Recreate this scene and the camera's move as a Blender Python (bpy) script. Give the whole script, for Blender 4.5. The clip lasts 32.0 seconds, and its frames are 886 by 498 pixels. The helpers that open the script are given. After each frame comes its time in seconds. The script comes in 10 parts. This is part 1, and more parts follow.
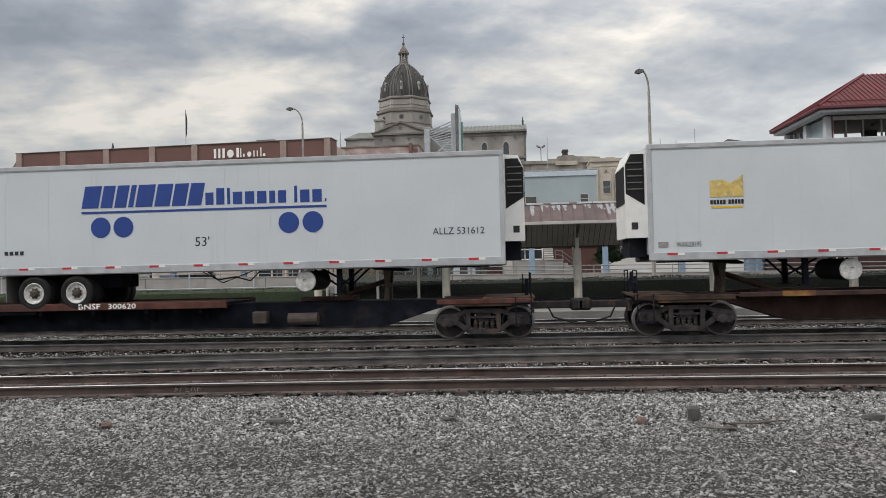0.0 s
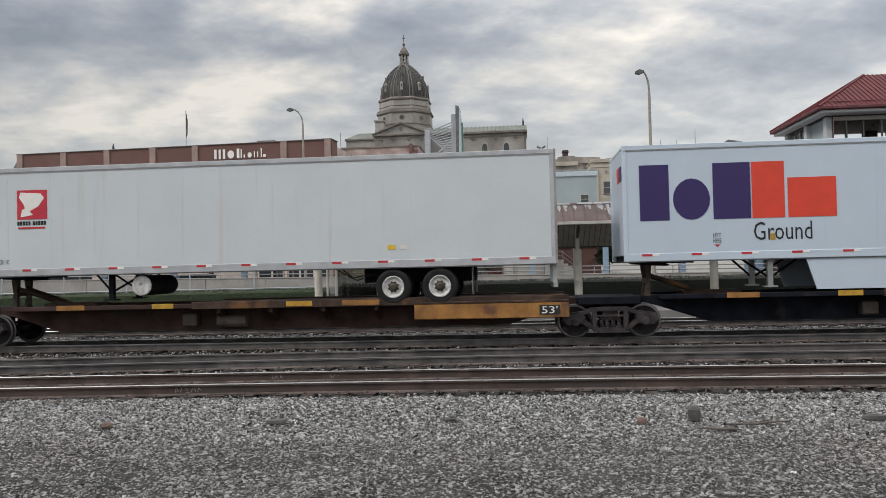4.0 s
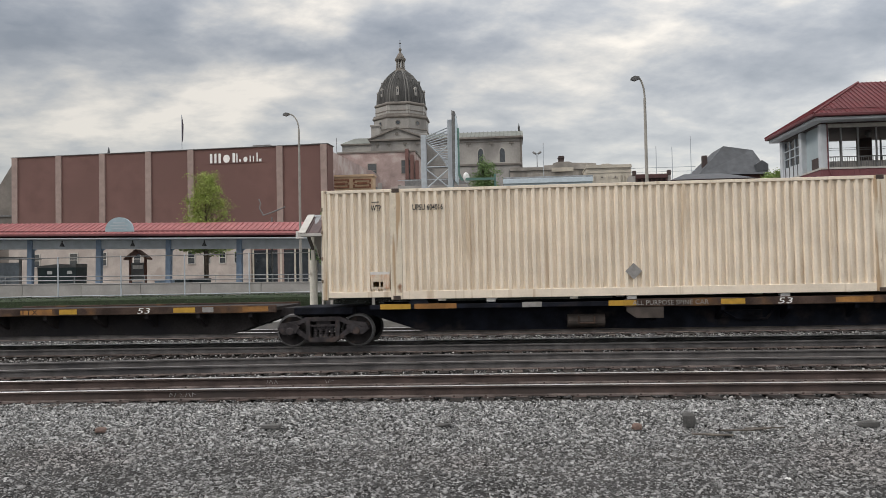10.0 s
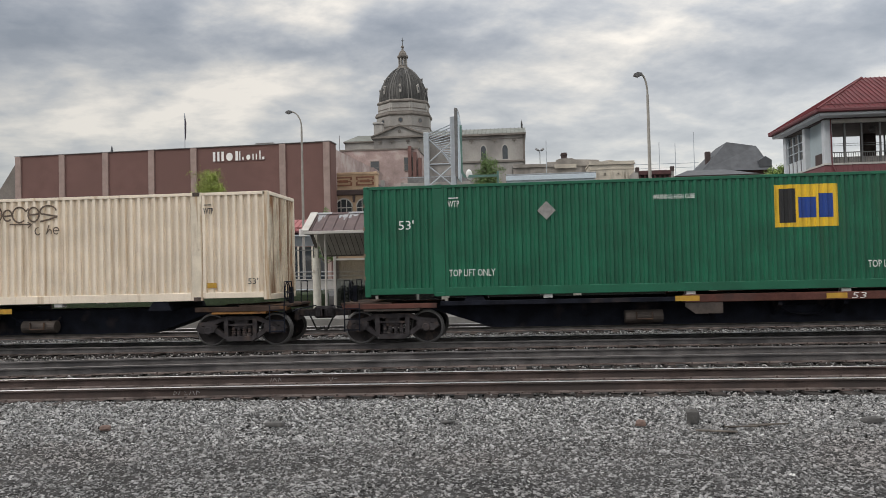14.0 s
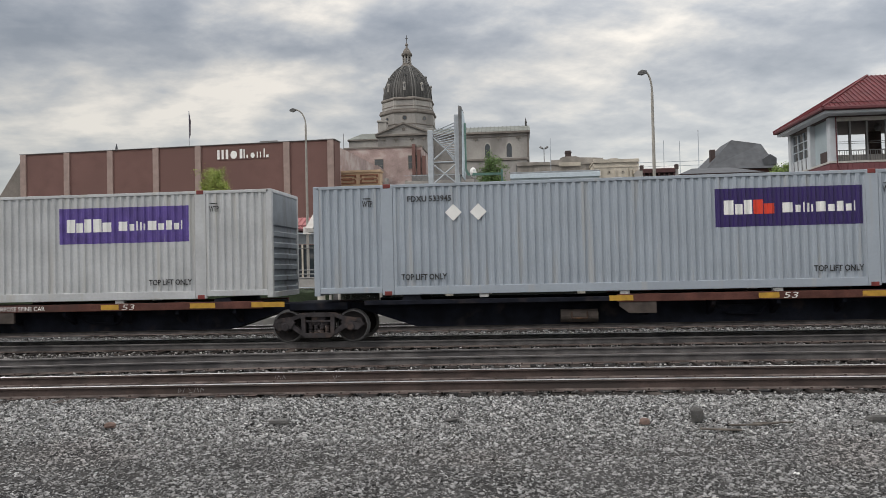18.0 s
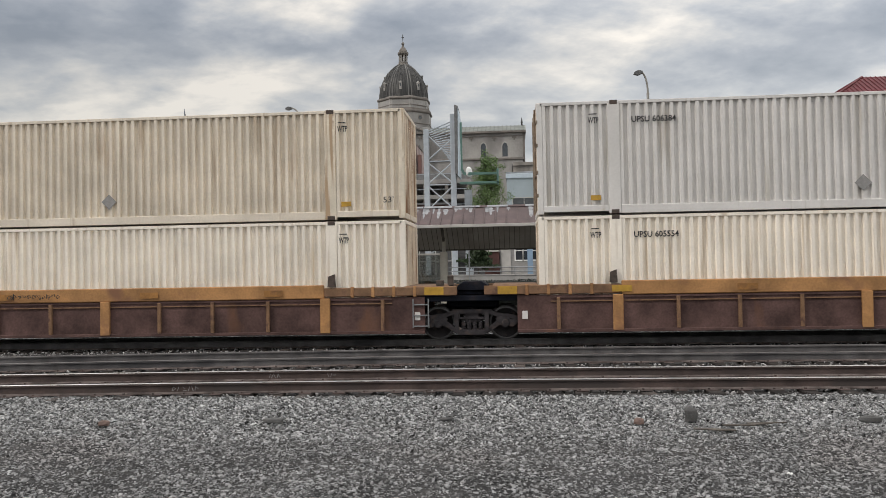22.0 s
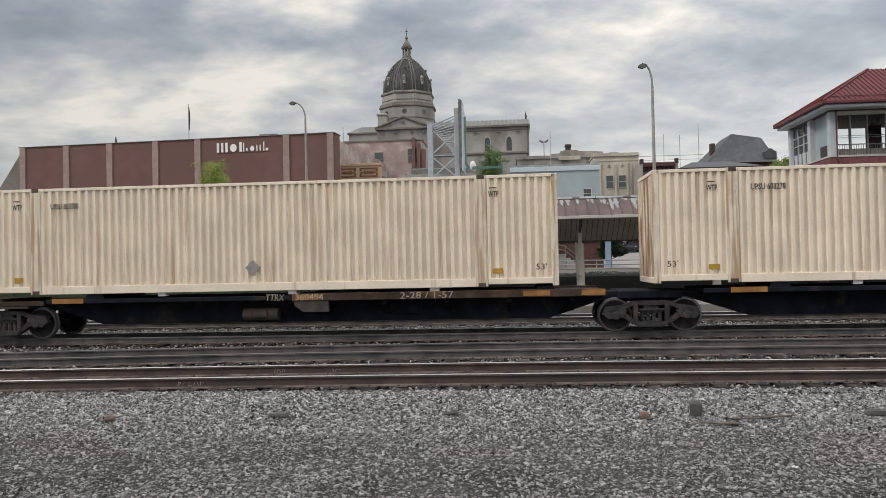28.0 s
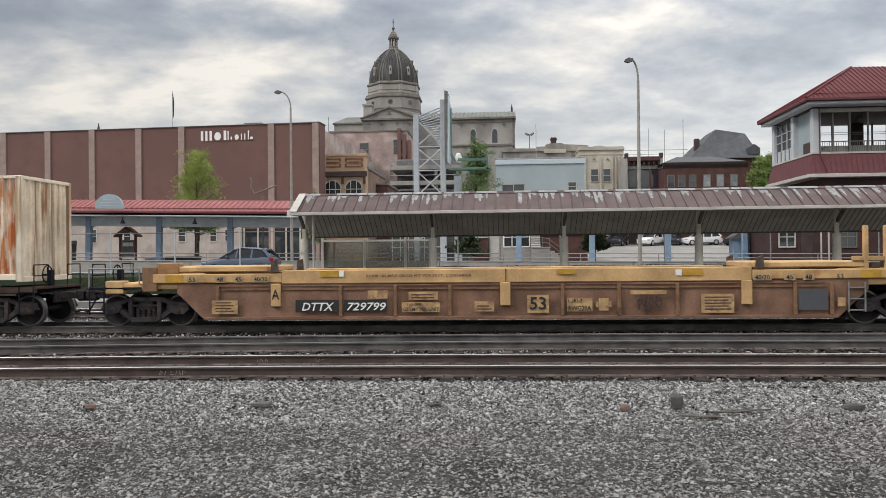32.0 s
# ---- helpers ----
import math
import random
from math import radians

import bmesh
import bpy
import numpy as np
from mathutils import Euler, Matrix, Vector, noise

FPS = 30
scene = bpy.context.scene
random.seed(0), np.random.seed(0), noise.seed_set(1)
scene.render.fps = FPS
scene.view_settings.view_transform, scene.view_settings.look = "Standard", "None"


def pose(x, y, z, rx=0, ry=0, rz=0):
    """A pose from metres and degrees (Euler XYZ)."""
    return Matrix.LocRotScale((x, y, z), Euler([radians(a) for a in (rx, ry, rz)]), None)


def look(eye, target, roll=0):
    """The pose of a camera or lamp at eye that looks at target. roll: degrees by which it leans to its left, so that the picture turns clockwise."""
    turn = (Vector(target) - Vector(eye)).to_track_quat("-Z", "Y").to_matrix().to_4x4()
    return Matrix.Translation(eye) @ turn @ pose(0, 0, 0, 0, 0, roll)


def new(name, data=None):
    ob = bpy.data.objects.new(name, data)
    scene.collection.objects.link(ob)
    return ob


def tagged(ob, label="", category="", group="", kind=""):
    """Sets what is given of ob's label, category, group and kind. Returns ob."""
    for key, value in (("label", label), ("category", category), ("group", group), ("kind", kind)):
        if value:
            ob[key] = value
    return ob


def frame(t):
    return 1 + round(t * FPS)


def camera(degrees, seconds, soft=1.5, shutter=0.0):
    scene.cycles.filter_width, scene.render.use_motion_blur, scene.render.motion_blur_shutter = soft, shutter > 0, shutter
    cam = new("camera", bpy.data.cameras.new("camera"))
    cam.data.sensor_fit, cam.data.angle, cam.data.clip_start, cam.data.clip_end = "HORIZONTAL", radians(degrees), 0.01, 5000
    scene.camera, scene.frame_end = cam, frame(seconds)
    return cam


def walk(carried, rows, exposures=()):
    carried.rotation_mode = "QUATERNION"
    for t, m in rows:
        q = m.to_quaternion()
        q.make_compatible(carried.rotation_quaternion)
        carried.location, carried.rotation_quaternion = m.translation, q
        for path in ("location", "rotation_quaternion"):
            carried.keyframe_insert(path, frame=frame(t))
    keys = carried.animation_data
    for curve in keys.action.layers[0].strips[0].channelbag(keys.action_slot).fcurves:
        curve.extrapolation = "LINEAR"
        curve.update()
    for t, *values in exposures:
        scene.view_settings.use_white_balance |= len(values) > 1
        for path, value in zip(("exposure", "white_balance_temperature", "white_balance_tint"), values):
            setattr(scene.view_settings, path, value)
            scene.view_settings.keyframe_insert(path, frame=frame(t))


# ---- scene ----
EYE = Vector((0.0, 0.0, 1.907))


def aim(yaw, pitch, roll):
    """Hand-held: the camera stands and only turns."""
    a, b = radians(yaw), radians(pitch)
    way = Vector((-math.sin(a) * math.cos(b), math.cos(a) * math.cos(b), math.sin(b)))
    return look(EYE, EYE + 10 * way, roll)


cam = camera(57.46, 32.0, soft=0.3, shutter=0.03)
walk(cam, [(t, aim(a, b, c)) for t, a, b, c in (
    (0, 5.169, 1.290, -1.326),
    (0.5, 5.176, 1.293, -1.331),
    (1, 5.181, 1.308, -1.324),
    (1.5, 5.188, 1.336, -1.324),
    (2, 5.206, 1.354, -1.325),
    (2.5, 5.221, 1.354, -1.325),
    (3, 5.228, 1.349, -1.338),
    (3.5, 5.230, 1.347, -1.347),
    (5.5, 5.040, 1.309, -1.328),
    (6, 5.056, 1.302, -1.335),
    (6.5, 5.053, 1.309, -1.325),
    (7, 5.031, 1.326, -1.300),
    (7.5, 5.005, 1.338, -1.288),
    (8, 4.989, 1.353, -1.291),
    (8.5, 4.980, 1.385, -1.285),
    (9, 4.959, 1.440, -1.243),
    (9.5, 4.915, 1.545, -1.188),
    (10, 4.871, 1.702, -1.141),
    (10.5, 4.866, 1.861, -1.107),
    (11, 4.895, 1.959, -1.115),
    (11.5, 4.930, 1.975, -1.185),
    (12, 4.959, 1.920, -1.271),
    (12.5, 4.982, 1.823, -1.335),
    (13, 5.004, 1.711, -1.370),
    (13.5, 5.041, 1.602, -1.363),
    (14, 5.096, 1.510, -1.340),
    (14.5, 5.158, 1.441, -1.326),
    (16.5, 5.382, 1.355, -1.331),
    (17, 5.395, 1.355, -1.348),
    (17.5, 5.399, 1.363, -1.334),
    (18, 5.383, 1.375, -1.294),
    (18.5, 5.359, 1.380, -1.263),
    (19, 5.331, 1.373, -1.238),
    (19.5, 5.297, 1.360, -1.204),
    (20, 5.261, 1.341, -1.160),
    (20.5, 5.222, 1.323, -1.113),
    (21, 5.177, 1.311, -1.075),
    (21.5, 5.121, 1.307, -1.051),
    (22, 5.056, 1.313, -1.041),
    (22.5, 5.008, 1.332, -1.039),
    (23, 4.996, 1.362, -1.042),
    (23.5, 5.028, 1.386, -1.046),
    (24, 5.096, 1.377, -1.067),
    (24.5, 5.181, 1.338, -1.114),
    (25, 5.263, 1.286, -1.153),
    (25.5, 5.323, 1.221, -1.197),
    (27.5, 5.403, 0.909, -1.200),
    (28, 5.369, 0.917, -1.214),
    (28.5, 5.259, 0.919, -1.190),
    (29, 5.048, 0.890, -1.162),
    (29.5, 4.770, 0.814, -1.147),
    (30, 4.504, 0.676, -1.086),
    (30.5, 4.325, 0.498, -0.962),
    (31, 4.250, 0.355, -0.822),
    (31.5, 4.251, 0.296, -0.686),
    (32, 4.278, 0.306, -0.566),
)], exposures=[(0.0, 0.0), (29.5, 0.0), (31.0, 0.05), (32.0, 0.15)])


# ---- sky and sun ----
world = bpy.data.worlds.new("overcast_sky")
scene.world = world
world.use_nodes = True
wn, wl = world.node_tree.nodes, world.node_tree.links
wn.clear()


def wnode(kind, **values):
    n = wn.new(kind)
    for k, v in values.items():
        n.inputs[k].default_value = v
    return n


w_out = wnode("ShaderNodeOutputWorld")
w_bg = wnode("ShaderNodeBackground", Strength=1.0)
w_sky = wn.new("ShaderNodeTexSky")
w_sky.sky_type, w_sky.sun_disc = "NISHITA", False
w_sky.sun_elevation, w_sky.sun_rotation = radians(45), radians(237)
w_skyd = wnode("ShaderNodeMixRGB", Fac=1.0)
w_skyd.blend_type = "MULTIPLY"
w_skyd.inputs[2].default_value = (0.02, 0.02, 0.02, 1)
w_co = wn.new("ShaderNodeTexCoord")
w_sep = wn.new("ShaderNodeSeparateXYZ")
wl.new(w_co.outputs["Generated"], w_sep.inputs[0])


def wmath(op, a, b=0.0):
    n = wn.new("ShaderNodeMath")
    n.operation = op
    for i, v in enumerate((a, b)):
        if isinstance(v, (int, float)):
            n.inputs[i].default_value = v
        else:
            wl.new(v, n.inputs[i])
    return n.outputs[0]


# a flat cloud deck: the direction is carried up to a plane overhead
w_up = wmath("ADD", wmath("MAXIMUM", w_sep.outputs["Z"], 0.0), 0.24)
w_com = wn.new("ShaderNodeCombineXYZ")
wl.new(wmath("DIVIDE", w_sep.outputs["X"], w_up), w_com.inputs[0])
wl.new(wmath("DIVIDE", w_sep.outputs["Y"], w_up), w_com.inputs[1])
w_map = wn.new("ShaderNodeMapping")
w_map.inputs["Rotation"].default_value = (0, 0, radians(-28))
w_map.inputs["Scale"].default_value = (1.7, 2.0, 1)
w_map.inputs["Location"].default_value = (3.1, 0.6, 0)
wl.new(w_com.outputs[0], w_map.inputs[0])


def wnoise(scale, detail, rough, dist):
    n = wnode("ShaderNodeTexNoise", Scale=scale, Detail=detail, Roughness=rough, Distortion=dist)
    wl.new(w_map.outputs[0], n.inputs["Vector"])
    return n.outputs["Fac"]


def wramp(fac, stops):
    n = wn.new("ShaderNodeValToRGB")
    wl.new(fac, n.inputs[0])
    while len(n.color_ramp.elements) < len(stops):
        n.color_ramp.elements.new(0.5)
    for e, (p, c) in zip(n.color_ramp.elements, stops):
        e.position, e.color = p, (*c, 1)
    return n.outputs[0]


w_big = wnoise(0.9, 7.0, 0.56, 0.2)
w_fine = wnoise(2.9, 6.0, 0.55, 0.15)
w_mix = wmath("ADD", wmath("MULTIPLY", w_big, 0.66), wmath("MULTIPLY", w_fine, 0.34))
# the larger cloud masses on the deck: place, half widths, thicker (-) or thinner (+) cover; their edges are frayed by noise
w_fray = wn.new("ShaderNodeTexNoise")
w_fray.inputs["Scale"].default_value, w_fray.inputs["Detail"].default_value = 4.0, 5.0
wl.new(w_com.outputs[0], w_fray.inputs["Vector"])
w_wob = wn.new("ShaderNodeVectorMath")
w_wob.operation = "MULTIPLY_ADD"
w_wob.inputs[1].default_value = (0.34, 0.34, 0.0)
wl.new(w_fray.outputs["Color"], w_wob.inputs[0])
wl.new(w_com.outputs[0], w_wob.inputs[2])
for cu, cv, ca, cb, thick in ((-0.48, 1.84, 0.14, 0.05, -0.085), (-0.73, 1.80, 0.17, 0.11, -0.05), (-0.94, 1.68, 0.18, 0.12, -0.045), (0.04, 2.29, 0.19, 0.17, -0.045), (-0.25, 1.76, 0.10, 0.08, -0.035), (0.75, 1.94, 0.12, 0.16, -0.035),
                              (-1.16, 2.10, 0.24, 0.12, 0.03), (-0.73, 2.13, 0.18, 0.12, 0.042), (-0.84, 1.82, 0.08, 0.05, 0.05), (0.23, 2.25, 0.18, 0.14, 0.042), (0.11, 1.86, 0.17, 0.07, 0.035), (0.45, 1.83, 0.24, 0.07, 0.05), (-0.40, 1.69, 0.10, 0.05, 0.05), (0.63, 2.30, 0.22, 0.18, 0.05)):
    w_off = wn.new("ShaderNodeVectorMath")
    w_off.operation = "MULTIPLY_ADD"
    w_off.inputs[1].default_value = (1 / ca, 1 / cb, 0)
    w_off.inputs[2].default_value = (-(cu + 0.17) / ca, -(cv + 0.17) / cb, 0)
    wl.new(w_wob.outputs[0], w_off.inputs[0])
    w_len = wn.new("ShaderNodeVectorMath")
    w_len.operation = "DOT_PRODUCT"
    wl.new(w_off.outputs[0], w_len.inputs[0])
    wl.new(w_off.outputs[0], w_len.inputs[1])
    w_mix = wmath("ADD", w_mix, wmath("MULTIPLY", wmath("POWER", 2.718, wmath("MULTIPLY", w_len.outputs["Value"], -0.7)), thick))
w_cloud = wramp(w_mix, [(0.36, (0.25, 0.27, 0.30)), (0.44, (0.345, 0.36, 0.385)), (0.50, (0.465, 0.47, 0.475)), (0.555, (0.63, 0.605, 0.565)), (0.63, (0.90, 0.83, 0.73))])
# the deck is lighter and a little warmer low down
w_low = wramp(w_sep.outputs["Z"], [(0.0, (1, 1, 1)), (0.09, (0.75, 0.75, 0.75)), (0.30, (0, 0, 0))])
w_hz = wn.new("ShaderNodeMixRGB")
w_hz.inputs[2].default_value = (0.73, 0.69, 0.615, 1)
wl.new(wmath("MULTIPLY", w_low, 0.45), w_hz.inputs[0])
wl.new(w_cloud, w_hz.inputs[1])
w_add = wn.new("ShaderNodeMixRGB")
w_add.blend_type = "ADD"
w_add.inputs[0].default_value = 1.0
# an overcast sky is brighter overhead than at the horizon
w_zen = wn.new("ShaderNodeVectorMath")
w_zen.operation = "SCALE"
wl.new(w_hz.outputs[0], w_zen.inputs[0])
w_gain = wmath("ADD", wmath("MULTIPLY", wmath("MAXIMUM", wmath("SUBTRACT", w_sep.outputs["Z"], 0.25), 0.0), 2.6), 1.0)
# the cover thins out a little towards +x
wl.new(wmath("MULTIPLY", w_gain, wmath("ADD", wmath("MULTIPLY", w_sep.outputs["X"], 0.34), 1.0)), w_zen.inputs["Scale"])
wl.new(w_zen.outputs[0], w_add.inputs[1])
wl.new(w_sky.outputs[0], w_skyd.inputs[1])
wl.new(w_skyd.outputs[0], w_add.inputs[2])
wl.new(w_add.outputs[0], w_bg.inputs[0])
wl.new(w_bg.outputs[0], w_out.inputs[0])

sun_data = bpy.data.lights.new("sun", "SUN")
sun_data.energy, sun_data.angle, sun_data.color = 1.5, radians(12), (1.0, 0.94, 0.88)
sun = new("sun", sun_data)
sun.matrix_world = look((0, 0, 60), (42, 22, 17))


# ---- materials ----
MATS = {}


def mat(name, base, rough=0.7, metal=0.0, spread=0.25, scale=3.0, stain=None, stain_at=0.62, stain_scale=0.6, streak=1.0, bump=0.0, bump_scale=40.0, rand=0.0, island=0.0, spec=0.5, lines=None, skew=1.0):
    """A painted or mineral surface: grain and blotches of the base colour, and a stain colour that shows through in patches.
    streak under 1 draws the stains out along the local z axis; lines gives (colour, threshold, scale) of thin upright dirt runs."""
    if name in MATS:
        return MATS[name]
    m = bpy.data.materials.new(name)
    m.use_nodes = True
    nt = m.node_tree
    N, K = nt.nodes, nt.links
    bsdf = N["Principled BSDF"]
    bsdf.inputs["Roughness"].default_value, bsdf.inputs["Metallic"].default_value = rough, metal
    bsdf.inputs["Specular IOR Level"].default_value = spec
    co = N.new("ShaderNodeTexCoord")
    # each object starts elsewhere in the pattern
    shift = N.new("ShaderNodeVectorMath")
    shift.operation = "MULTIPLY_ADD"
    shift.inputs[1].default_value = (31.0, 17.0, 23.0)
    K.new(N.new("ShaderNodeObjectInfo").outputs["Random"], shift.inputs[0])
    K.new(co.outputs["Object"], shift.inputs[2])

    def noise_of(s, detail=4.0, squash=1.0):
        mp = N.new("ShaderNodeMapping")
        mp.inputs["Scale"].default_value = (1, 1, squash)
        K.new(shift.outputs[0], mp.inputs[0])
        n = N.new("ShaderNodeTexNoise")
        n.inputs["Scale"].default_value, n.inputs["Detail"].default_value = s, detail
        K.new(mp.outputs[0], n.inputs["Vector"])
        return n.outputs["Fac"]

    def ramp(fac, a, b, pa, pb):
        r = N.new("ShaderNodeValToRGB")
        r.color_ramp.elements[0].position, r.color_ramp.elements[0].color = pa, (*a, 1)
        r.color_ramp.elements[1].position, r.color_ramp.elements[1].color = pb, (*b, 1)
        K.new(fac, r.inputs[0])
        return r.outputs[0]

    def mix(fac, a, b, how="MIX"):
        x = N.new("ShaderNodeMixRGB")
        x.blend_type = how
        for i, v in ((0, fac), (1, a), (2, b)):
            if isinstance(v, tuple):
                x.inputs[i].default_value = (*v, 1)
            elif isinstance(v, float):
                x.inputs[i].default_value = v
            else:
                K.new(v, x.inputs[i])
        return x.outputs[0]

    dark = tuple(c * (1 - spread) for c in base)
    light = tuple(min(1, c * (1 + spread * 0.6)) for c in base)
    col = ramp(noise_of(scale, 6.0), dark, light, 0.33, 0.67)
    fine = ramp(noise_of(scale * 14, 3.0), (1 - spread * 0.5,) * 3, (1 + 0.0,) * 3, 0.35, 0.65)
    col = mix(1.0, col, fine, "MULTIPLY")
    if stain:
        f = ramp(noise_of(stain_scale, 8.0, streak), (0, 0, 0), (1, 1, 1), stain_at, stain_at + 0.12)
        col = mix(f, col, stain)
    if lines:
        f = ramp(noise_of(lines[2], 5.0, 0.05), (0, 0, 0), (1, 1, 1), lines[1], lines[1] + 0.1)
        col = mix(f, col, lines[0])
    if rand or island:
        src = N.new("ShaderNodeObjectInfo").outputs["Random"] if rand else N.new("ShaderNodeNewGeometry").outputs["Random Per Island"]
        k = rand or island
        if skew != 1.0:
            pw = N.new("ShaderNodeMath")
            pw.operation = "POWER"
            pw.inputs[1].default_value = skew
            K.new(src, pw.inputs[0])
            src = pw.outputs[0]
        col = mix(1.0, col, ramp(src, (1 - k,) * 3, (1, 1, 1), 0.0, 1.0), "MULTIPLY")
    K.new(col, bsdf.inputs["Base Color"])
    if bump:
        b = N.new("ShaderNodeBump")
        b.inputs["Strength"].default_value, b.inputs["Distance"].default_value = bump, 0.02
        K.new(noise_of(bump_scale, 5.0), b.inputs["Height"])
        K.new(b.outputs[0], bsdf.inputs["Normal"])
    MATS[name] = m
    return m


def glass(name, tint, rough=0.05):
    m = mat(name, tint, rough=rough, spread=0.3, scale=1.2, spec=0.9)
    return m


def clear(name, tint):
    """Thin clear sheet: lets most light through and mirrors a little."""
    m = bpy.data.materials.new(name)
    m.use_nodes = True
    N, K = m.node_tree.nodes, m.node_tree.links
    gl, tr, mx = N.new("ShaderNodeBsdfGlossy"), N.new("ShaderNodeBsdfTransparent"), N.new("ShaderNodeMixShader")
    gl.inputs["Roughness"].default_value = 0.08
    tr.inputs["Color"].default_value = (*tint, 1)
    mx.inputs[0].default_value = 0.1
    K.new(tr.outputs[0], mx.inputs[1])
    K.new(gl.outputs[0], mx.inputs[2])
    K.new(mx.outputs[0], N["Material Output"].inputs[0])
    MATS[name] = m
    return m


M_BALLAST = mat("grey_ballast", (0.54, 0.54, 0.535), rough=0.92, spread=0.35, scale=9, island=0.90, bump=0.3, skew=1.5)
M_GROUND = mat("cinder_ground", (0.052, 0.050, 0.050), rough=0.97, spread=0.5, scale=1.1, stain=(0.06, 0.056, 0.053), stain_at=0.5, stain_scale=0.35, bump=0.9, bump_scale=28, spec=0.2)
M_RAILSIDE = mat("rail_rust", (0.092, 0.066, 0.059), rough=0.85, spread=0.35, scale=2.5, stain=(0.055, 0.044, 0.041), stain_at=0.5, spec=0.4)
M_RAILTOP = mat("rail_polished", (0.60, 0.60, 0.60), rough=0.36, metal=1.0, spread=0.1)
M_TIE = mat("creosoted_wood", (0.042, 0.036, 0.033), rough=0.95, spread=0.5, scale=4, stain=(0.12, 0.10, 0.09), stain_at=0.55, bump=0.5, rand=0.3, spec=0.2)
M_STEELDARK = mat("grimy_steel", (0.0125, 0.0145, 0.023), rough=0.8, spread=0.5, scale=2.5, stain=(0.036, 0.030, 0.031), stain_at=0.58, stain_scale=1.5, spec=0.15)
M_TRUCK = mat("truck_castings", (0.052, 0.047, 0.050), rough=0.8, spread=0.4, scale=5, stain=(0.080, 0.060, 0.054), stain_at=0.55, stain_scale=3, spec=0.15)
M_WHEEL = mat("wheel_steel", (0.036, 0.032, 0.033), rough=0.6, metal=0.3, spread=0.35, scale=5, stain=(0.085, 0.062, 0.052), stain_at=0.6, stain_scale=4, spec=0.2)
M_DECK = mat("rusty_deck", (0.075, 0.05, 0.04), rough=0.85, spread=0.5, scale=2, stain=(0.16, 0.085, 0.04), stain_at=0.55, stain_scale=1.2, spec=0.2)
M_ORANGE = mat("worn_orange_paint", (0.36, 0.17, 0.045), rough=0.75, spread=0.4, scale=2, stain=(0.13, 0.06, 0.03), stain_at=0.55, stain_scale=1.6)
M_YELLOW = mat("yellow_plate", (0.50, 0.29, 0.035), rough=0.6, spread=0.2, scale=6, stain=(0.25, 0.13, 0.03), stain_at=0.64, stain_scale=4)
M_WELLTOP = mat("faded_orange_chord", (0.60, 0.385, 0.18), rough=0.75, spread=0.3, scale=1.3, stain=(0.36, 0.19, 0.085), stain_at=0.58, stain_scale=1.1)
M_WELLSIDE = mat("rusted_brown_panel", (0.14, 0.07, 0.042), rough=0.85, spread=0.45, scale=1.4, stain=(0.075, 0.04, 0.03), stain_at=0.52, stain_scale=0.9, streak=0.4)
M_WELLOLD = mat("sooty_brown_panel", (0.125, 0.074, 0.066), rough=0.85, spread=0.45, scale=1.4, stain=(0.17, 0.085, 0.05), stain_at=0.62, stain_scale=0.9, streak=0.4, spec=0.2)
M_CREAM = mat("cream_container", (0.86, 0.755, 0.62), rough=0.55, spread=0.1, scale=1.2, stain=(0.52, 0.38, 0.25), stain_at=0.70, stain_scale=1.6, streak=0.15, lines=((0.60, 0.48, 0.35), 0.60, 5.0))
M_CREAMB = mat("cream_container_worn", (0.78, 0.695, 0.575), rough=0.6, spread=0.14, scale=1.2, stain=(0.42, 0.29, 0.18), stain_at=0.645, stain_scale=1.8, streak=0.12, lines=((0.50, 0.40, 0.29), 0.60, 4.0))
M_CREAMRUST = mat("cream_rusted", (0.70, 0.58, 0.43), rough=0.75, spread=0.2, scale=1.2, stain=(0.33, 0.13, 0.045), stain_at=0.51, stain_scale=1.5, streak=0.18)
M_CREAMEND = mat("cream_end_streaked", (0.76, 0.65, 0.51), rough=0.7, spread=0.25, scale=1.2, stain=(0.27, 0.135, 0.06), stain_at=0.50, stain_scale=3.6, streak=0.12, lines=((0.24, 0.15, 0.09), 0.53, 3.5))
M_OFFWHITE = mat("offwhite_container", (0.70, 0.675, 0.645), rough=0.55, spread=0.1, scale=1.0, stain=(0.45, 0.40, 0.33), stain_at=0.66, stain_scale=1.4, streak=0.12, lines=((0.54, 0.51, 0.46), 0.60, 5.0))
M_TAN = mat("tan_container", (0.73, 0.635, 0.515), rough=0.6, spread=0.14, scale=1.0, stain=(0.33, 0.25, 0.17), stain_at=0.62, stain_scale=1.5, streak=0.15, lines=((0.48, 0.40, 0.29), 0.60, 5.0))
M_GREYC = mat("pale_grey_container", (0.345, 0.39, 0.445), rough=0.5, spread=0.08, scale=1.0, stain=(0.33, 0.33, 0.33), stain_at=0.68, stain_scale=1.5, streak=0.12, lines=((0.36, 0.38, 0.40), 0.58, 4.0))
M_GREYW = mat("weathered_grey_container", (0.50, 0.515, 0.53), rough=0.6, spread=0.14, scale=1.0, stain=(0.46, 0.46, 0.455), stain_at=0.60, stain_scale=1.3, streak=0.12, lines=((0.44, 0.44, 0.43), 0.56, 4.0))
M_GREENC = mat("green_container", (0.0085, 0.120, 0.064), rough=0.45, spread=0.2, scale=1.2, stain=(0.016, 0.085, 0.045), stain_at=0.62, stain_scale=1.6, streak=0.15)
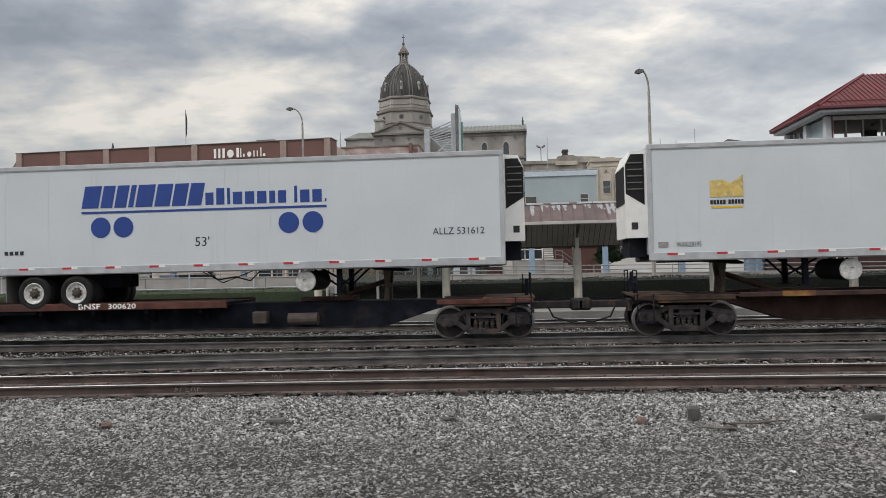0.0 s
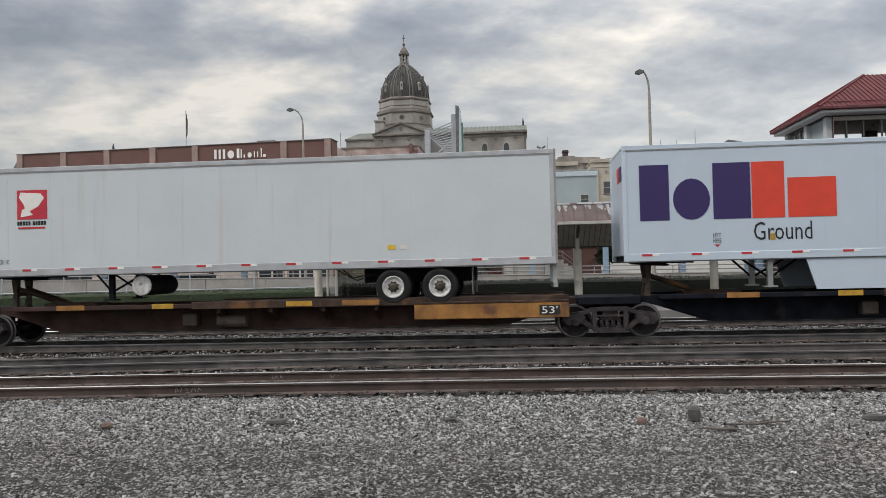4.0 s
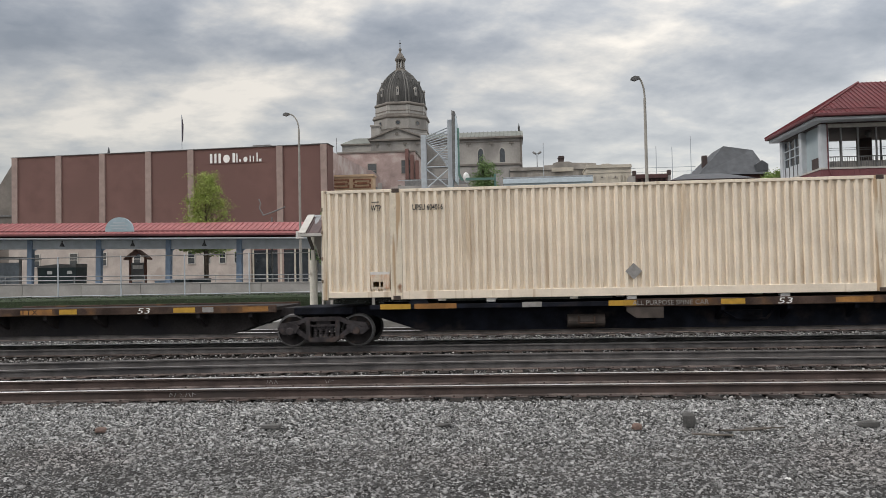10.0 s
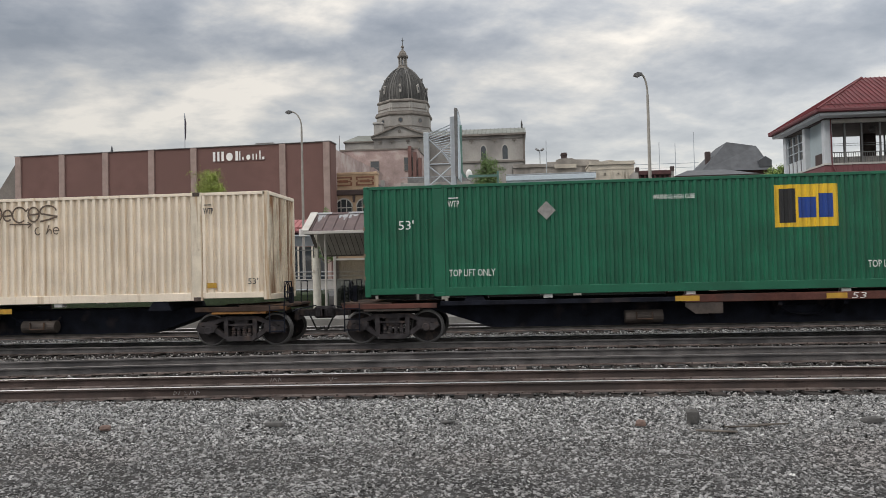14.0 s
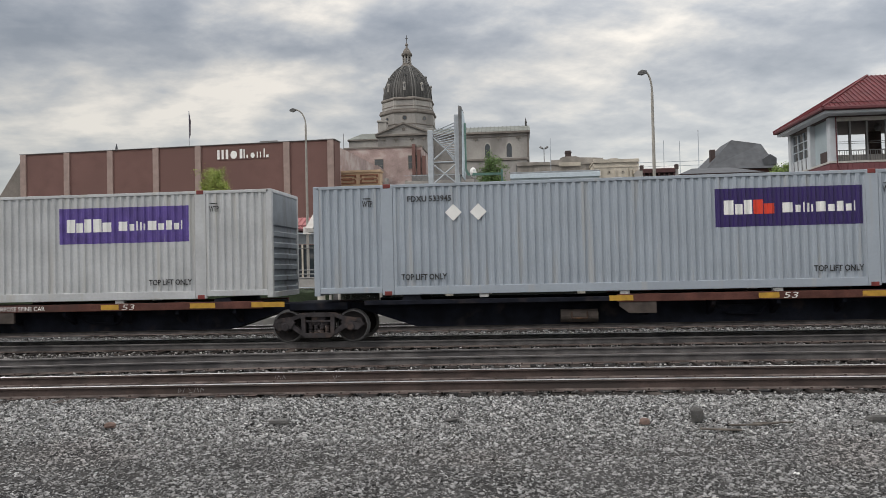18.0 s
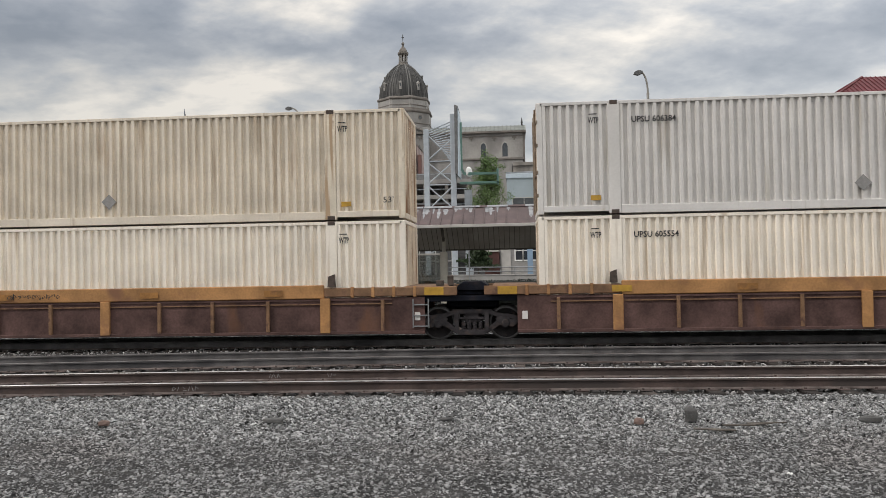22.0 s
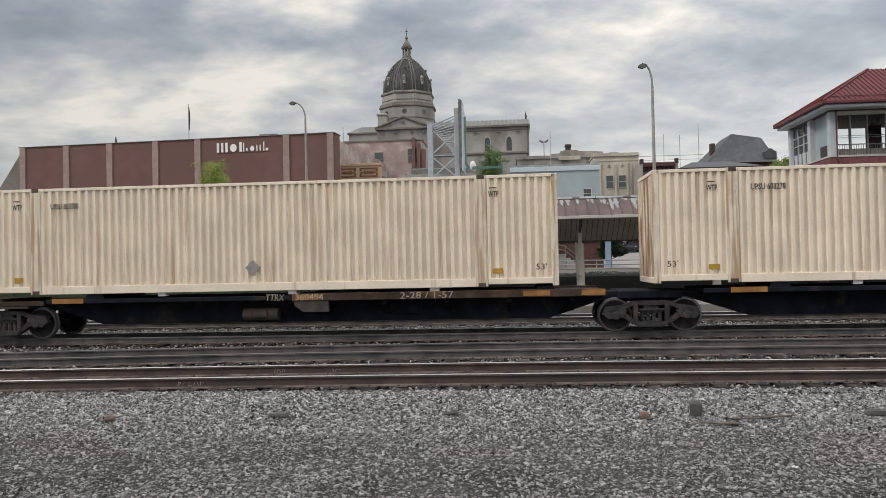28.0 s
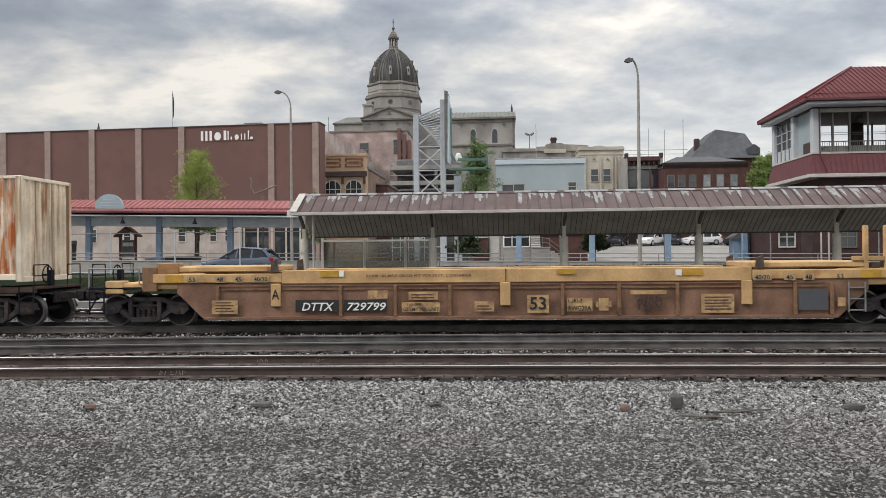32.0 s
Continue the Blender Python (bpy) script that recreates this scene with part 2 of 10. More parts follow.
M_VAN = mat("white_van_side", (0.605, 0.655, 0.695), rough=0.35, spread=0.04, scale=0.8, stain=(0.58, 0.60, 0.61), stain_at=0.64, stain_scale=0.9, streak=0.12, lines=((0.56, 0.57, 0.57), 0.64, 3.0))
M_VANB = mat("bluish_white_van_side", (0.53, 0.62, 0.72), rough=0.3, spread=0.03, scale=0.8, stain=(0.54, 0.58, 0.63), stain_at=0.68, stain_scale=0.9, streak=0.15)
M_VANG = mat("dull_grey_van_side", (0.425, 0.42, 0.40), rough=0.45, spread=0.08, scale=0.9, stain=(0.36, 0.35, 0.325), stain_at=0.64, stain_scale=0.8, streak=0.2, lines=((0.36, 0.33, 0.28), 0.62, 2.0))
M_ALU = mat("dull_aluminium", (0.52, 0.53, 0.54), rough=0.42, metal=0.7, spread=0.2, scale=3)
M_TRIM = mat("dark_grey_trim", (0.16, 0.16, 0.16), rough=0.6, spread=0.25, scale=3)
M_BLACK = mat("black_rubber", (0.018, 0.018, 0.019), rough=0.75, spread=0.4, scale=5, spec=0.25)
M_SOOTBROWN = mat("soot_brown_steel", (0.075, 0.06, 0.052), rough=0.8, spread=0.4, scale=3)
M_SPRAY = mat("brown_spray_paint", (0.12, 0.085, 0.06), rough=0.7, spread=0.35, scale=6)
M_RIM = mat("white_wheel_disc", (0.66, 0.66, 0.65), rough=0.5, spread=0.3, scale=9, metal=0.0)
M_HUB = mat("hub_grime", (0.09, 0.075, 0.06), rough=0.6, metal=0.4, spread=0.4, scale=12)
M_SKIRT = mat("cream_side_skirt", (0.74, 0.72, 0.64), rough=0.5, spread=0.06, scale=1.5, stain=(0.6, 0.57, 0.5), stain_at=0.62)
M_RED = mat("red_tape", (0.50, 0.03, 0.04), rough=0.4, spread=0.1)
M_WHITE = mat("white_marking", (0.84, 0.84, 0.82), rough=0.5, spread=0.06)
M_INK = mat("black_marking", (0.02, 0.02, 0.022), rough=0.6, spread=0.2)
M_BLUE = mat("blue_marking", (0.015, 0.055, 0.27), rough=0.45, spread=0.08)
M_PURPLE = mat("violet_marking", (0.033, 0.018, 0.115), rough=0.4, spread=0.06)
M_ORED = mat("orange_red_marking", (0.72, 0.06, 0.03), rough=0.4, spread=0.06)
M_TEAL = mat("dark_teal_band", (0.012, 0.055, 0.072), rough=0.4, spread=0.1)
M_GOLD = mat("yellow_marking", (0.78, 0.50, 0.03), rough=0.45, spread=0.1)
M_PLAC = mat("placard_grey", (0.30, 0.29, 0.28), rough=0.6, spread=0.2, scale=8)
M_CONC = mat("weathered_concrete", (0.25, 0.245, 0.235), rough=0.9, spread=0.2, scale=1.2, stain=(0.17, 0.165, 0.15), stain_at=0.58, stain_scale=0.7, bump=0.25)
M_ASPHALT = mat("asphalt", (0.055, 0.055, 0.057), rough=0.95, spread=0.25, scale=0.8, bump=0.4, bump_scale=60)
M_LOT = mat("pale_lot_paving", (0.28, 0.272, 0.26), rough=0.95, spread=0.15, scale=0.4)
M_HEDGE = mat("hedge_leaves", (0.013, 0.022, 0.012), rough=0.7, spread=0.4, scale=6, island=0.7)
M_LEAF = mat("spring_leaves", (0.36, 0.46, 0.09), rough=0.6, spread=0.3, scale=5, island=0.4)
M_LEAFD = mat("tree_leaves", (0.22, 0.34, 0.11), rough=0.6, spread=0.3, scale=5, island=0.45)
M_GRASS = mat("grass_strip", (0.07, 0.095, 0.03), rough=0.9, spread=0.45, scale=2.5, island=0.5)
M_BARK = mat("bark", (0.09, 0.07, 0.055), rough=0.95, spread=0.4, scale=6, bump=0.6)
M_ROOFB = mat("brown_metal_roof", (0.108, 0.072, 0.070), rough=0.5, spread=0.3, scale=1.5, stain=(0.085, 0.056, 0.055), stain_at=0.55, stain_scale=2.5, spec=0.3)
M_PEEL = mat("bare_roof_patch", (0.29, 0.295, 0.305), rough=0.5, spread=0.3, scale=4)
M_SOFFIT = mat("blotched_soffit", (0.31, 0.29, 0.26), rough=0.85, spread=0.15, scale=1.4, stain=(0.24, 0.222, 0.2), stain_at=0.55, stain_scale=0.8, streak=1.0)
M_FASCIA = mat("pale_fascia", (0.50, 0.48, 0.45), rough=0.6, spread=0.12, scale=2, stain=(0.40, 0.36, 0.31), stain_at=0.6)
M_POST = mat("stone_post", (0.52, 0.50, 0.44), rough=0.85, spread=0.15, scale=3, stain=(0.27, 0.25, 0.21), stain_at=0.6, stain_scale=2)
M_REDROOF = mat("red_metal_roof", (0.125, 0.023, 0.028), rough=0.5, spread=0.25, scale=1.0, stain=(0.092, 0.019, 0.023), stain_at=0.55, stain_scale=1.5, spec=0.2)
M_REDWALL = mat("dark_red_panel", (0.125, 0.032, 0.038), rough=0.6, spread=0.15, scale=2)
M_BLUEPOST = mat("pale_blue_steel", (0.24, 0.34, 0.46), rough=0.5, spread=0.12, scale=2)
M_GREYSTEEL = mat("painted_grey_steel", (0.42, 0.46, 0.50), rough=0.5, spread=0.12, scale=2)
M_BANK = mat("brown_brick_field", (0.168, 0.092, 0.081), rough=0.9, spread=0.12, scale=0.6, stain=(0.148, 0.082, 0.072), stain_at=0.5, stain_scale=0.15, bump=0.2, bump_scale=12)
M_PILASTER = mat("pinkish_stone", (0.33, 0.25, 0.225), rough=0.85, spread=0.15, scale=1.5)
M_LIME = mat("sooty_limestone", (0.36, 0.345, 0.325), rough=0.9, spread=0.22, scale=0.12, stain=(0.21, 0.20, 0.19), stain_at=0.55, stain_scale=0.1, streak=0.4)
M_DOME = mat("lead_dome", (0.06, 0.059, 0.057), rough=0.75, spread=0.35, scale=0.25, stain=(0.11, 0.107, 0.10), stain_at=0.55, stain_scale=0.3, streak=0.3)
M_COPPER = mat("grey_green_roof", (0.20, 0.212, 0.192), rough=0.7, spread=0.2, scale=0.3)
M_PINK = mat("pink_painted_brick", (0.41, 0.315, 0.295), rough=0.9, spread=0.3, scale=0.5, stain=(0.47, 0.41, 0.39), stain_at=0.55, stain_scale=0.5)
M_OCHRE = mat("ochre_brick", (0.50, 0.36, 0.24), rough=0.85, spread=0.15, scale=1)
M_BRICK = mat("red_brick", (0.10, 0.047, 0.041), rough=0.9, spread=0.25, scale=1.2, bump=0.2, bump_scale=10)
M_TANBRICK = mat("tan_side_brick", (0.25, 0.165, 0.125), rough=0.9, spread=0.25, scale=0.8)
M_STONE = mat("buff_stone", (0.54, 0.495, 0.42), rough=0.9, spread=0.2, scale=0.5, stain=(0.37, 0.33, 0.28), stain_at=0.6, stain_scale=0.35, streak=0.4)
M_STONED = mat("dark_buff_stone", (0.21, 0.19, 0.17), rough=0.9, spread=0.25, scale=0.5, stain=(0.15, 0.13, 0.115), stain_at=0.55, stain_scale=0.35, streak=0.4)
M_BLUEGREY = mat("blue_grey_stucco", (0.36, 0.425, 0.455), rough=0.8, spread=0.08, scale=0.5)
M_SLATE = mat("slate_roof", (0.075, 0.08, 0.09), rough=0.7, spread=0.25, scale=1.0)
M_PANE = glass("dark_window", (0.035, 0.042, 0.05))
M_PANEL = glass("pale_window", (0.28, 0.31, 0.34))
M_CARSILVER = mat("silver_car_paint", (0.40, 0.42, 0.46), rough=0.25, metal=0.6, spread=0.05)
M_CARDARK = mat("dark_car_paint", (0.03, 0.033, 0.04), rough=0.25, spread=0.1)
M_CARWHITE = mat("white_car_paint", (0.75, 0.76, 0.78), rough=0.25, spread=0.04)
M_LAMPHEAD = mat("lamp_head", (0.12, 0.12, 0.12), rough=0.5, spread=0.2)
M_LAMPRED = mat("tail_lamp_red", (0.35, 0.01, 0.01), rough=0.2, spread=0.1)
M_FLAG = mat("flag_cloth", (0.06, 0.05, 0.07), rough=0.9, spread=0.3)
M_FINE = mat("fine_gravel_stone", (0.43, 0.427, 0.425), rough=0.95, spread=0.35, scale=9, island=0.82, stain=(0.40, 0.385, 0.378), stain_at=0.54, stain_scale=0.45, spec=0.25, skew=1.3)
M_BALLASTD = mat("sooty_ballast", (0.55, 0.53, 0.52), rough=0.95, spread=0.35, scale=7, island=0.9, spec=0.2, skew=1.6)
M_PURPLEF = mat("faded_violet_panel", (0.11, 0.07, 0.30), rough=0.55, spread=0.25, scale=3, stain=(0.34, 0.33, 0.42), stain_at=0.62, stain_scale=2.5, streak=0.2)
M_REDDECK = mat("red_rust_deck", (0.12, 0.052, 0.042), rough=0.85, spread=0.4, scale=2, stain=(0.07, 0.04, 0.035), stain_at=0.55, stain_scale=1.2, spec=0.2)
M_WELLTOPB = mat("worn_orange_chord", (0.44, 0.225, 0.085), rough=0.75, spread=0.35, scale=1.3, stain=(0.22, 0.105, 0.055), stain_at=0.56, stain_scale=1.1)
M_WELLFRESH = mat("orange_brown_panel", (0.255, 0.148, 0.102), rough=0.8, spread=0.35, scale=1.4, stain=(0.17, 0.09, 0.058), stain_at=0.55, stain_scale=0.9, streak=0.4, spec=0.25)
M_TANPATCH = mat("tan_stencil_patch", (0.50, 0.33, 0.16), rough=0.8, spread=0.35, scale=4, stain=(0.27, 0.15, 0.085), stain_at=0.52, stain_scale=6)
M_CREAMW = mat("pale_cream_container", (0.93, 0.855, 0.745), rough=0.55, spread=0.1, scale=1.2, stain=(0.55, 0.43, 0.31), stain_at=0.68, stain_scale=1.6, streak=0.15, lines=((0.66, 0.56, 0.44), 0.60, 5.0))
M_GREYD = mat("mid_grey_container", (0.43, 0.47, 0.49), rough=0.5, spread=0.1, scale=1.0, stain=(0.30, 0.31, 0.31), stain_at=0.66, stain_scale=1.5, streak=0.12)
M_RUSTPANEL = mat("rust_eaten_panel", (0.80, 0.68, 0.54), rough=0.85, spread=0.25, scale=2, stain=(0.52, 0.19, 0.075), stain_at=0.45, stain_scale=5.0, streak=0.2)
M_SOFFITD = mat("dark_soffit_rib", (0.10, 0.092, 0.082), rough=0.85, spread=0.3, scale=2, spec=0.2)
M_SCREEN = clear("dull_screen_pane", (0.55, 0.58, 0.57))
M_TEALSIGN = mat("pale_teal_board", (0.33, 0.42, 0.47), rough=0.5, spread=0.1)
M_BLUEPALE = mat("pale_blue_trim", (0.50, 0.58, 0.64), rough=0.6, spread=0.08)
M_GREENEDGE = mat("green_glass_edge", (0.10, 0.20, 0.17), rough=0.3, spread=0.3, scale=1)
M_HEDGET = mat("shrub_leaves", (0.05, 0.085, 0.03), rough=0.7, spread=0.3, scale=5, island=0.65)
M_WHITEWALL = mat("pale_painted_wood", (0.50, 0.53, 0.56), rough=0.6, spread=0.08, scale=2)
M_BASESTONE = mat("pale_pink_stone", (0.46, 0.405, 0.37), rough=0.9, spread=0.18, scale=0.8, stain=(0.36, 0.31, 0.28), stain_at=0.55, stain_scale=0.6)
M_DUMP = mat("dumpster_paint", (0.03, 0.05, 0.055), rough=0.6, spread=0.3, scale=3)
M_POLE = mat("tan_grey_pole", (0.33, 0.315, 0.285), rough=0.6, spread=0.15, scale=3)
M_ROCK = mat("dark_rock", (0.10, 0.098, 0.095), rough=0.9, spread=0.35, scale=6, bump=0.5)
M_BOARD = mat("weathered_board", (0.12, 0.105, 0.09), rough=0.95, spread=0.4, scale=5, bump=0.4)
M_CLAY = mat("broken_brick", (0.19, 0.13, 0.11), rough=0.9, spread=0.3, scale=9)
M_CREAMPOST = mat("rust_specked_cream_post", (0.76, 0.675, 0.545), rough=0.65, spread=0.15, scale=2, stain=(0.24, 0.11, 0.05), stain_at=0.64, stain_scale=5, streak=0.35, lines=((0.45, 0.32, 0.2), 0.5, 9.0))
M_WELLRIB = mat("rusty_tan_rib", (0.25, 0.14, 0.075), rough=0.8, spread=0.4, scale=3, stain=(0.10, 0.05, 0.035), stain_at=0.55, stain_scale=3)
M_SEAM = mat("van_seam", (0.31, 0.305, 0.295), rough=0.6, spread=0.2, scale=3)
M_SILLRED = mat("rusty_red_sill", (0.07, 0.042, 0.036), rough=0.85, spread=0.45, scale=1.5, stain=(0.045, 0.035, 0.033), stain_at=0.52, stain_scale=0.8, spec=0.2)
M_DOMERIB = mat("weathered_lead_rib", (0.15, 0.147, 0.14), rough=0.75, spread=0.35, scale=0.4)
M_COPPERD = mat("dull_roof_seam", (0.15, 0.16, 0.145), rough=0.7, spread=0.2, scale=0.3)
M_LIMEP = mat("cleaner_limestone", (0.42, 0.405, 0.38), rough=0.9, spread=0.15, scale=0.2)
M_PIPE = mat("dull_galvanised_pipe", (0.27, 0.28, 0.285), rough=0.5, metal=0.3, spread=0.2, scale=3)
M_GOLDF = mat("faded_yellow_marking", (0.70, 0.52, 0.16), rough=0.5, spread=0.25, scale=6, stain=(0.66, 0.66, 0.62), stain_at=0.56, stain_scale=7)
M_CORNICE = mat("faded_oxblood_cornice", (0.085, 0.038, 0.038), rough=0.8, spread=0.3, scale=1.5)
M_BRICKD = mat("dark_old_brick", (0.062, 0.031, 0.03), rough=0.9, spread=0.3, scale=1.2, bump=0.2, bump_scale=10)
M_KIOSKWOOD = mat("red_brown_stained_wood", (0.15, 0.075, 0.055), rough=0.8, spread=0.3, scale=5)
M_BROWNTRIM = mat("dark_brown_trim", (0.06, 0.04, 0.037), rough=0.7, spread=0.25, scale=2)
M_FRET = mat("orange_brown_fret", (0.22, 0.095, 0.055), rough=0.85, spread=0.2, scale=2)
M_STONEG = mat("grey_brown_stone", (0.33, 0.305, 0.275), rough=0.9, spread=0.3, scale=0.6, stain=(0.19, 0.175, 0.158), stain_at=0.56, stain_scale=0.4, streak=0.3)
M_CARGLASS = mat("dark_car_glass", (0.02, 0.024, 0.028), rough=0.12, spread=0.2, spec=0.3)
M_PALETAG = mat("pale_stencil_ground", (0.50, 0.36, 0.19), rough=0.8, spread=0.3, scale=5, stain=(0.33, 0.2, 0.1), stain_at=0.58, stain_scale=5)
M_HINGE = mat("rusty_door_gear", (0.23, 0.175, 0.125), rough=0.8, spread=0.4, scale=8, stain=(0.3, 0.25, 0.19), stain_at=0.56, stain_scale=6)
M_CAST = mat("grimy_corner_casting", (0.085, 0.062, 0.05), rough=0.8, spread=0.4, scale=9)
M_DULLMARK = mat("dulled_marking", (0.42, 0.36, 0.29), rough=0.7, spread=0.3, scale=6)
M_CHORDR = mat("rusty_orange_chord", (0.43, 0.23, 0.105), rough=0.8, spread=0.35, scale=1.3, stain=(0.25, 0.12, 0.06), stain_at=0.56, stain_scale=1.1, spec=0.25)
M_REDBUS = mat("faded_red_roof", (0.34, 0.125, 0.125), rough=0.55, spread=0.2, scale=1.5, spec=0.25)
M_WALLC = mat("street_wall_concrete", (0.33, 0.32, 0.305), rough=0.9, spread=0.18, scale=0.8, stain=(0.24, 0.23, 0.21), stain_at=0.58, stain_scale=0.6, streak=0.4)
M_BUSCOL = mat("blue_grey_column", (0.17, 0.235, 0.33), rough=0.5, spread=0.15, scale=2)
M_RAILFOOT = mat("dusty_rail_foot", (0.155, 0.128, 0.118), rough=0.9, spread=0.4, scale=3, stain=(0.06, 0.048, 0.044), stain_at=0.5, stain_scale=2.0, spec=0.2)
M_RAILCOLD = mat("sooty_rail", (0.13, 0.122, 0.122), rough=0.75, spread=0.4, scale=2.5, stain=(0.06, 0.057, 0.06), stain_at=0.55, spec=0.3)
M_RAILDULL = mat("dull_steel_shaded_rail", (0.17, 0.165, 0.165), rough=0.5, metal=0.6, spread=0.3, scale=2)
M_LEAFM = mat("mid_green_leaves", (0.26, 0.37, 0.095), rough=0.6, spread=0.3, scale=5, island=0.45)
M_VANSHADE = mat("shadowed_van_edge", (0.10, 0.10, 0.10), rough=0.6, spread=0.3, scale=4)
M_DOORGREY = mat("weathered_van_door", (0.40, 0.41, 0.42), rough=0.6, spread=0.2, scale=1.5, stain=(0.22, 0.15, 0.12), stain_at=0.56, stain_scale=1.8, streak=0.2, lines=((0.16, 0.12, 0.10), 0.56, 4.0))
M_CARBLUE = mat("blue_silver_car_paint", (0.12, 0.145, 0.20), rough=0.25, metal=0.55, spread=0.05)
M_SILLGREY = mat("grey_brown_sill", (0.050, 0.045, 0.046), rough=0.85, spread=0.45, scale=1.5, stain=(0.028, 0.026, 0.030), stain_at=0.50, stain_scale=0.8, spec=0.2)
# darker grey than the side walls of the same boxes
M_GREYEND = mat("darker_grey_end_wall", (0.235, 0.265, 0.295), rough=0.6, spread=0.2, scale=1.2, stain=(0.13, 0.135, 0.14), stain_at=0.55, stain_scale=1.6, streak=0.2)
# container green darkened: the shade on the end faces is in this colour
M_GREENEND = mat("shaded_green_ends", (0.007, 0.062, 0.038), rough=0.55, spread=0.3, scale=1.2)
M_REDCAST = mat("dull_red_casting", (0.20, 0.035, 0.03), rough=0.6, spread=0.3, scale=6)
M_REDSIGN = mat("bright_red_marking", (0.56, 0.03, 0.055), rough=0.45, spread=0.1)
M_SILLBROWN = mat("brown_empty_sill", (0.13, 0.09, 0.08), rough=0.85, spread=0.45, scale=1.5, stain=(0.06, 0.048, 0.048), stain_at=0.50, stain_scale=0.8, spec=0.2)
M_VANRAIL = mat("pale_grey_van_rail", (0.46, 0.48, 0.51), rough=0.5, spread=0.15, scale=3)


# ---- mesh tools ----
class Solid:
    """Collects plain solids and turns them into one mesh."""

    def __init__(self):
        self.v, self.f = [], []

    def add(self, pts, faces):
        n = len(self.v)
        self.v += [tuple(p) for p in pts]
        self.f += [tuple(i + n for i in f) for f in faces]
        return self

    def box(self, x0, x1, y0, y1, z0, z1, c=0.0):
        if c <= 0:
            p = [(x, y, z) for x in (x0, x1) for y in (y0, y1) for z in (z0, z1)]
            return self.add(p, [(0, 1, 3, 2), (4, 6, 7, 5), (0, 4, 5, 1), (2, 3, 7, 6), (0, 2, 6, 4), (1, 5, 7, 3)])
        lo, hi = (x0, y0, z0), (x1, y1, z1)
        pts, idx = [], {}
        for sx in (0, 1):
            for sy in (0, 1):
                for sz in (0, 1):
                    for a in range(3):
                        q = []
                        for k, s in enumerate((sx, sy, sz)):
                            e = hi[k] if s else lo[k]
                            q.append(e if k == a else e + (-c if s else c))
                        idx[(sx, sy, sz, a)] = len(pts)
                        pts.append(q)
        faces = []
        for a in range(3):
            b, d = [k for k in range(3) if k != a]
            for s in (0, 1):
                ring = []
                for sb, sd in ((0, 0), (1, 0), (1, 1), (0, 1)):
                    k = [0, 0, 0]
                    k[a], k[b], k[d] = s, sb, sd
                    ring.append(idx[(*k, a)])
                faces.append(ring)
            for sb in (0, 1):
                for sd in (0, 1):
                    k0, k1 = [0, 0, 0], [0, 0, 0]
                    k0[b] = k1[b] = sb
                    k0[d] = k1[d] = sd
                    k0[a], k1[a] = 0, 1
                    faces.append((idx[(*k0, b)], idx[(*k1, b)], idx[(*k1, d)], idx[(*k0, d)]))
        for sx in (0, 1):
            for sy in (0, 1):
                for sz in (0, 1):
                    faces.append(tuple(idx[(sx, sy, sz, a)] for a in range(3)))
        return self.add(pts, faces)

    def prism(self, outline, y0, y1, axis="y"):
        """An outline of (a, b) pairs pushed from y0 to y1 along an axis: y takes (x, z), x takes (y, z), z takes (x, y)."""
        put = {"y": lambda a, b, c: (a, c, b), "x": lambda a, b, c: (c, a, b), "z": lambda a, b, c: (a, b, c)}[axis]
        n = len(outline)
        pts = [put(a, b, y0) for a, b in outline] + [put(a, b, y1) for a, b in outline]
        return self.add(pts, [tuple(range(n)), tuple(range(2 * n - 1, n - 1, -1))] + [(i, i + n, (i + 1) % n + n, (i + 1) % n) for i in range(n)])

    def rod(self, a, b, r, n=8, r2=None):
        a, b = Vector(a), Vector(b)
        d = (b - a).normalized()
        u = d.orthogonal().normalized()
        w = d.cross(u)
        r2 = r if r2 is None else r2
        ring = [(math.cos(2 * math.pi * i / n), math.sin(2 * math.pi * i / n)) for i in range(n)]
        pts = [a + (u * c + w * s) * r for c, s in ring] + [b + (u * c + w * s) * r2 for c, s in ring]
        return self.add(pts, [tuple(range(n - 1, -1, -1)), tuple(range(n, 2 * n))] + [(i, (i + 1) % n, (i + 1) % n + n, i + n) for i in range(n)])

    def path(self, pts, r, n=6):
        for a, b in zip(pts, pts[1:]):
            self.rod(a, b, r, n)
        return self

    def turned(self, profile, centre, n=24, axis="z", start=0.0):
        """A profile of (radius, height) pairs turned about an axis."""
        cx, cy, cz = centre
        pts = []
        for r, h in profile:
            for i in range(n):
                c, s = math.cos(2 * math.pi * (i + start) / n) * r, math.sin(2 * math.pi * (i + start) / n) * r
                pts.append((cx + c, cy + s, cz + h) if axis == "z" else (cx + c, cy + h, cz + s))
        faces = []
        for k in range(len(profile) - 1):
            for i in range(n):
                j = (i + 1) % n
                faces.append((k * n + i, k * n + j, (k + 1) * n + j, (k + 1) * n + i))
        if profile[0][0] > 1e-6:
            faces.append(tuple(range(n - 1, -1, -1)))
        if profile[-1][0] > 1e-6:
            faces.append(tuple(range((len(profile) - 1) * n, len(profile) * n)))
        return self.add(pts, faces)

    def mesh(self, name, material, smooth=False):
        me = bpy.data.meshes.new(name)
        me.from_pydata(self.v, [], self.f)
        me.materials.append(material)
        bm = bmesh.new()
        bm.from_mesh(me)
        bmesh.ops.recalc_face_normals(bm, faces=bm.faces)
        bm.to_mesh(me)
        bm.free()
        if smooth:
            for p in me.polygons:
                p.use_smooth = True
            me.set_sharp_from_angle(angle=radians(35))
        return me


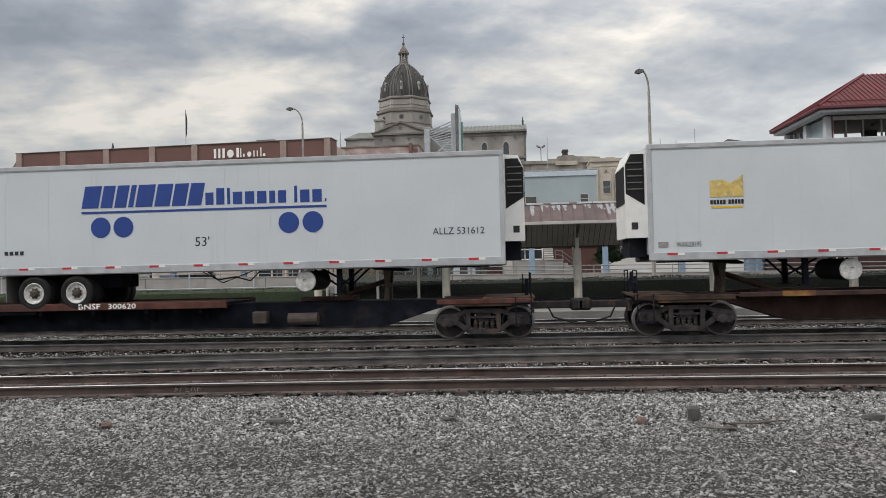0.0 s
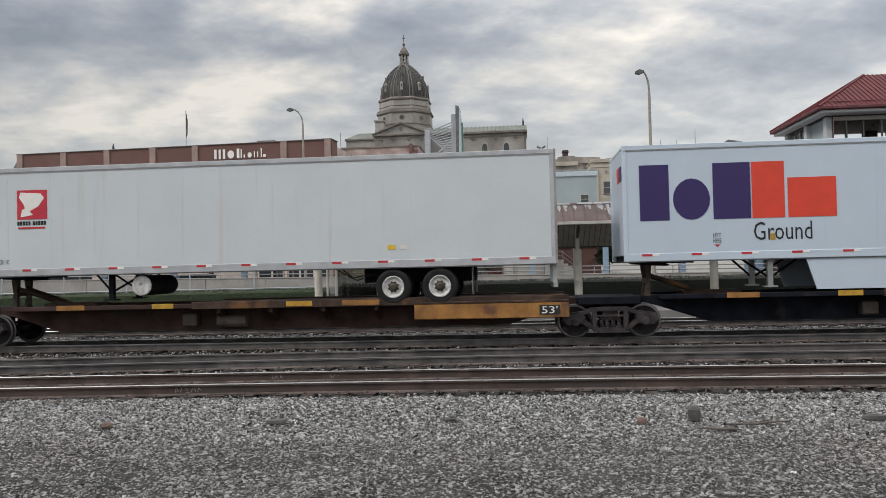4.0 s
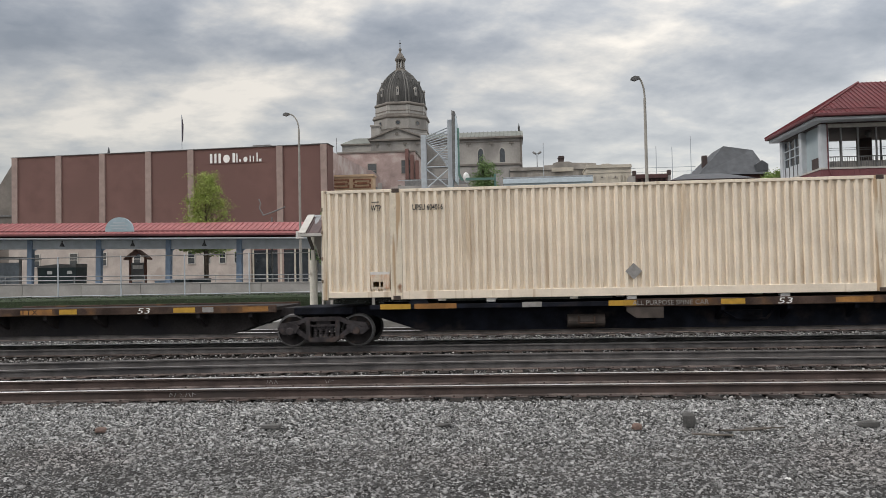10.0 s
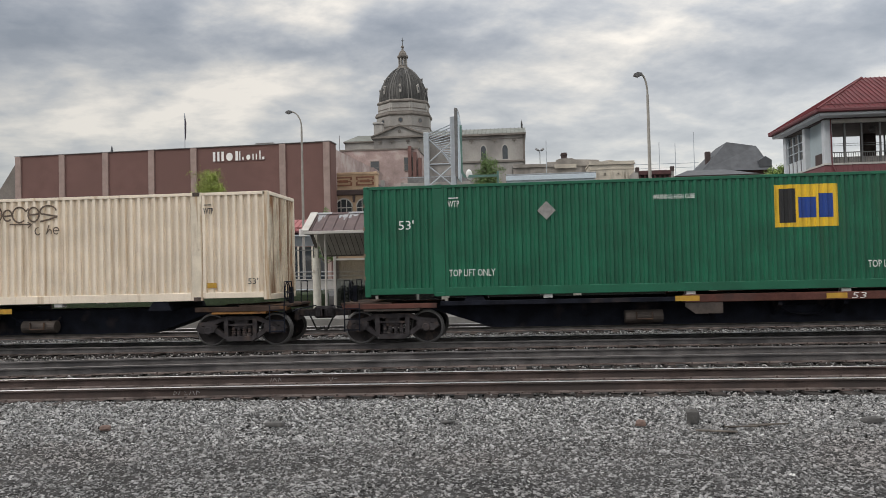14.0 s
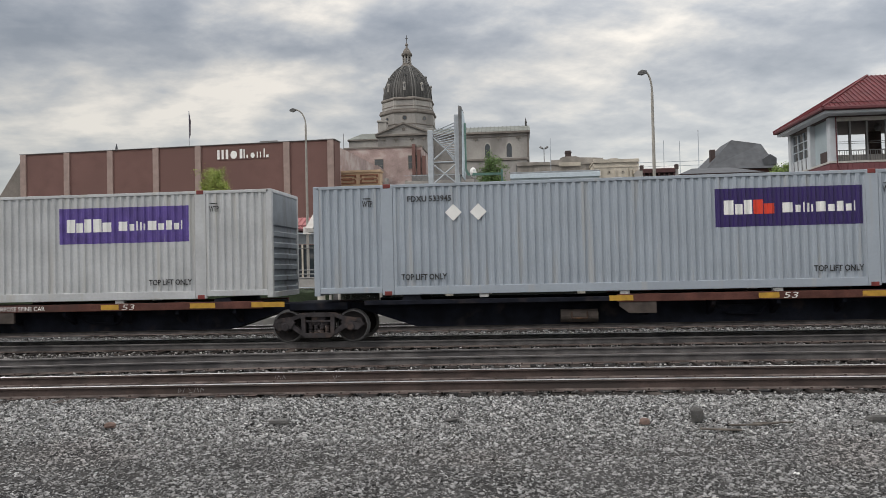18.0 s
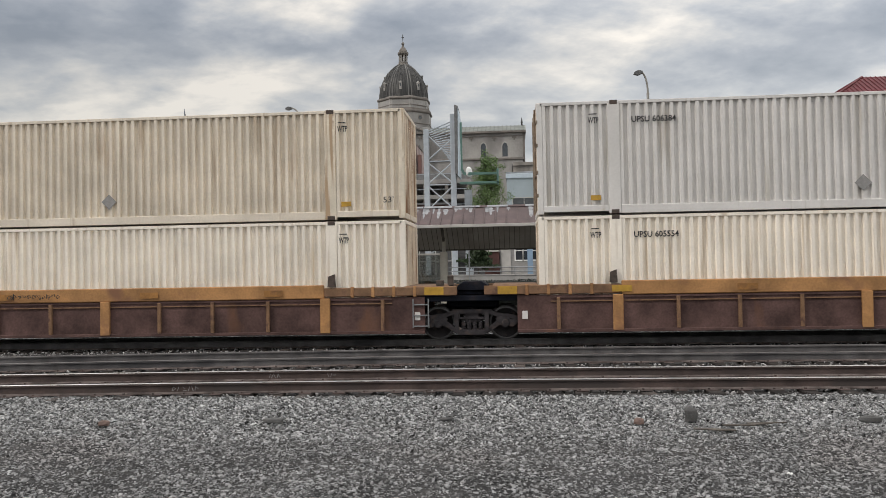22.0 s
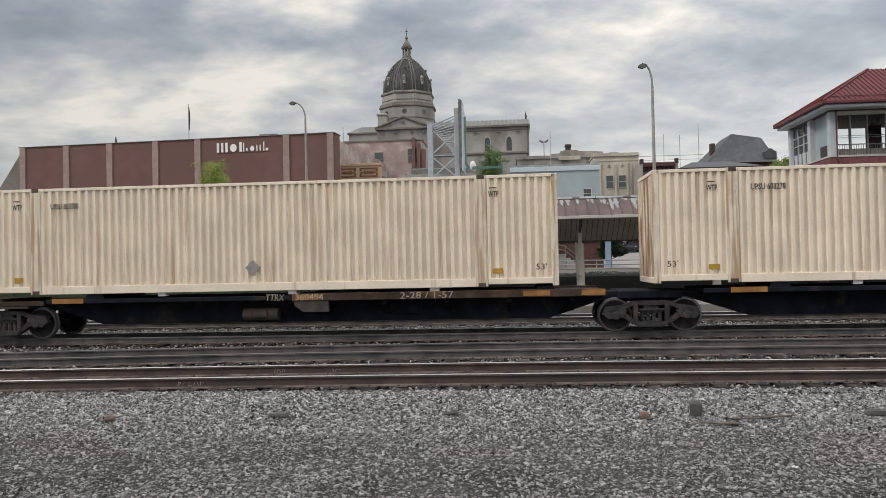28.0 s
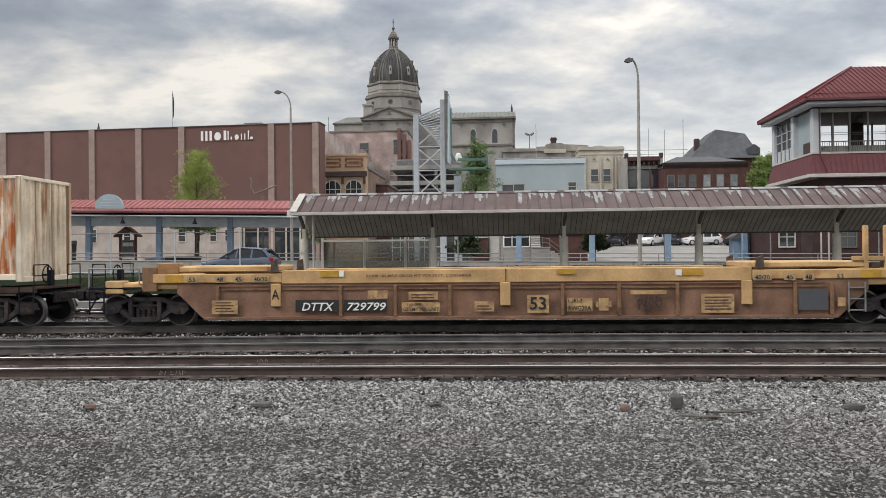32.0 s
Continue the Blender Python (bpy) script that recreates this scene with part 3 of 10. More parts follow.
def part(name, shape, material, parent, label="", at=None, smooth=False):
    """Links a Solid or a mesh as one object under its parent."""
    me = shape.mesh(name, material, smooth) if isinstance(shape, Solid) else shape
    ob = new(name, me)
    ob.parent = parent
    if at is not None:
        ob.matrix_basis = at
    if label:
        tagged(ob, label)
    return ob


def thing(name, label, category, at=None, group="", kind=""):
    ob = new(name)
    ob.empty_display_size = 0.3
    tagged(ob, label, category, group, kind)
    if at is not None:
        ob.matrix_basis = at
    return ob


def solid_thing(name, shape, material, label, category, at=None, group="", kind="", smooth=False):
    me = shape.mesh(name, material, smooth) if isinstance(shape, Solid) else shape
    ob = new(name, me)
    tagged(ob, label, category, group, kind)
    if at is not None:
        ob.matrix_basis = at
    return ob


def tube(pts, r, n=8):
    """One bent pipe along pts."""
    pts = [Vector(p) for p in pts]
    s, ring = Solid(), []
    for i, p in enumerate(pts):
        d = (pts[min(i + 1, len(pts) - 1)] - pts[max(i - 1, 0)]).normalized()
        u = Vector((0, 1, 0)) if abs(d.y) < 0.9 else Vector((1, 0, 0))
        u = (u - d * u.dot(d)).normalized()
        w = d.cross(u)
        ring += [p + (u * math.cos(2 * math.pi * j / n) + w * math.sin(2 * math.pi * j / n)) * r for j in range(n)]
    m = len(pts)
    s.add(ring, [(i * n + j, i * n + (j + 1) % n, (i + 1) * n + (j + 1) % n, (i + 1) * n + j) for i in range(m - 1) for j in range(n)] + [tuple(range(n)), tuple(range((m - 1) * n, m * n))])
    return s


CACHE = {}


def kept(key, make):
    if key not in CACHE:
        CACHE[key] = make()
    return CACHE[key]


def words(text, height, material, parent, x, y, z, width=0.0, lean=0.0, name="marking", turn=0.0, bold=0.0):
    """Lettering with its lower left corner at (x, z) on a face that looks along -y, a part for each word. width stretches or squeezes it."""
    def make():
        cu = bpy.data.curves.new("lettering", "FONT")
        cu.body, cu.size, cu.shear, cu.offset = text, 1.0, lean, bold
        cu.resolution_u = 2
        ob = bpy.data.objects.new("lettering", cu)
        me = bpy.data.meshes.new_from_object(ob)
        bpy.data.objects.remove(ob)
        co = [v.co for v in me.vertices]
        lo = Vector((min(c.x for c in co), min(c.y for c in co), 0))
        hi = Vector((max(c.x for c in co), max(c.y for c in co), 0))
        k = height / (hi.y - lo.y)
        kx = width / (hi.x - lo.x) if width else k
        pts = [((c.x - lo.x - lean * (c.y - lo.y)) , (c.x - lo.x) * kx, (c.y - lo.y) * k) for c in co]
        spans = sorted((min(pts[i][0] for i in p.vertices), max(pts[i][0] for i in p.vertices), p.index) for p in me.polygons)
        groups, right = [], -9.0
        for s0, s1, i in spans:
            if s0 - right > 0.16:
                groups.append([])
            groups[-1].append(i)
            right = max(right, s1)
        out = []
        for g in groups:
            used, verts, faces = {}, [], []
            for i in g:
                f = []
                for q in me.polygons[i].vertices:
                    if q not in used:
                        used[q] = len(verts)
                        verts.append((pts[q][1], pts[q][2], 0))
                    f.append(used[q])
                faces.append(f)
            w = bpy.data.meshes.new(name)
            w.from_pydata(verts, [], faces)
            w.materials.append(material)
            out.append(w)
        return out
    for w in kept((text, height, width, lean, bold, material.name), make):
        ob = part(name, w, material, parent, at=pose(x, y, z, 90, 0, turn))
    return ob


def blocks(spec, height, material, parent, x, y, z, width, name="emblem", lean=0.0, turn=0.0, label=""):
    """A row of plain upright blocks in place of a trade name: spec gives (share of the width, share of the height, gap after)."""
    total = sum(w + g for w, h, g in spec)
    k = width / total
    a, ob = 0.0, None
    for w, h, g in spec:
        ww, hh = w * k, abs(h) * height
        if ww > 0:
            if h < 0:      # a round one
                ring = [(ww / 2 + ww / 2 * math.cos(i * math.pi / 10), hh / 2 + hh / 2 * math.sin(i * math.pi / 10)) for i in range(20)]
            else:
                ring = [(0, 0), (ww, 0), (ww + lean * hh, hh), (lean * hh, hh)]
            me = kept(("block", round(ww, 3), round(hh, 3), h < 0, lean, material.name), lambda: Solid().prism(ring, -0.003, 0.0).mesh(name, material))
            ob = part(name, me, material, parent, label, at=pose(x + a, y, z))
        a += (w + g) * k
    return ob


def plate(name, x0, x1, z0, z1, y, material, parent, label="", thick=0.004):
    return part(name, Solid().box(x0, x1, y - thick, y, z0, z1), material, parent, label)


def diamond(r, material, parent, x, y, z, name="placard", label=""):
    return part(name, kept(("diamond", r, material.name), lambda: Solid().prism([(-r, 0), (0, -r), (r, 0), (0, r)], -0.006, 0).mesh("placard", material)), material, parent, label, at=pose(x, y, z))


# ---- ground, tracks ----
YC = 22.255          # middle of the train's track
rnd = random.Random(7)


def ground_z(x, y):
    """Rail yard, platform, then the street behind its wall and the hill that the town climbs."""
    if y < 37.9:
        base = -0.24
        if y < 12.9:
            base += 0.05 * noise.noise(Vector((x * 0.35, y * 0.5, 1.7)))
        return base
    if y < 101:
        return 0.72
    return 0.72 + min(26.0, (y - 101) * 0.12)


def make_ground():
    xs = sorted(set([-1500, -800, -400, -200, -120, -80, -60, -40, -30, -24, -18] + [i * 0.5 for i in range(-30, 31)] + [18, 24, 30, 40, 60, 80, 120, 200, 400, 800, 1500]))
    ys = sorted(set([-900, -300, -100, -40, -15, -5, 0, 2, 4] + [5 + i * 0.4 for i in range(0, 22)] + [14, 15, 16, 17, 18, 19, 20, 21, 22, 23, 24, 28, 32, 36, 37.85, 37.95, 45, 60, 80, 101, 120, 180, 240, 290, 500, 1000, 2200]))
    v = [(x, y, ground_z(x, y)) for y in ys for x in xs]
    n = len(xs)
    f = [(j * n + i, j * n + i + 1, (j + 1) * n + i + 1, (j + 1) * n + i) for j in range(len(ys) - 1) for i in range(n - 1)]
    me = bpy.data.meshes.new("ground")
    me.from_pydata(v, [], f)
    me.materials.append(M_GROUND)
    for p in me.polygons:
        p.use_smooth = True
    tagged(new("ground", me), "dark cinder and gravel ground of a rail yard", "ground", kind="structure")


make_ground()


def bend(k, x):
    """How far the two near tracks swing towards the viewer on the one side."""
    if x > 4:
        return 0.0
    if x > -14:
        return -k * (x - 4) ** 2
    return -k * 18 ** 2 - 2 * k * 18 * (-14 - x) * (1 if x > -40 else 0) - (2 * k * 18 * 26 if x <= -40 else 0)


RAIL_SHAPE = [(-0.012, -0.158), (0.012, -0.158), (0.010, -0.045), (0.037, -0.038), (0.037, -0.006), (0.028, -0.0035), (-0.028, -0.0035), (-0.037, -0.006), (-0.037, -0.038), (-0.010, -0.045)]
FOOT_SHAPE = [(-0.075, -0.187), (0.075, -0.187), (0.075, -0.174), (0.013, -0.153), (-0.013, -0.153), (-0.075, -0.174)]


def rail(track, y0, k, steel):
    xs = [-400, -200, -100, -40] + [i * 1.0 for i in range(-30, 31)] + [40, 100, 200, 400]

    def drawn(shape):
        n = len(shape)
        pts = [(x, y0 + bend(k, x) + a, b) for x in xs for a, b in shape]
        return Solid().add(pts, [(i * n + j, i * n + (j + 1) % n, (i + 1) * n + (j + 1) % n, (i + 1) * n + j) for i in range(len(xs) - 1) for j in range(n)])
    r = part("rail", drawn(RAIL_SHAPE), steel, track)
    part("rail_foot", drawn(FOOT_SHAPE), M_RAILFOOT, r, "dusty brown rail foot")
    # on the train's near rail the dull head paints in the train's shade
    part("running_surface", drawn([(-0.0375, -0.011), (0.0375, -0.011), (0.031, 0.0), (-0.031, 0.0)]), M_RAILDULL if 16 < y0 < 22 else M_RAILTOP, r, "polished strip along the rail head")


def track_bed(label, near, k, ties, name="track"):
    t = thing(name, label, "railway track", kind="structure")
    steel = M_RAILSIDE if near < 15 else M_RAILCOLD
    rail(t, near, k, steel)
    rail(t, near + 1.51, k, steel)
    tie = Solid().box(-0.115, 0.115, -1.3, 1.3, -0.36, -0.188, 0.012).mesh("tie", M_TIE)
    tplate = Solid().box(-0.10, 0.10, -0.19, 0.19, -0.19, -0.178, 0.004).mesh("tie_plate", M_RAILSIDE)
    spike = Solid().box(-0.016, 0.016, -0.016, 0.016, -0.18, -0.15).mesh("spike", M_RAILSIDE)
    x = -ties
    while x < ties:
        xx = x + rnd.uniform(-0.04, 0.04)
        yy = near + 0.755 + bend(k, xx) + rnd.uniform(-0.05, 0.05)
        part("tie", tie, M_TIE, t, at=pose(xx, yy, rnd.uniform(-0.012, 0.004), 0, 0, rnd.uniform(-1.5, 1.5)))
        if abs(x) < 11:
            for yr in (near, near + 1.51):
                part("tie_plate", tplate, M_RAILSIDE, t, at=pose(xx, yr + bend(k, xx), 0))
                part("spike", spike, M_RAILSIDE, t, at=pose(xx - 0.05, yr + bend(k, xx) - 0.13, 0))
        x += 0.52
    return t


track_bed("rusty rails with polished tops on dark ties, nearest track", 13.80, 0.0027, 15)
track_bed("rusty middle track on dark ties in ballast", 17.58, 0.0042, 15)
track_bed("track that carries the freight train", YC - 0.755, 0.0, 15)
track_bed("empty track between the train and the platform", 27.15, 0.0, 15)


def chalk(x, near, strokes):
    """Small pale chalk strokes on the web of a rail; each gives two ends as (along, up)."""
    g = thing("chalk_mark", "pale scrawled chalk mark on the rusty rail web", "marking", pose(x, near + bend(0.0027, x) - 0.016, -0.10), "chalk marks")
    for (a, b), (c, d) in strokes:
        part("stroke", Solid().rod((a, 0, b), (c, 0, d), 0.0055, 4), M_PLAC, g)


L, O = -0.035, 0.035
chalk(-4.6, 15.31, [((-0.10, L), (-0.08, O)), ((-0.06, L), (-0.02, O)), ((-0.02, O), (0.02, L)), ((0.05, L), (0.07, O)), ((0.07, O), (0.11, L))])
chalk(-3.5, 15.31, [((-0.09, O), (-0.05, L)), ((-0.03, L), (0.0, O)), ((0.02, 0.0), (0.08, 0.01))])
chalk(-5.86, 13.80, [((-0.07, L), (-0.05, O)), ((-0.05, O), (-0.01, 0.0)), ((-0.01, 0.0), (-0.06, L)), ((0.02, L), (0.05, O))])
chalk(-5.62, 13.80, [((-0.13, O), (-0.09, 0.0)), ((-0.12, L), (-0.06, L)), ((-0.03, L), (0.0, O)), ((0.03, O), (0.06, L)), ((0.09, L), (0.10, O)), ((0.10, O), (0.15, 0.0))])


def stones(name, label, count, area, size, lift, material, seed, flat=0.7, thin=1.0, tilt=0.6, bare=0.0):
    """Loose stones as one joined mesh: rough cut boxes, each turned its own way."""
    rs = np.random.RandomState(seed)
    x = rs.uniform(area[0], area[1], count)
    y = area[2] + (area[3] - area[2]) * rs.rand(count) ** thin
    if bare:
        # trodden patches, drawn out along the tracks, hold fewer stones
        worn = np.array([noise.noise(Vector((a * 0.45, b * 1.5, 7.3))) + 0.5 * noise.noise(Vector((a * 1.6, b * 4.0, 2.1))) for a, b in zip(x, y)])
        keep = (worn < 0.08) | (rs.rand(count) > bare)
        x, y, count = x[keep], y[keep], int(keep.sum())
    r = size[0] + (size[1] - size[0]) * rs.rand(count) ** 1.8
    z = np.array([ground_z(a, b) for a, b in zip(x, y)]) + lift(x, y, rs)
    base = np.array([(a, b, c) for a in (-1, 1) for b in (-1, 1) for c in (-1, 1)], float)
    base = base[None] * (0.62 + 0.5 * rs.rand(count, 8, 1)) * np.stack([np.ones(count), 0.45 + 0.4 * rs.rand(count), flat * (0.5 + 0.5 * rs.rand(count))], 1)[:, None, :]
    q = rs.randn(count, 4)
    q[:, 1:3] *= tilt
    q /= np.linalg.norm(q, axis=1)[:, None]
    w, a, b, c = q.T
    rot = np.stack([1 - 2 * (b * b + c * c), 2 * (a * b - c * w), 2 * (a * c + b * w), 2 * (a * b + c * w), 1 - 2 * (a * a + c * c), 2 * (b * c - a * w), 2 * (a * c - b * w), 2 * (b * c + a * w), 1 - 2 * (a * a + b * b)], 1).reshape(-1, 3, 3)
    pts = np.einsum("nij,nkj->nki", rot, base) * (r * 0.5)[:, None, None] + np.stack([x, y, z], 1)[:, None, :]
    quad = np.array([(0, 1, 3, 2), (4, 6, 7, 5), (0, 4, 5, 1), (2, 3, 7, 6), (1, 5, 7, 3)] + ([(0, 2, 6, 4)] if tilt > 0.3 else []))
    nl = 4 * len(quad)
    loops = (quad[None] + 8 * np.arange(count)[:, None, None]).reshape(-1)
    me = bpy.data.meshes.new(name)
    me.vertices.add(count * 8)
    me.vertices.foreach_set("co", pts.reshape(-1))
    me.loops.add(count * nl)
    me.loops.foreach_set("vertex_index", loops)
    me.polygons.add(count * len(quad))
    me.polygons.foreach_set("loop_start", np.arange(0, count * nl, 4))
    me.update(calc_edges=True)
    me.materials.append(material)
    return tagged(new(name, me), label, "gravel", kind="stuff")


def shoulder(x, y, rs):
    """Ballast piles up towards the ties of the nearest track."""
    return np.clip((y - 11.0) / 1.9, 0, 1) * 0.03 + rs.uniform(-0.012, 0.014, len(x))


stones("ballast_gravel", "coarse pale grey ballast beside the nearest track", 84000, (-9.4, 9.4, 9.8, 13.25), (0.018, 0.066), shoulder, M_BALLAST, 3, 0.46, thin=0.6, tilt=0.28)
stones("fine_gravel", "fine dark crushed gravel trodden into the ground", 132000, (-7.3, 7.3, 6.8, 11.4), (0.012, 0.052), lambda x, y, rs: rs.uniform(-0.010, 0.010, len(x)), M_FINE, 5, 0.32, tilt=0.18, bare=0.38)
stones("clean_ballast", "pale grey ballast beyond the train", 15000, (-19, 19, 24.1, 27.0), (0.03, 0.08), lambda x, y, rs: rs.uniform(-0.02, 0.03, len(x)), M_BALLAST, 6, 0.5, tilt=0.28)
stones("track_ballast", "grimy ballast between the ties and tracks", 24000, (-16, 17, 13.3, 24.0), (0.03, 0.075), lambda x, y, rs: rs.uniform(-0.02, 0.045, len(x)), M_BALLASTD, 4)


def lump(name, label, category, material, x, y, size, seed, turn=0.0, sink=0.02):
    """One loose stone or broken piece with uneven faces, lying on the gravel."""
    r = random.Random(seed)
    a, b, c = size
    s = Solid()
    pts = []
    for lv, k in ((0.0, 0.92), (0.35, 1.0), (0.8, 0.9), (1.0, 0.55)):
        for i in range(9):
            q = i * 2 * math.pi / 9
            f = k * r.uniform(0.82, 1.08)
            pts.append((a / 2 * f * math.copysign(abs(math.cos(q)) ** 0.6, math.cos(q)), b / 2 * f * math.copysign(abs(math.sin(q)) ** 0.6, math.sin(q)), c * lv * r.uniform(0.92, 1.05)))
    s.add(pts, [tuple(range(8, -1, -1)), tuple(range(27, 36))] + [(j * 9 + i, j * 9 + (i + 1) % 9, (j + 1) * 9 + (i + 1) % 9, (j + 1) * 9 + i) for j in range(3) for i in range(9)])
    return solid_thing(name, s, material, label, category, pose(x, y, ground_z(x, y) - sink + (0.05 if y > 10.9 else 0.015), 0, 0, turn))


lump("rock", "dark upright rock standing on the gravel", "rock", M_ROCK, 2.30, 11.08, (0.18, 0.14, 0.19), 1)
lump("stone_slab", "flat dark stone slab on the gravel", "stone", M_ROCK, -3.44, 11.19, (0.31, 0.14, 0.06), 2)
lump("stone_slab", "long flat dark slab on the gravel", "stone", M_ROCK, 4.60, 11.08, (0.32, 0.14, 0.07), 3, 4)
lump("brick_fragment", "orange-brown broken brick on the gravel", "brick", M_CLAY, -5.78, 10.91, (0.16, 0.10, 0.07), 4, 10)
lump("brick_fragment", "pale red broken brick on the gravel", "brick", M_CLAY, 1.60, 10.97, (0.15, 0.09, 0.08), 5, -20)
lump("white_pebble", "small white pebble on the dark gravel", "stone", M_WHITE, 2.70, 8.40, (0.065, 0.045, 0.03), 6)
lump("stone_slab", "flat grey stone sunk in the gravel", "stone", M_ROCK, -1.0, 11.3, (0.21, 0.11, 0.04), 7, 14)
for i, (x, y, l, w, turn) in enumerate(((2.45, 10.42, 0.5, 0.07, -5), (2.95, 10.70, 0.6, 0.03, 8), (3.2, 10.80, 0.55, 0.025, 13), (2.8, 10.62, 0.4, 0.03, -10))):
    solid_thing("board", Solid().box(-l / 2, l / 2, -w / 2, w / 2, 0, 0.018, 0.004), M_BOARD, "splintered weathered board lying on the gravel", "board", pose(x, y, ground_z(x, y) + 0.035 + 0.004 * i, 0, 1.5 * (-1) ** i, turn), "loose boards")


# ---- the train: each vehicle stands at its own place u along it ----
def run(t):
    """How far the train has come by t."""
    k = (t - 16) / 16
    return 16 * (13.348 * k - 0.0464 * k * k + 0.0246 * k ** 3)


MOVERS, WHEELS = [], []
RW = 0.43


def rolling(name, label, category, u, group):
    ob = thing(name, label, category, pose(u - run(0), YC, 0), group)
    MOVERS.append((ob, u))
    return ob




def side_frame_mesh():
    """A cast side frame with its two triangular windows and the spring opening."""
    s = Solid()
    y0, y1 = -0.09, 0.09
    s.prism([(-1.24, 0.46), (-1.16, 0.64), (-0.70, 0.70), (-0.46, 0.80), (0.46, 0.80), (0.70, 0.70), (1.16, 0.64), (1.24, 0.46), (1.13, 0.46), (1.06, 0.55), (0.66, 0.60), (0.44, 0.69), (-0.44, 0.69), (-0.66, 0.60), (-1.06, 0.55), (-1.13, 0.46)], y0, y1)
    for k in (-1, 1):
        s.prism([(k * 1.24, 0.48), (k * 0.74, 0.62), (k * 0.62, 0.56), (k * 0.74, 0.38), (k * 1.08, 0.34)], y0 - 0.03, y1)
        s.prism([(k * 0.80, 0.44), (k * 0.66, 0.50), (k * 0.34, 0.26), (k * 0.40, 0.16)], y0, y1)
        s.prism([(k * 0.46, 0.76), (k * 0.34, 0.76), (k * 0.34, 0.20), (k * 0.44, 0.20)], y0 - 0.02, y1)
    s.prism([(-0.46, 0.26), (-0.34, 0.14), (0.34, 0.14), (0.46, 0.26)], y0 - 0.03, y1 + 0.03)
    return s.mesh("side_frame", M_TRUCK)


def wheelset_mesh():
    s = Solid()
    for k in (-1, 1):
        # the outer face of the wheel, its tread and its flange
        prof = [(0.0, 0.10), (0.11, 0.10), (0.12, 0.03), (0.26, 0.02), (0.36, 0.05), (0.385, 0.065), (RW, 0.06), (RW + 0.004, -0.03), (RW + 0.028, -0.045), (RW + 0.026, -0.07), (0.37, -0.07), (0.35, -0.03), (0.14, -0.03), (0.0, -0.03)]
        s.turned([(r, k * h + k * 0.755) for r, h in prof], (0, 0, 0), 28, "y")
    s.rod((0, -0.75, 0), (0, 0.75, 0), 0.085, 12)
    for a in range(3):
        c, q = math.cos(a * 2.094) * 0.05, math.sin(a * 2.094) * 0.05
        for k in (-1, 1):
            s.rod((c, k * 0.84, q), (c, k * 0.875, q), 0.022, 6)
    me = s.mesh("wheelset", M_WHEEL, True)
    me.materials.append(M_RAILDULL)
    for p in me.polygons:
        if math.hypot(p.center.x, p.center.z) > 0.39:
            p.material_index = 1
    return me


def truck(car, x, u):
    """A four-wheel truck under a car, at x from the car's middle."""
    base = part("truck", kept("bolster", lambda: Solid().box(-0.2, 0.2, -1.05, 1.05, 0.45, 0.72, 0.03).box(-0.1, 0.1, -0.5, 0.5, 0.7, 0.82).mesh("truck", M_TRUCK)), M_TRUCK, car, at=pose(x, 0, 0))
    for y in (-1.0, 1.0):
        part("side_frame", kept("side_frame", side_frame_mesh), M_TRUCK, base, at=pose(0, y, 0, 0, 0, 0 if y < 0 else 180))
        def springs():
            s = Solid()
            for sx in (-0.22, -0.07, 0.08, 0.23):
                for i in range(5):
                    s.turned([(0.062, 0), (0.062, 0.035), (0.045, 0.05)], (sx, 0, 0.24 + i * 0.062), 8)
            s.box(-0.36, 0.36, -0.09, 0.09, 0.55, 0.60)
            return s.mesh("spring_pack", M_TRUCK)
        part("spring_pack", kept("springs", springs), M_TRUCK, base, at=pose(0, y, 0))
        for k in (-0.89, 0.89):
            part("bearing_cap", kept("cap", lambda: Solid().turned([(0.12, -0.06), (0.12, 0.05), (0.09, 0.08), (0.0, 0.085)], (0, 0, 0), 12, "y").mesh("bearing_cap", M_TRUCK)), M_TRUCK, base, at=pose(k, y - 0.06 if y < 0 else y + 0.06, RW, 0, 0, 180 if y < 0 else 0))
    for k in (-0.89, 0.89):
        w = part("wheelset", kept("wheelset", wheelset_mesh), M_WHEEL, base, at=pose(k, 0, RW))
        WHEELS.append((w, k, u + x + k))
    return base


JOINTS = ((-215.6, -210.4), (-124.0, -119.08), (-34.1, -29.98), (55.04, 59.15), (117.9, 122.04), (141.2, 145.73), (199.25, 203.55))


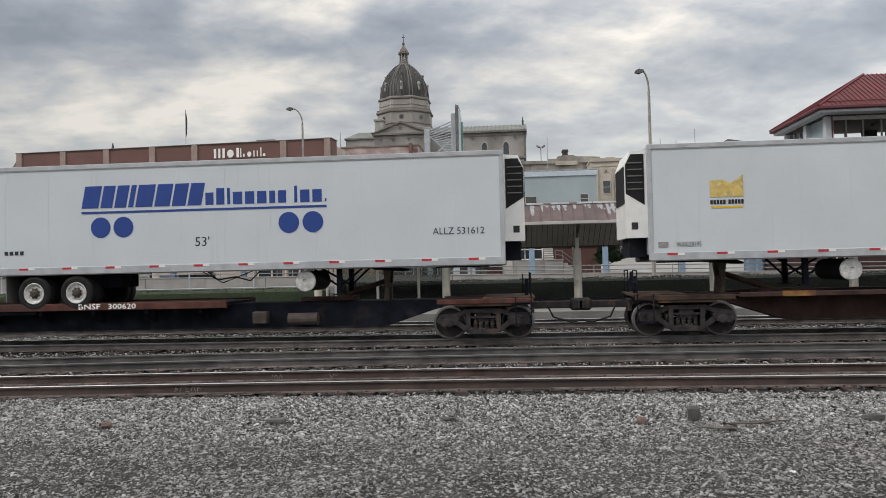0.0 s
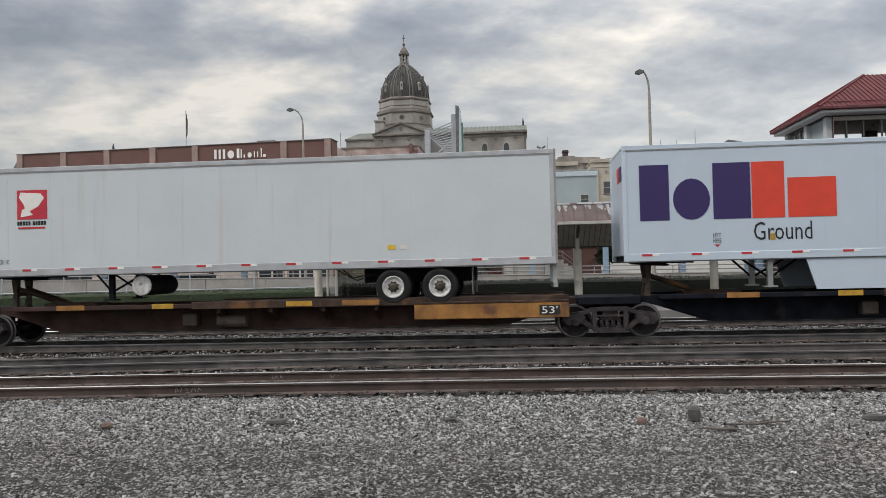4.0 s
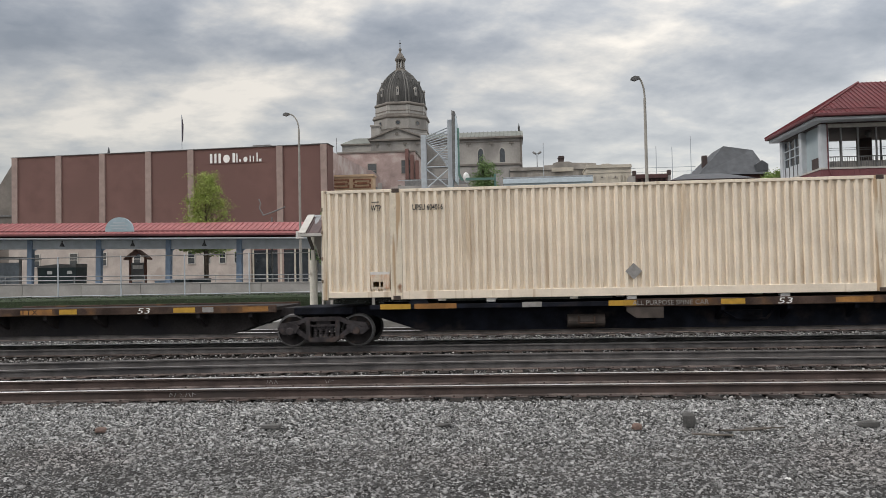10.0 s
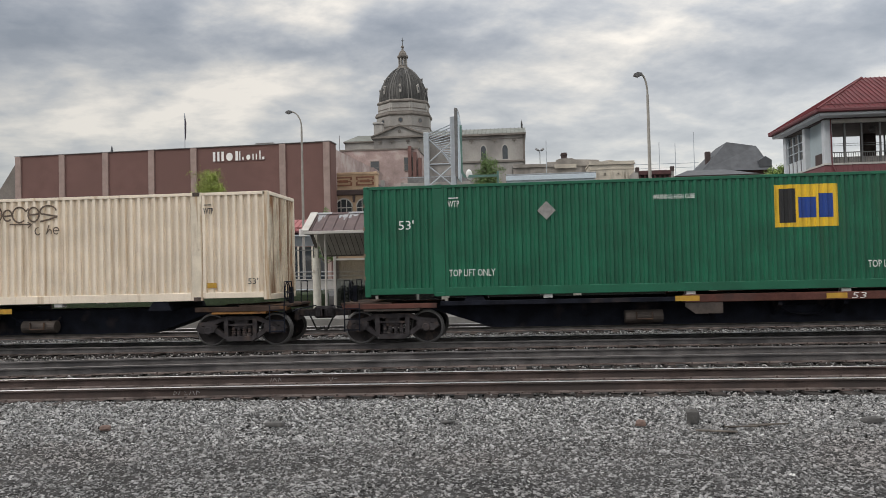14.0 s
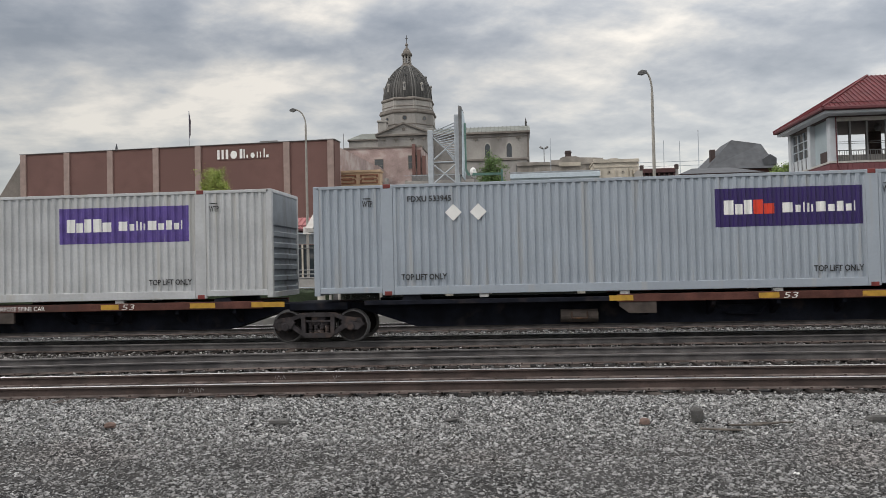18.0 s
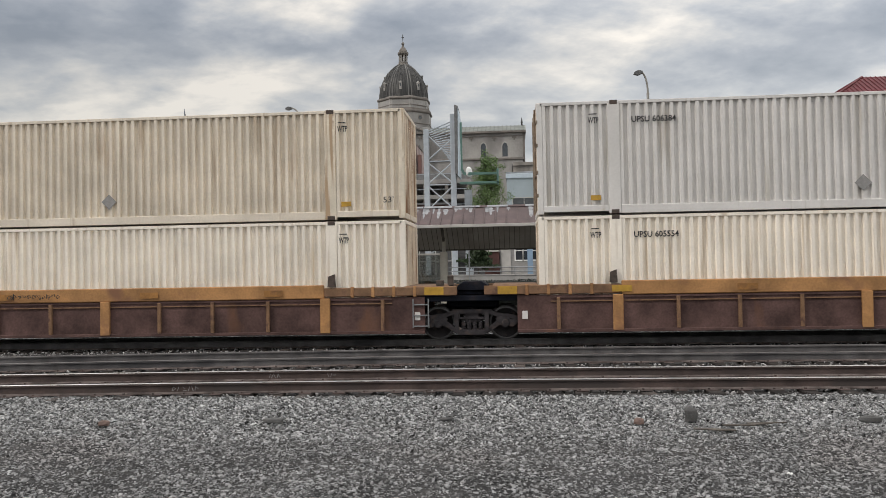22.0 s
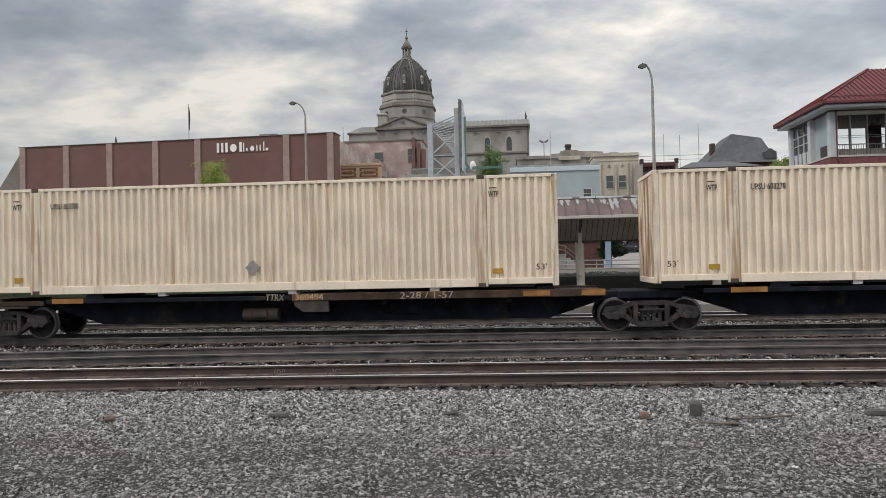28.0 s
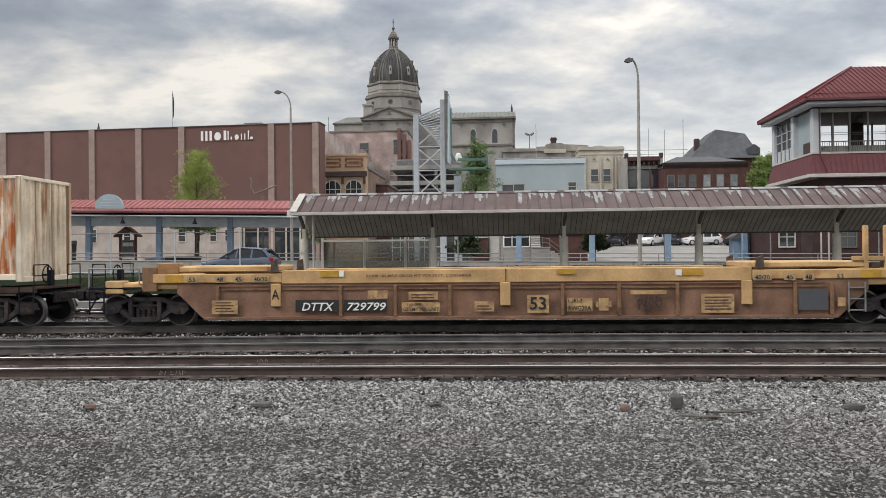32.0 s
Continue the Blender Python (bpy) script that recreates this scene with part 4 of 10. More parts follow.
def coupler(car, x, way, end):
    """end: the place of the truck centre along the train; the knuckle stands in the middle of the joint."""
    gap = [b - a for a, b in JOINTS if abs(a - end) < 0.1 or abs(b - end) < 0.1]
    r = (gap[0] / 2 - abs(x - (x - way * 1.3)) if gap else 1.0) + 0.06
    s = Solid().box(x - 0.05, x + 0.05, -0.3, 0.3, 0.62, 0.95, 0.02)
    s.box(min(x, x + way * (r - 0.15)), max(x, x + way * (r - 0.15)), -0.09, 0.09, 0.72, 0.92, 0.02)
    s.box(min(x + way * (r - 0.34), x + way * r), max(x + way * (r - 0.34), x + way * r), -0.17, 0.15, 0.66, 0.99, 0.05)
    s.box(min(x + way * (r - 0.12), x + way * (r + 0.04)), max(x + way * (r - 0.12), x + way * (r + 0.04)), -0.22, -0.05, 0.70, 0.95, 0.03)
    cut = Solid().path([(x + way * 0.1, -1.1, 0.90), (x + way * 0.12, -0.3, 0.94), (x + way * (r - 0.25), -0.2, 1.02)], 0.016)
    part("uncoupling_lever", cut, M_STEELDARK, car)
    part("coupler", s, M_TRUCK, car)
    hose = Solid()
    hose.path([(x + way * 0.4, -0.35, 0.80), (x + way * 0.55, -0.4, 0.5), (x + way * r * 0.75, -0.38, 0.36), (x + way * r, -0.33, 0.42)], 0.025)
    part("air_hose", hose, M_BLACK, car)


def handbrake(car, x):
    part("brake_wheel", Solid().path([(x - 0.1, -0.2 + 0.25 * math.cos(i * math.pi / 8), 1.42 + 0.25 * math.sin(i * math.pi / 8)) for i in range(17)], 0.018).rod((x - 0.1, -0.44, 1.42), (x - 0.1, 0.04, 1.42), 0.015).rod((x - 0.1, -0.2, 1.2), (x - 0.1, -0.2, 1.64), 0.015), M_STEELDARK, car)
    part("brake_stand", Solid().box(x - 0.05, x + 0.05, -0.28, -0.1, 1.0, 1.55), M_STEELDARK, car)


def steps(car, x, y=-1.25, metal=None):
    s = Solid()
    for dx in (-0.2, 0.2):
        s.box(x + dx - 0.015, x + dx + 0.015, y, y + 0.03, 0.35, 1.1)
    for z in (0.38, 0.66, 0.94):
        s.box(x - 0.2, x + 0.2, y, y + 0.05, z, z + 0.03)
    part("ladder", s, metal or M_STEELDARK, car)


def rails_posts(car, x, way):
    """Low hand rails over the end platform."""
    for k in (-1, 1):
        s = Solid().path([(x, k * 1.2, 1.0), (x, k * 1.2, 1.7), (x, k * 0.5, 1.7), (x, k * 0.5, 1.0)], 0.016).rod((x, k * 1.2, 1.4), (x, k * 0.5, 1.4), 0.016)
        part("hand_rail", s, M_STEELDARK, car)


def spine_unit(ua, ub, own=(1, 1), ends=(0, 0), load="container", texts=(), sill=M_STEELDARK, tray_at=None, tray=M_ORANGE, strip=M_DECK, hitch=None, label="", plates=()):
    """One unit of an articulated spine car between the truck centres ua and ub. own: which trucks it carries; ends: which ends couple."""
    u = (ua + ub) / 2
    h = (ub - ua) / 2
    car = rolling("spine_car", label or "grimy dark spine car unit with rusty edge and yellow plates", "rail car", u, "units of the spine cars")
    lo, hi = -h + 1.6, h - 1.6
    s = Solid().prism([(-h - 0.3, 0.82), (lo - 0.4, 0.82), (lo + 1.0, 0.36), (hi - 1.0, 0.36), (hi + 0.4, 0.82), (h + 0.3, 0.82), (h + 0.3, 1.04), (-h - 0.3, 1.04)], -0.62, 0.62)
    part("centre_sill", s, sill, car)
    # deck edges, seen as a thin strip, with brackets below
    strip_a, strip_b = (tray_at if tray_at else (-0.4, h - 1.15))
    for y0, y1 in ((-1.27, -1.15), (1.15, 1.27)):
        part("deck_edge", Solid().box(strip_a, strip_b, y0, y1, 0.95, 1.15, 0.012), strip, car)
        part("deck_edge", Solid().box(-h + 1.3, strip_a, y0, y1, 0.98, 1.1, 0.012), sill, car)
        for e, w in ((-1, -h), (1, h)):
            part("end_sill", Solid().box(w - 1.3 if e < 0 else w - 1.2, w + 1.2 if e < 0 else w + 1.3, y0 + 0.03 * (1 if y0 < 0 else -1), y1 + 0.03 * (1 if y0 < 0 else -1), 0.93, 1.06, 0.012), strip, car) if own[0 if e < 0 else 1] and ends[0 if e < 0 else 1] else None
    part("deck", Solid().box(strip_a, strip_b, -1.15, 1.15, 1.0, 1.1), sill, car)
    part("walkway", Solid().box(-h + 1.3, strip_a, -1.15, -0.3, 1.0, 1.04), sill, car)
    bracket = kept(("bracket", sill.name), lambda: Solid().prism([(-1.2, 0.96), (-0.6, 0.96), (-0.6, 0.55), (-1.2, 0.84)], -0.05, 0.05, "x").mesh("bracket", sill))
    n = max(3, int((strip_b - strip_a) / 1.4))
    for i in range(n):
        for turn in (0, 180):
            x = strip_a + (i + 0.5) * (strip_b - strip_a) / n
            part("bracket", bracket, sill, car, at=pose(x, 0, 0, 0, 0, turn))
    # painted plates along the edge
    for a, b, m in plates:
        plate("edge_plate", a, b, 0.985, 1.12, -1.272, m, car)
    if load == "trailer":
        ta, tb = (h - 5.05, h - 1.05) if not hitch or hitch < 0 else (-h + 1.05, -h + 5.05)
        for y0, y1 in ((-1.33, -1.2), (1.2, 1.33)) if tray else ():
            part("wheel_tray", Solid().box(ta, tb, y0, y1, 0.57, 0.97, 0.02), tray, car, "worn orange wheel tray")
            part("tray_lip", Solid().box(ta, tb, y0 - 0.01, y1, 0.97, 1.03, 0.01), M_DECK, car)
        part("tray_floor", Solid().box(ta, tb, -1.2, 1.2, 0.86, 0.955), sill, car)
        vx = 2.6 if ta < 0 else -2.4
        part("valve_box", Solid().box(vx - 0.2, vx + 0.2, -0.95, -0.63, 0.48, 0.82, 0.03), M_SOOTBROWN, car, "soot-brown brake valve box")
        part("brake_reservoir", Solid().rod((vx + 0.8, -0.88, 0.6), (vx + 1.6, -0.88, 0.6), 0.17, 14), M_SOOTBROWN, car, "soot-brown air reservoir")
    for t in texts:
        if t[0][:2] == "53" and t[4] < 0.9:
            plate("marking_patch", t[3] - 0.06, t[3] + t[5] + 0.06, t[4] - 0.03, t[4] + t[1] + 0.03, -1.274 if t[4] > 0.9 else -1.334, M_INK, car)
        words(*t[:2], t[2], car, t[3], -1.282 if t[4] > 0.9 else -1.342, t[4], width=t[5] if len(t) > 5 else 0, lean=t[6] if len(t) > 6 else 0)
    if hitch is not None:
        hx = hitch
        for y in (-0.3, 0.3):
            part("hitch_post", Solid().prism([(hx - 0.09, 1.0), (hx + 0.05, 1.0), (hx + 0.06, 1.45), (hx + 0.10, 1.88), (hx - 0.10, 1.88), (hx - 0.04, 1.45)], y - 0.07, y + 0.07), M_CAST, car)
        part("hitch_tie", Solid().box(hx - 0.05, hx + 0.05, -0.25, 0.25, 1.38, 1.5), M_CAST, car)
        part("hitch_plate", Solid().prism([(hx - 0.55, 1.98), (hx - 0.45, 2.01), (hx + 0.38, 1.92), (hx + 0.55, 1.86), (hx + 0.5, 1.82), (hx - 0.3, 1.88)], -0.45, 0.45), M_STEELDARK, car)
        way = 1 if load == "empty" or hx < 0 else -1
        part("hitch_strut", Solid().rod((hx, -0.2, 1.6), (hx + way * 1.45, -0.2, 1.1), 0.06).rod((hx, 0.2, 1.6), (hx + way * 1.45, 0.2, 1.1), 0.06), M_DECK, car)
        part("strut_foot", Solid().box(min(hx + way * 0.9, hx + way * 2.4), max(hx + way * 0.9, hx + way * 2.4), -0.4, 0.4, 1.06, 1.16, 0.01), M_SILLRED, car)
    if load == "container":
        pad = kept("pad", lambda: Solid().box(-0.12, 0.12, -0.1, 0.1, 0.0, 0.12, 0.01).mesh("container_pad", M_WHITE))
        for x in (-4.2, -0.6, 3.2):
            for y in (-1.12, 1.12):
                part("container_pad", pad, M_WHITE, car, at=pose(x, y, 1.135))
        way, ex = (1, strip_b) if strip_a < -h + 3.2 else (-1, strip_a)
        rx = ex + way * 0.95 + (1.65 if way > 0 and ex < 1 else 0.0)
        tank = part("brake_reservoir", Solid().rod((rx - 0.48, -0.9, 0.6), (rx + 0.48, -0.9, 0.6), 0.17, 16), M_SOOTBROWN, car, "soot-brown air reservoir")
        part("reservoir_strap", Solid().path([(rx - 0.2, -1.08, 0.72), (rx - 0.2, -1.1, 0.54), (rx + 0.2, -1.1, 0.54), (rx + 0.2, -1.08, 0.72)], 0.022, 6), M_DECK, tank)
        part("edge_foot", Solid().prism([(ex - way * 0.98, 0.96), (ex - way * 0.05, 0.96), (ex - way * 0.05, 0.84), (ex - way * 0.3, 0.66), (ex - way * 0.98, 0.66)][::way], -1.25, -1.17), M_SOOTBROWN, car)
        part("brake_rigging", Solid().path([(h * 0.18, -0.7, 0.9), (h * 0.24, -0.75, 0.6), (h * 0.33, -0.75, 0.58), (h * 0.36, -0.7, 0.85)], 0.03).box(h * 0.2, h * 0.32, -0.72, -0.63, 0.62, 0.8), sill, car)
        part("saddle", Solid().prism([(-6.4, 1.0), (-5.75, 1.0), (-5.9, 1.24), (-6.3, 1.24)], -1.25, 1.25), sill, car)
        part("saddle", Solid().prism([(5.75, 1.0), (6.4, 1.0), (6.3, 1.24), (5.9, 1.24)], -1.25, 1.25), sill, car)
    for e, w in ((0, -h), (1, h)):
        if own[e]:
            truck(car, w, u)
        way = -1 if e == 0 else 1
        if ends[e]:
            part("end_platform", Solid().box(min(w, w + way * 1.35), max(w, w + way * 1.35), -1.2, 1.2, 1.03, 1.1, 0.01), M_DECK, car)
            part("bolster_plate", Solid().box(w - 0.75, w + 0.75, -1.22, 1.22, 0.86, 0.98, 0.015), (M_ORANGE if u < -30 else M_SOOTBROWN) if load == "container" else M_DECK, car)
            coupler(car, w + way * 1.3, way, u + w)
            handbrake(car, w + way * 1.15)
            rails_posts(car, w + way * 1.25, way)
            steps(car, w + way * 1.05)
        elif own[e]:
            part("bolster_plate", Solid().box(w - 0.8, w + 0.8, -1.0, 1.0, 0.86, 1.06, 0.02), M_STEELDARK, car)
    return car


def well_unit(ua, ub, own=(1, 1), ends=(0, 0), side=M_WELLSIDE, chord=M_WELLTOP, label="", texts=(), empty=False, plates=(), ribs=None, foot=0.24, square=False, low=False):
    u, h = (ua + ub) / 2, (ub - ua) / 2
    car = rolling("well_car", label or "rust brown well car unit with faded orange top chord", "rail car", u, "units of the well cars")
    a, b = -h + 1.75, h - 1.75
    y = 1.36
    ct, cb, e0, e1, d0, d1 = (1.18, 0.97, 0.98, 1.17, 0.85, 1.0) if low else (1.50, 1.14, 1.18, 1.42, 1.02, 1.18)
    for k in (-1, 1):
        if square:
            s = Solid().prism([(a - 0.55, 0.26), (b + 0.55, 0.26), (b + 0.55, 1.16), (a - 0.55, 1.16)], k * (y - 0.02), k * (y - 0.10))
        else:
            s = Solid().prism([(a - 0.75, cb - 0.22), (a - 0.05, 0.24), (b + 0.05, 0.24), (b + 0.75, cb - 0.22), (b + 0.75, cb + 0.02), (a - 0.75, cb + 0.02)], k * (y - 0.02), k * (y - 0.10))
        part("side_panel", s, side, car)
        part("top_chord", Solid().box(a + 2.1, b - 2.1, k * y - 0.03, k * y + 0.05, cb, ct, 0.02) if k < 0 else Solid().box(a + 2.1, b - 2.1, k * y - 0.05, k * y + 0.03, cb, ct, 0.02), chord, car)
        part("end_chord", Solid().box(a - 1.4, a + 2.1, k * y - 0.02, k * y + 0.02, e0, e1, 0.02), M_WELLRIB if square else chord, car)
        part("end_chord", Solid().box(b - 2.1, b + 1.4, k * y - 0.02, k * y + 0.02, e0, e1, 0.02), M_WELLRIB if square else chord, car)
        for x in [a - 0.3 + 0.55 * i for i in range(4)] + [b - 1.35 + 0.55 * i for i in range(4)] if square else []:
            part("chord_rib", kept(("chord_rib", k), lambda: Solid().box(-0.04, 0.04, -0.035, 0.035, 1.16, 1.44, 0.008).mesh("chord_rib", M_CHORDR)), M_CHORDR, car, at=pose(x, k * y, 0))
        part("bottom_sill", Solid().box(a - (0.55 if square else 0), b + (0.55 if square else 0), k * y - 0.05, k * y + 0.05, 0.20, 0.28, 0.01), side, car)
        part("ledge", Solid().box(a + 0.3, b - 0.3, k * y - 0.01, k * y + 0.01, cb - 0.06, cb - 0.02), side, car)
        part("ledge", Solid().box(a + 0.3, b - 0.3, k * y - 0.014, k * y + 0.014, cb - 0.16, cb - 0.13), M_WELLRIB, car)
        at = ribs or [(x, False) for x in (-7.55, -4.55, -3.04, -1.53, 1.52, 2.98, 4.49, 7.55)] + [(x, True) for x in (-6.05, 0.02, 6.03)]
        for x, wide in at:
            if wide:
                part("side_post", kept(("wide", side.name, k, foot, cb), lambda: Solid().box(-0.13, 0.13, (-0.06 if k < 0 else -0.02), (0.02 if k < 0 else 0.06), foot, cb + 0.01, 0.015).mesh("side_post", chord)), chord, car, at=pose(x, k * (y + 0.02), 0))
            else:
                part("side_rib", kept(("rib", side.name, k, cb), lambda: Solid().box(-0.045, 0.045, (-0.05 if k < 0 else -0.02), (0.02 if k < 0 else 0.05), 0.28, cb - 0.05, 0.01).mesh("side_rib", M_WELLRIB)), M_WELLRIB, car, at=pose(x, k * (y + 0.01), 0))
        if low:
            for x in (a + 1.7, b - 1.7):
                part("guide", Solid().box(x - 0.38, x + 0.05, k * y - 0.1, k * y + 0.05, ct - 0.02, ct + 0.15, 0.015).box(x + 0.07, x + 0.36, k * y - 0.1, k * y + 0.05, ct - 0.02, ct + 0.11, 0.015), M_WELLRIB, car)
        for x in () if low else (a + 1.9, b - 1.9):
            part("guide", Solid().prism([(x - 0.10, 1.45), (x + 0.10, 1.45), (x + 0.08, 1.78), (x - 0.08, 1.72)], k * (y - 0.06), k * (y + 0.04)), M_CAST, car)
    part("well_floor", Solid().box(a, b, -1.26, 1.26, 0.22, 0.27), side, car)
    for w, k, i in ((-h, -1, 0), (h, 1, 1)):
        e = a if k < 0 else b
        part("end_bulkhead", Solid().box(e - 0.06, e + 0.06, -1.28, 1.28, 0.3, e1 - 0.1), side, car)
        part("end_deck", Solid().box(min(e, w + k * 0.9), max(e, w + k * 0.9), -1.28, 1.28, d0, d1, 0.02), M_STEELDARK if square else chord, car)
        part("deck_riser", Solid().box(min(e, e + k * 1.2), max(e, e + k * 1.2), -1.3, 1.3, d1, e1 + 0.02, 0.02), M_WELLRIB if square else chord, car)
        plate("data_plate", e + k * 0.36 - 0.07, e + k * 0.36 + 0.07, 0.55, 0.76, -1.366, M_OFFWHITE, car, "small white data plate") if square else None
        plate("edge_plate", e + (k * 0.55 if k > 0 else -1.05), e + (1.05 if k > 0 else -0.55), e0 + 0.02, e1 - 0.02, -1.385, M_YELLOW, car)
        if own[i]:
            truck(car, w, u)
        if ends[i]:
            part("end_platform", Solid().box(min(w, w + k * 1.5), max(w, w + k * 1.5), -1.3, 1.3, d0, 0.99 if low else 1.08, 0.01), chord if low else M_STEELDARK, car)
            part("brake_box", Solid().box(w + k * 0.75 - 0.25, w + k * 0.75 + 0.25, -1.3, -0.95, 0.9, 1.25, 0.02), chord, car)
            coupler(car, w + k * 1.3, k, u + w)
            handbrake(car, w + k * 1.1)
            rails_posts(car, w + k * 1.4, k)
            part("side_rail", Solid().path([(w + k * 0.05, -1.3, 1.15), (w + k * 0.05, -1.3, 1.58), (w + k * 1.45, -1.3, 1.58), (w + k * 1.45, -1.3, 1.05)], 0.022), M_PIPE, car, "dull pipe hand rail")
            part("end_step", Solid().box(w - k * 0.25 - 0.2, w - k * 0.25 + 0.2, -1.36, -1.0, 0.95, 1.14 if low else 1.62, 0.02), M_WELLRIB, car)
            part("end_step", Solid().box(w - k * 0.75 - 0.3, w - k * 0.75 + 0.3, -1.34, -1.0, 0.9 if low else 1.15, 1.17 if low else 1.72, 0.02), M_CHORDR, car)
            steps(car, w + k * 1.2, -1.38)
        elif own[i]:
            part("articulation", Solid().box(w - 0.7, w + 0.7, -0.5, 0.5, 0.82, 1.3, 0.03), M_STEELDARK, car)
            part("articulation_cap", Solid().prism([(w - 0.42, 1.3), (w - 0.38, 1.42), (w - 0.22, 1.52), (w + 0.25, 1.52), (w + 0.42, 1.42), (w + 0.42, 1.3)], -0.6, 0.6), M_STEELDARK, car)
            part("load_lug", Solid().box(w - 0.9, w - 0.7, -1.3, -1.1, 1.42, 1.58, 0.02).box(w - 0.6, w - 0.45, -1.28, -1.05, 1.42, 1.7, 0.02), M_CAST, car)
            steps(car, w - 1.3, -1.40, M_PIPE)
    for p in plates:
        plate("painted_panel", p[0], p[1], p[2], p[3], -1.416 if p[2] > cb else -1.425, p[4], car)
    for t in texts:
        words(*t[:2], t[2], car, t[3], -1.424 if t[4] > 1.1 else -1.45, t[4], width=t[5] if len(t) > 5 else 0, lean=t[6] if len(t) > 6 else 0, bold=0.015)
    return car


# ---- containers ----
CL, CW, CH = 16.15, 2.58, 2.90


def corrugated(s, x0, x1, z0, z1, y, depth, pitch, axis="x", flip=1):
    """A folded sheet between x0 and x1 that stands at y and dips by depth."""
    n = max(1, round((x1 - x0) / pitch))
    p = (x1 - x0) / n
    line = []
    for i in range(n):
        a = x0 + i * p
        line += [(a, y), (a + p * 0.36, y), (a + p * 0.48, y + depth), (a + p * 0.88, y + depth)]
    line.append((x1, y))
    m = len(line)
    back = y + depth + 0.03 * flip
    if axis == "x":
        pts = [(a, b, z) for z in (z0, z1) for a, b in line]
    elif axis == "y":
        pts = [(b, a, z) for z in (z0, z1) for a, b in line]
    else:
        pts = [(b, q, a) for q in (z0, z1) for a, b in line]
    s.add(pts, [(i, i + 1, m + i + 1, m + i) for i in range(m - 1)])
    return s


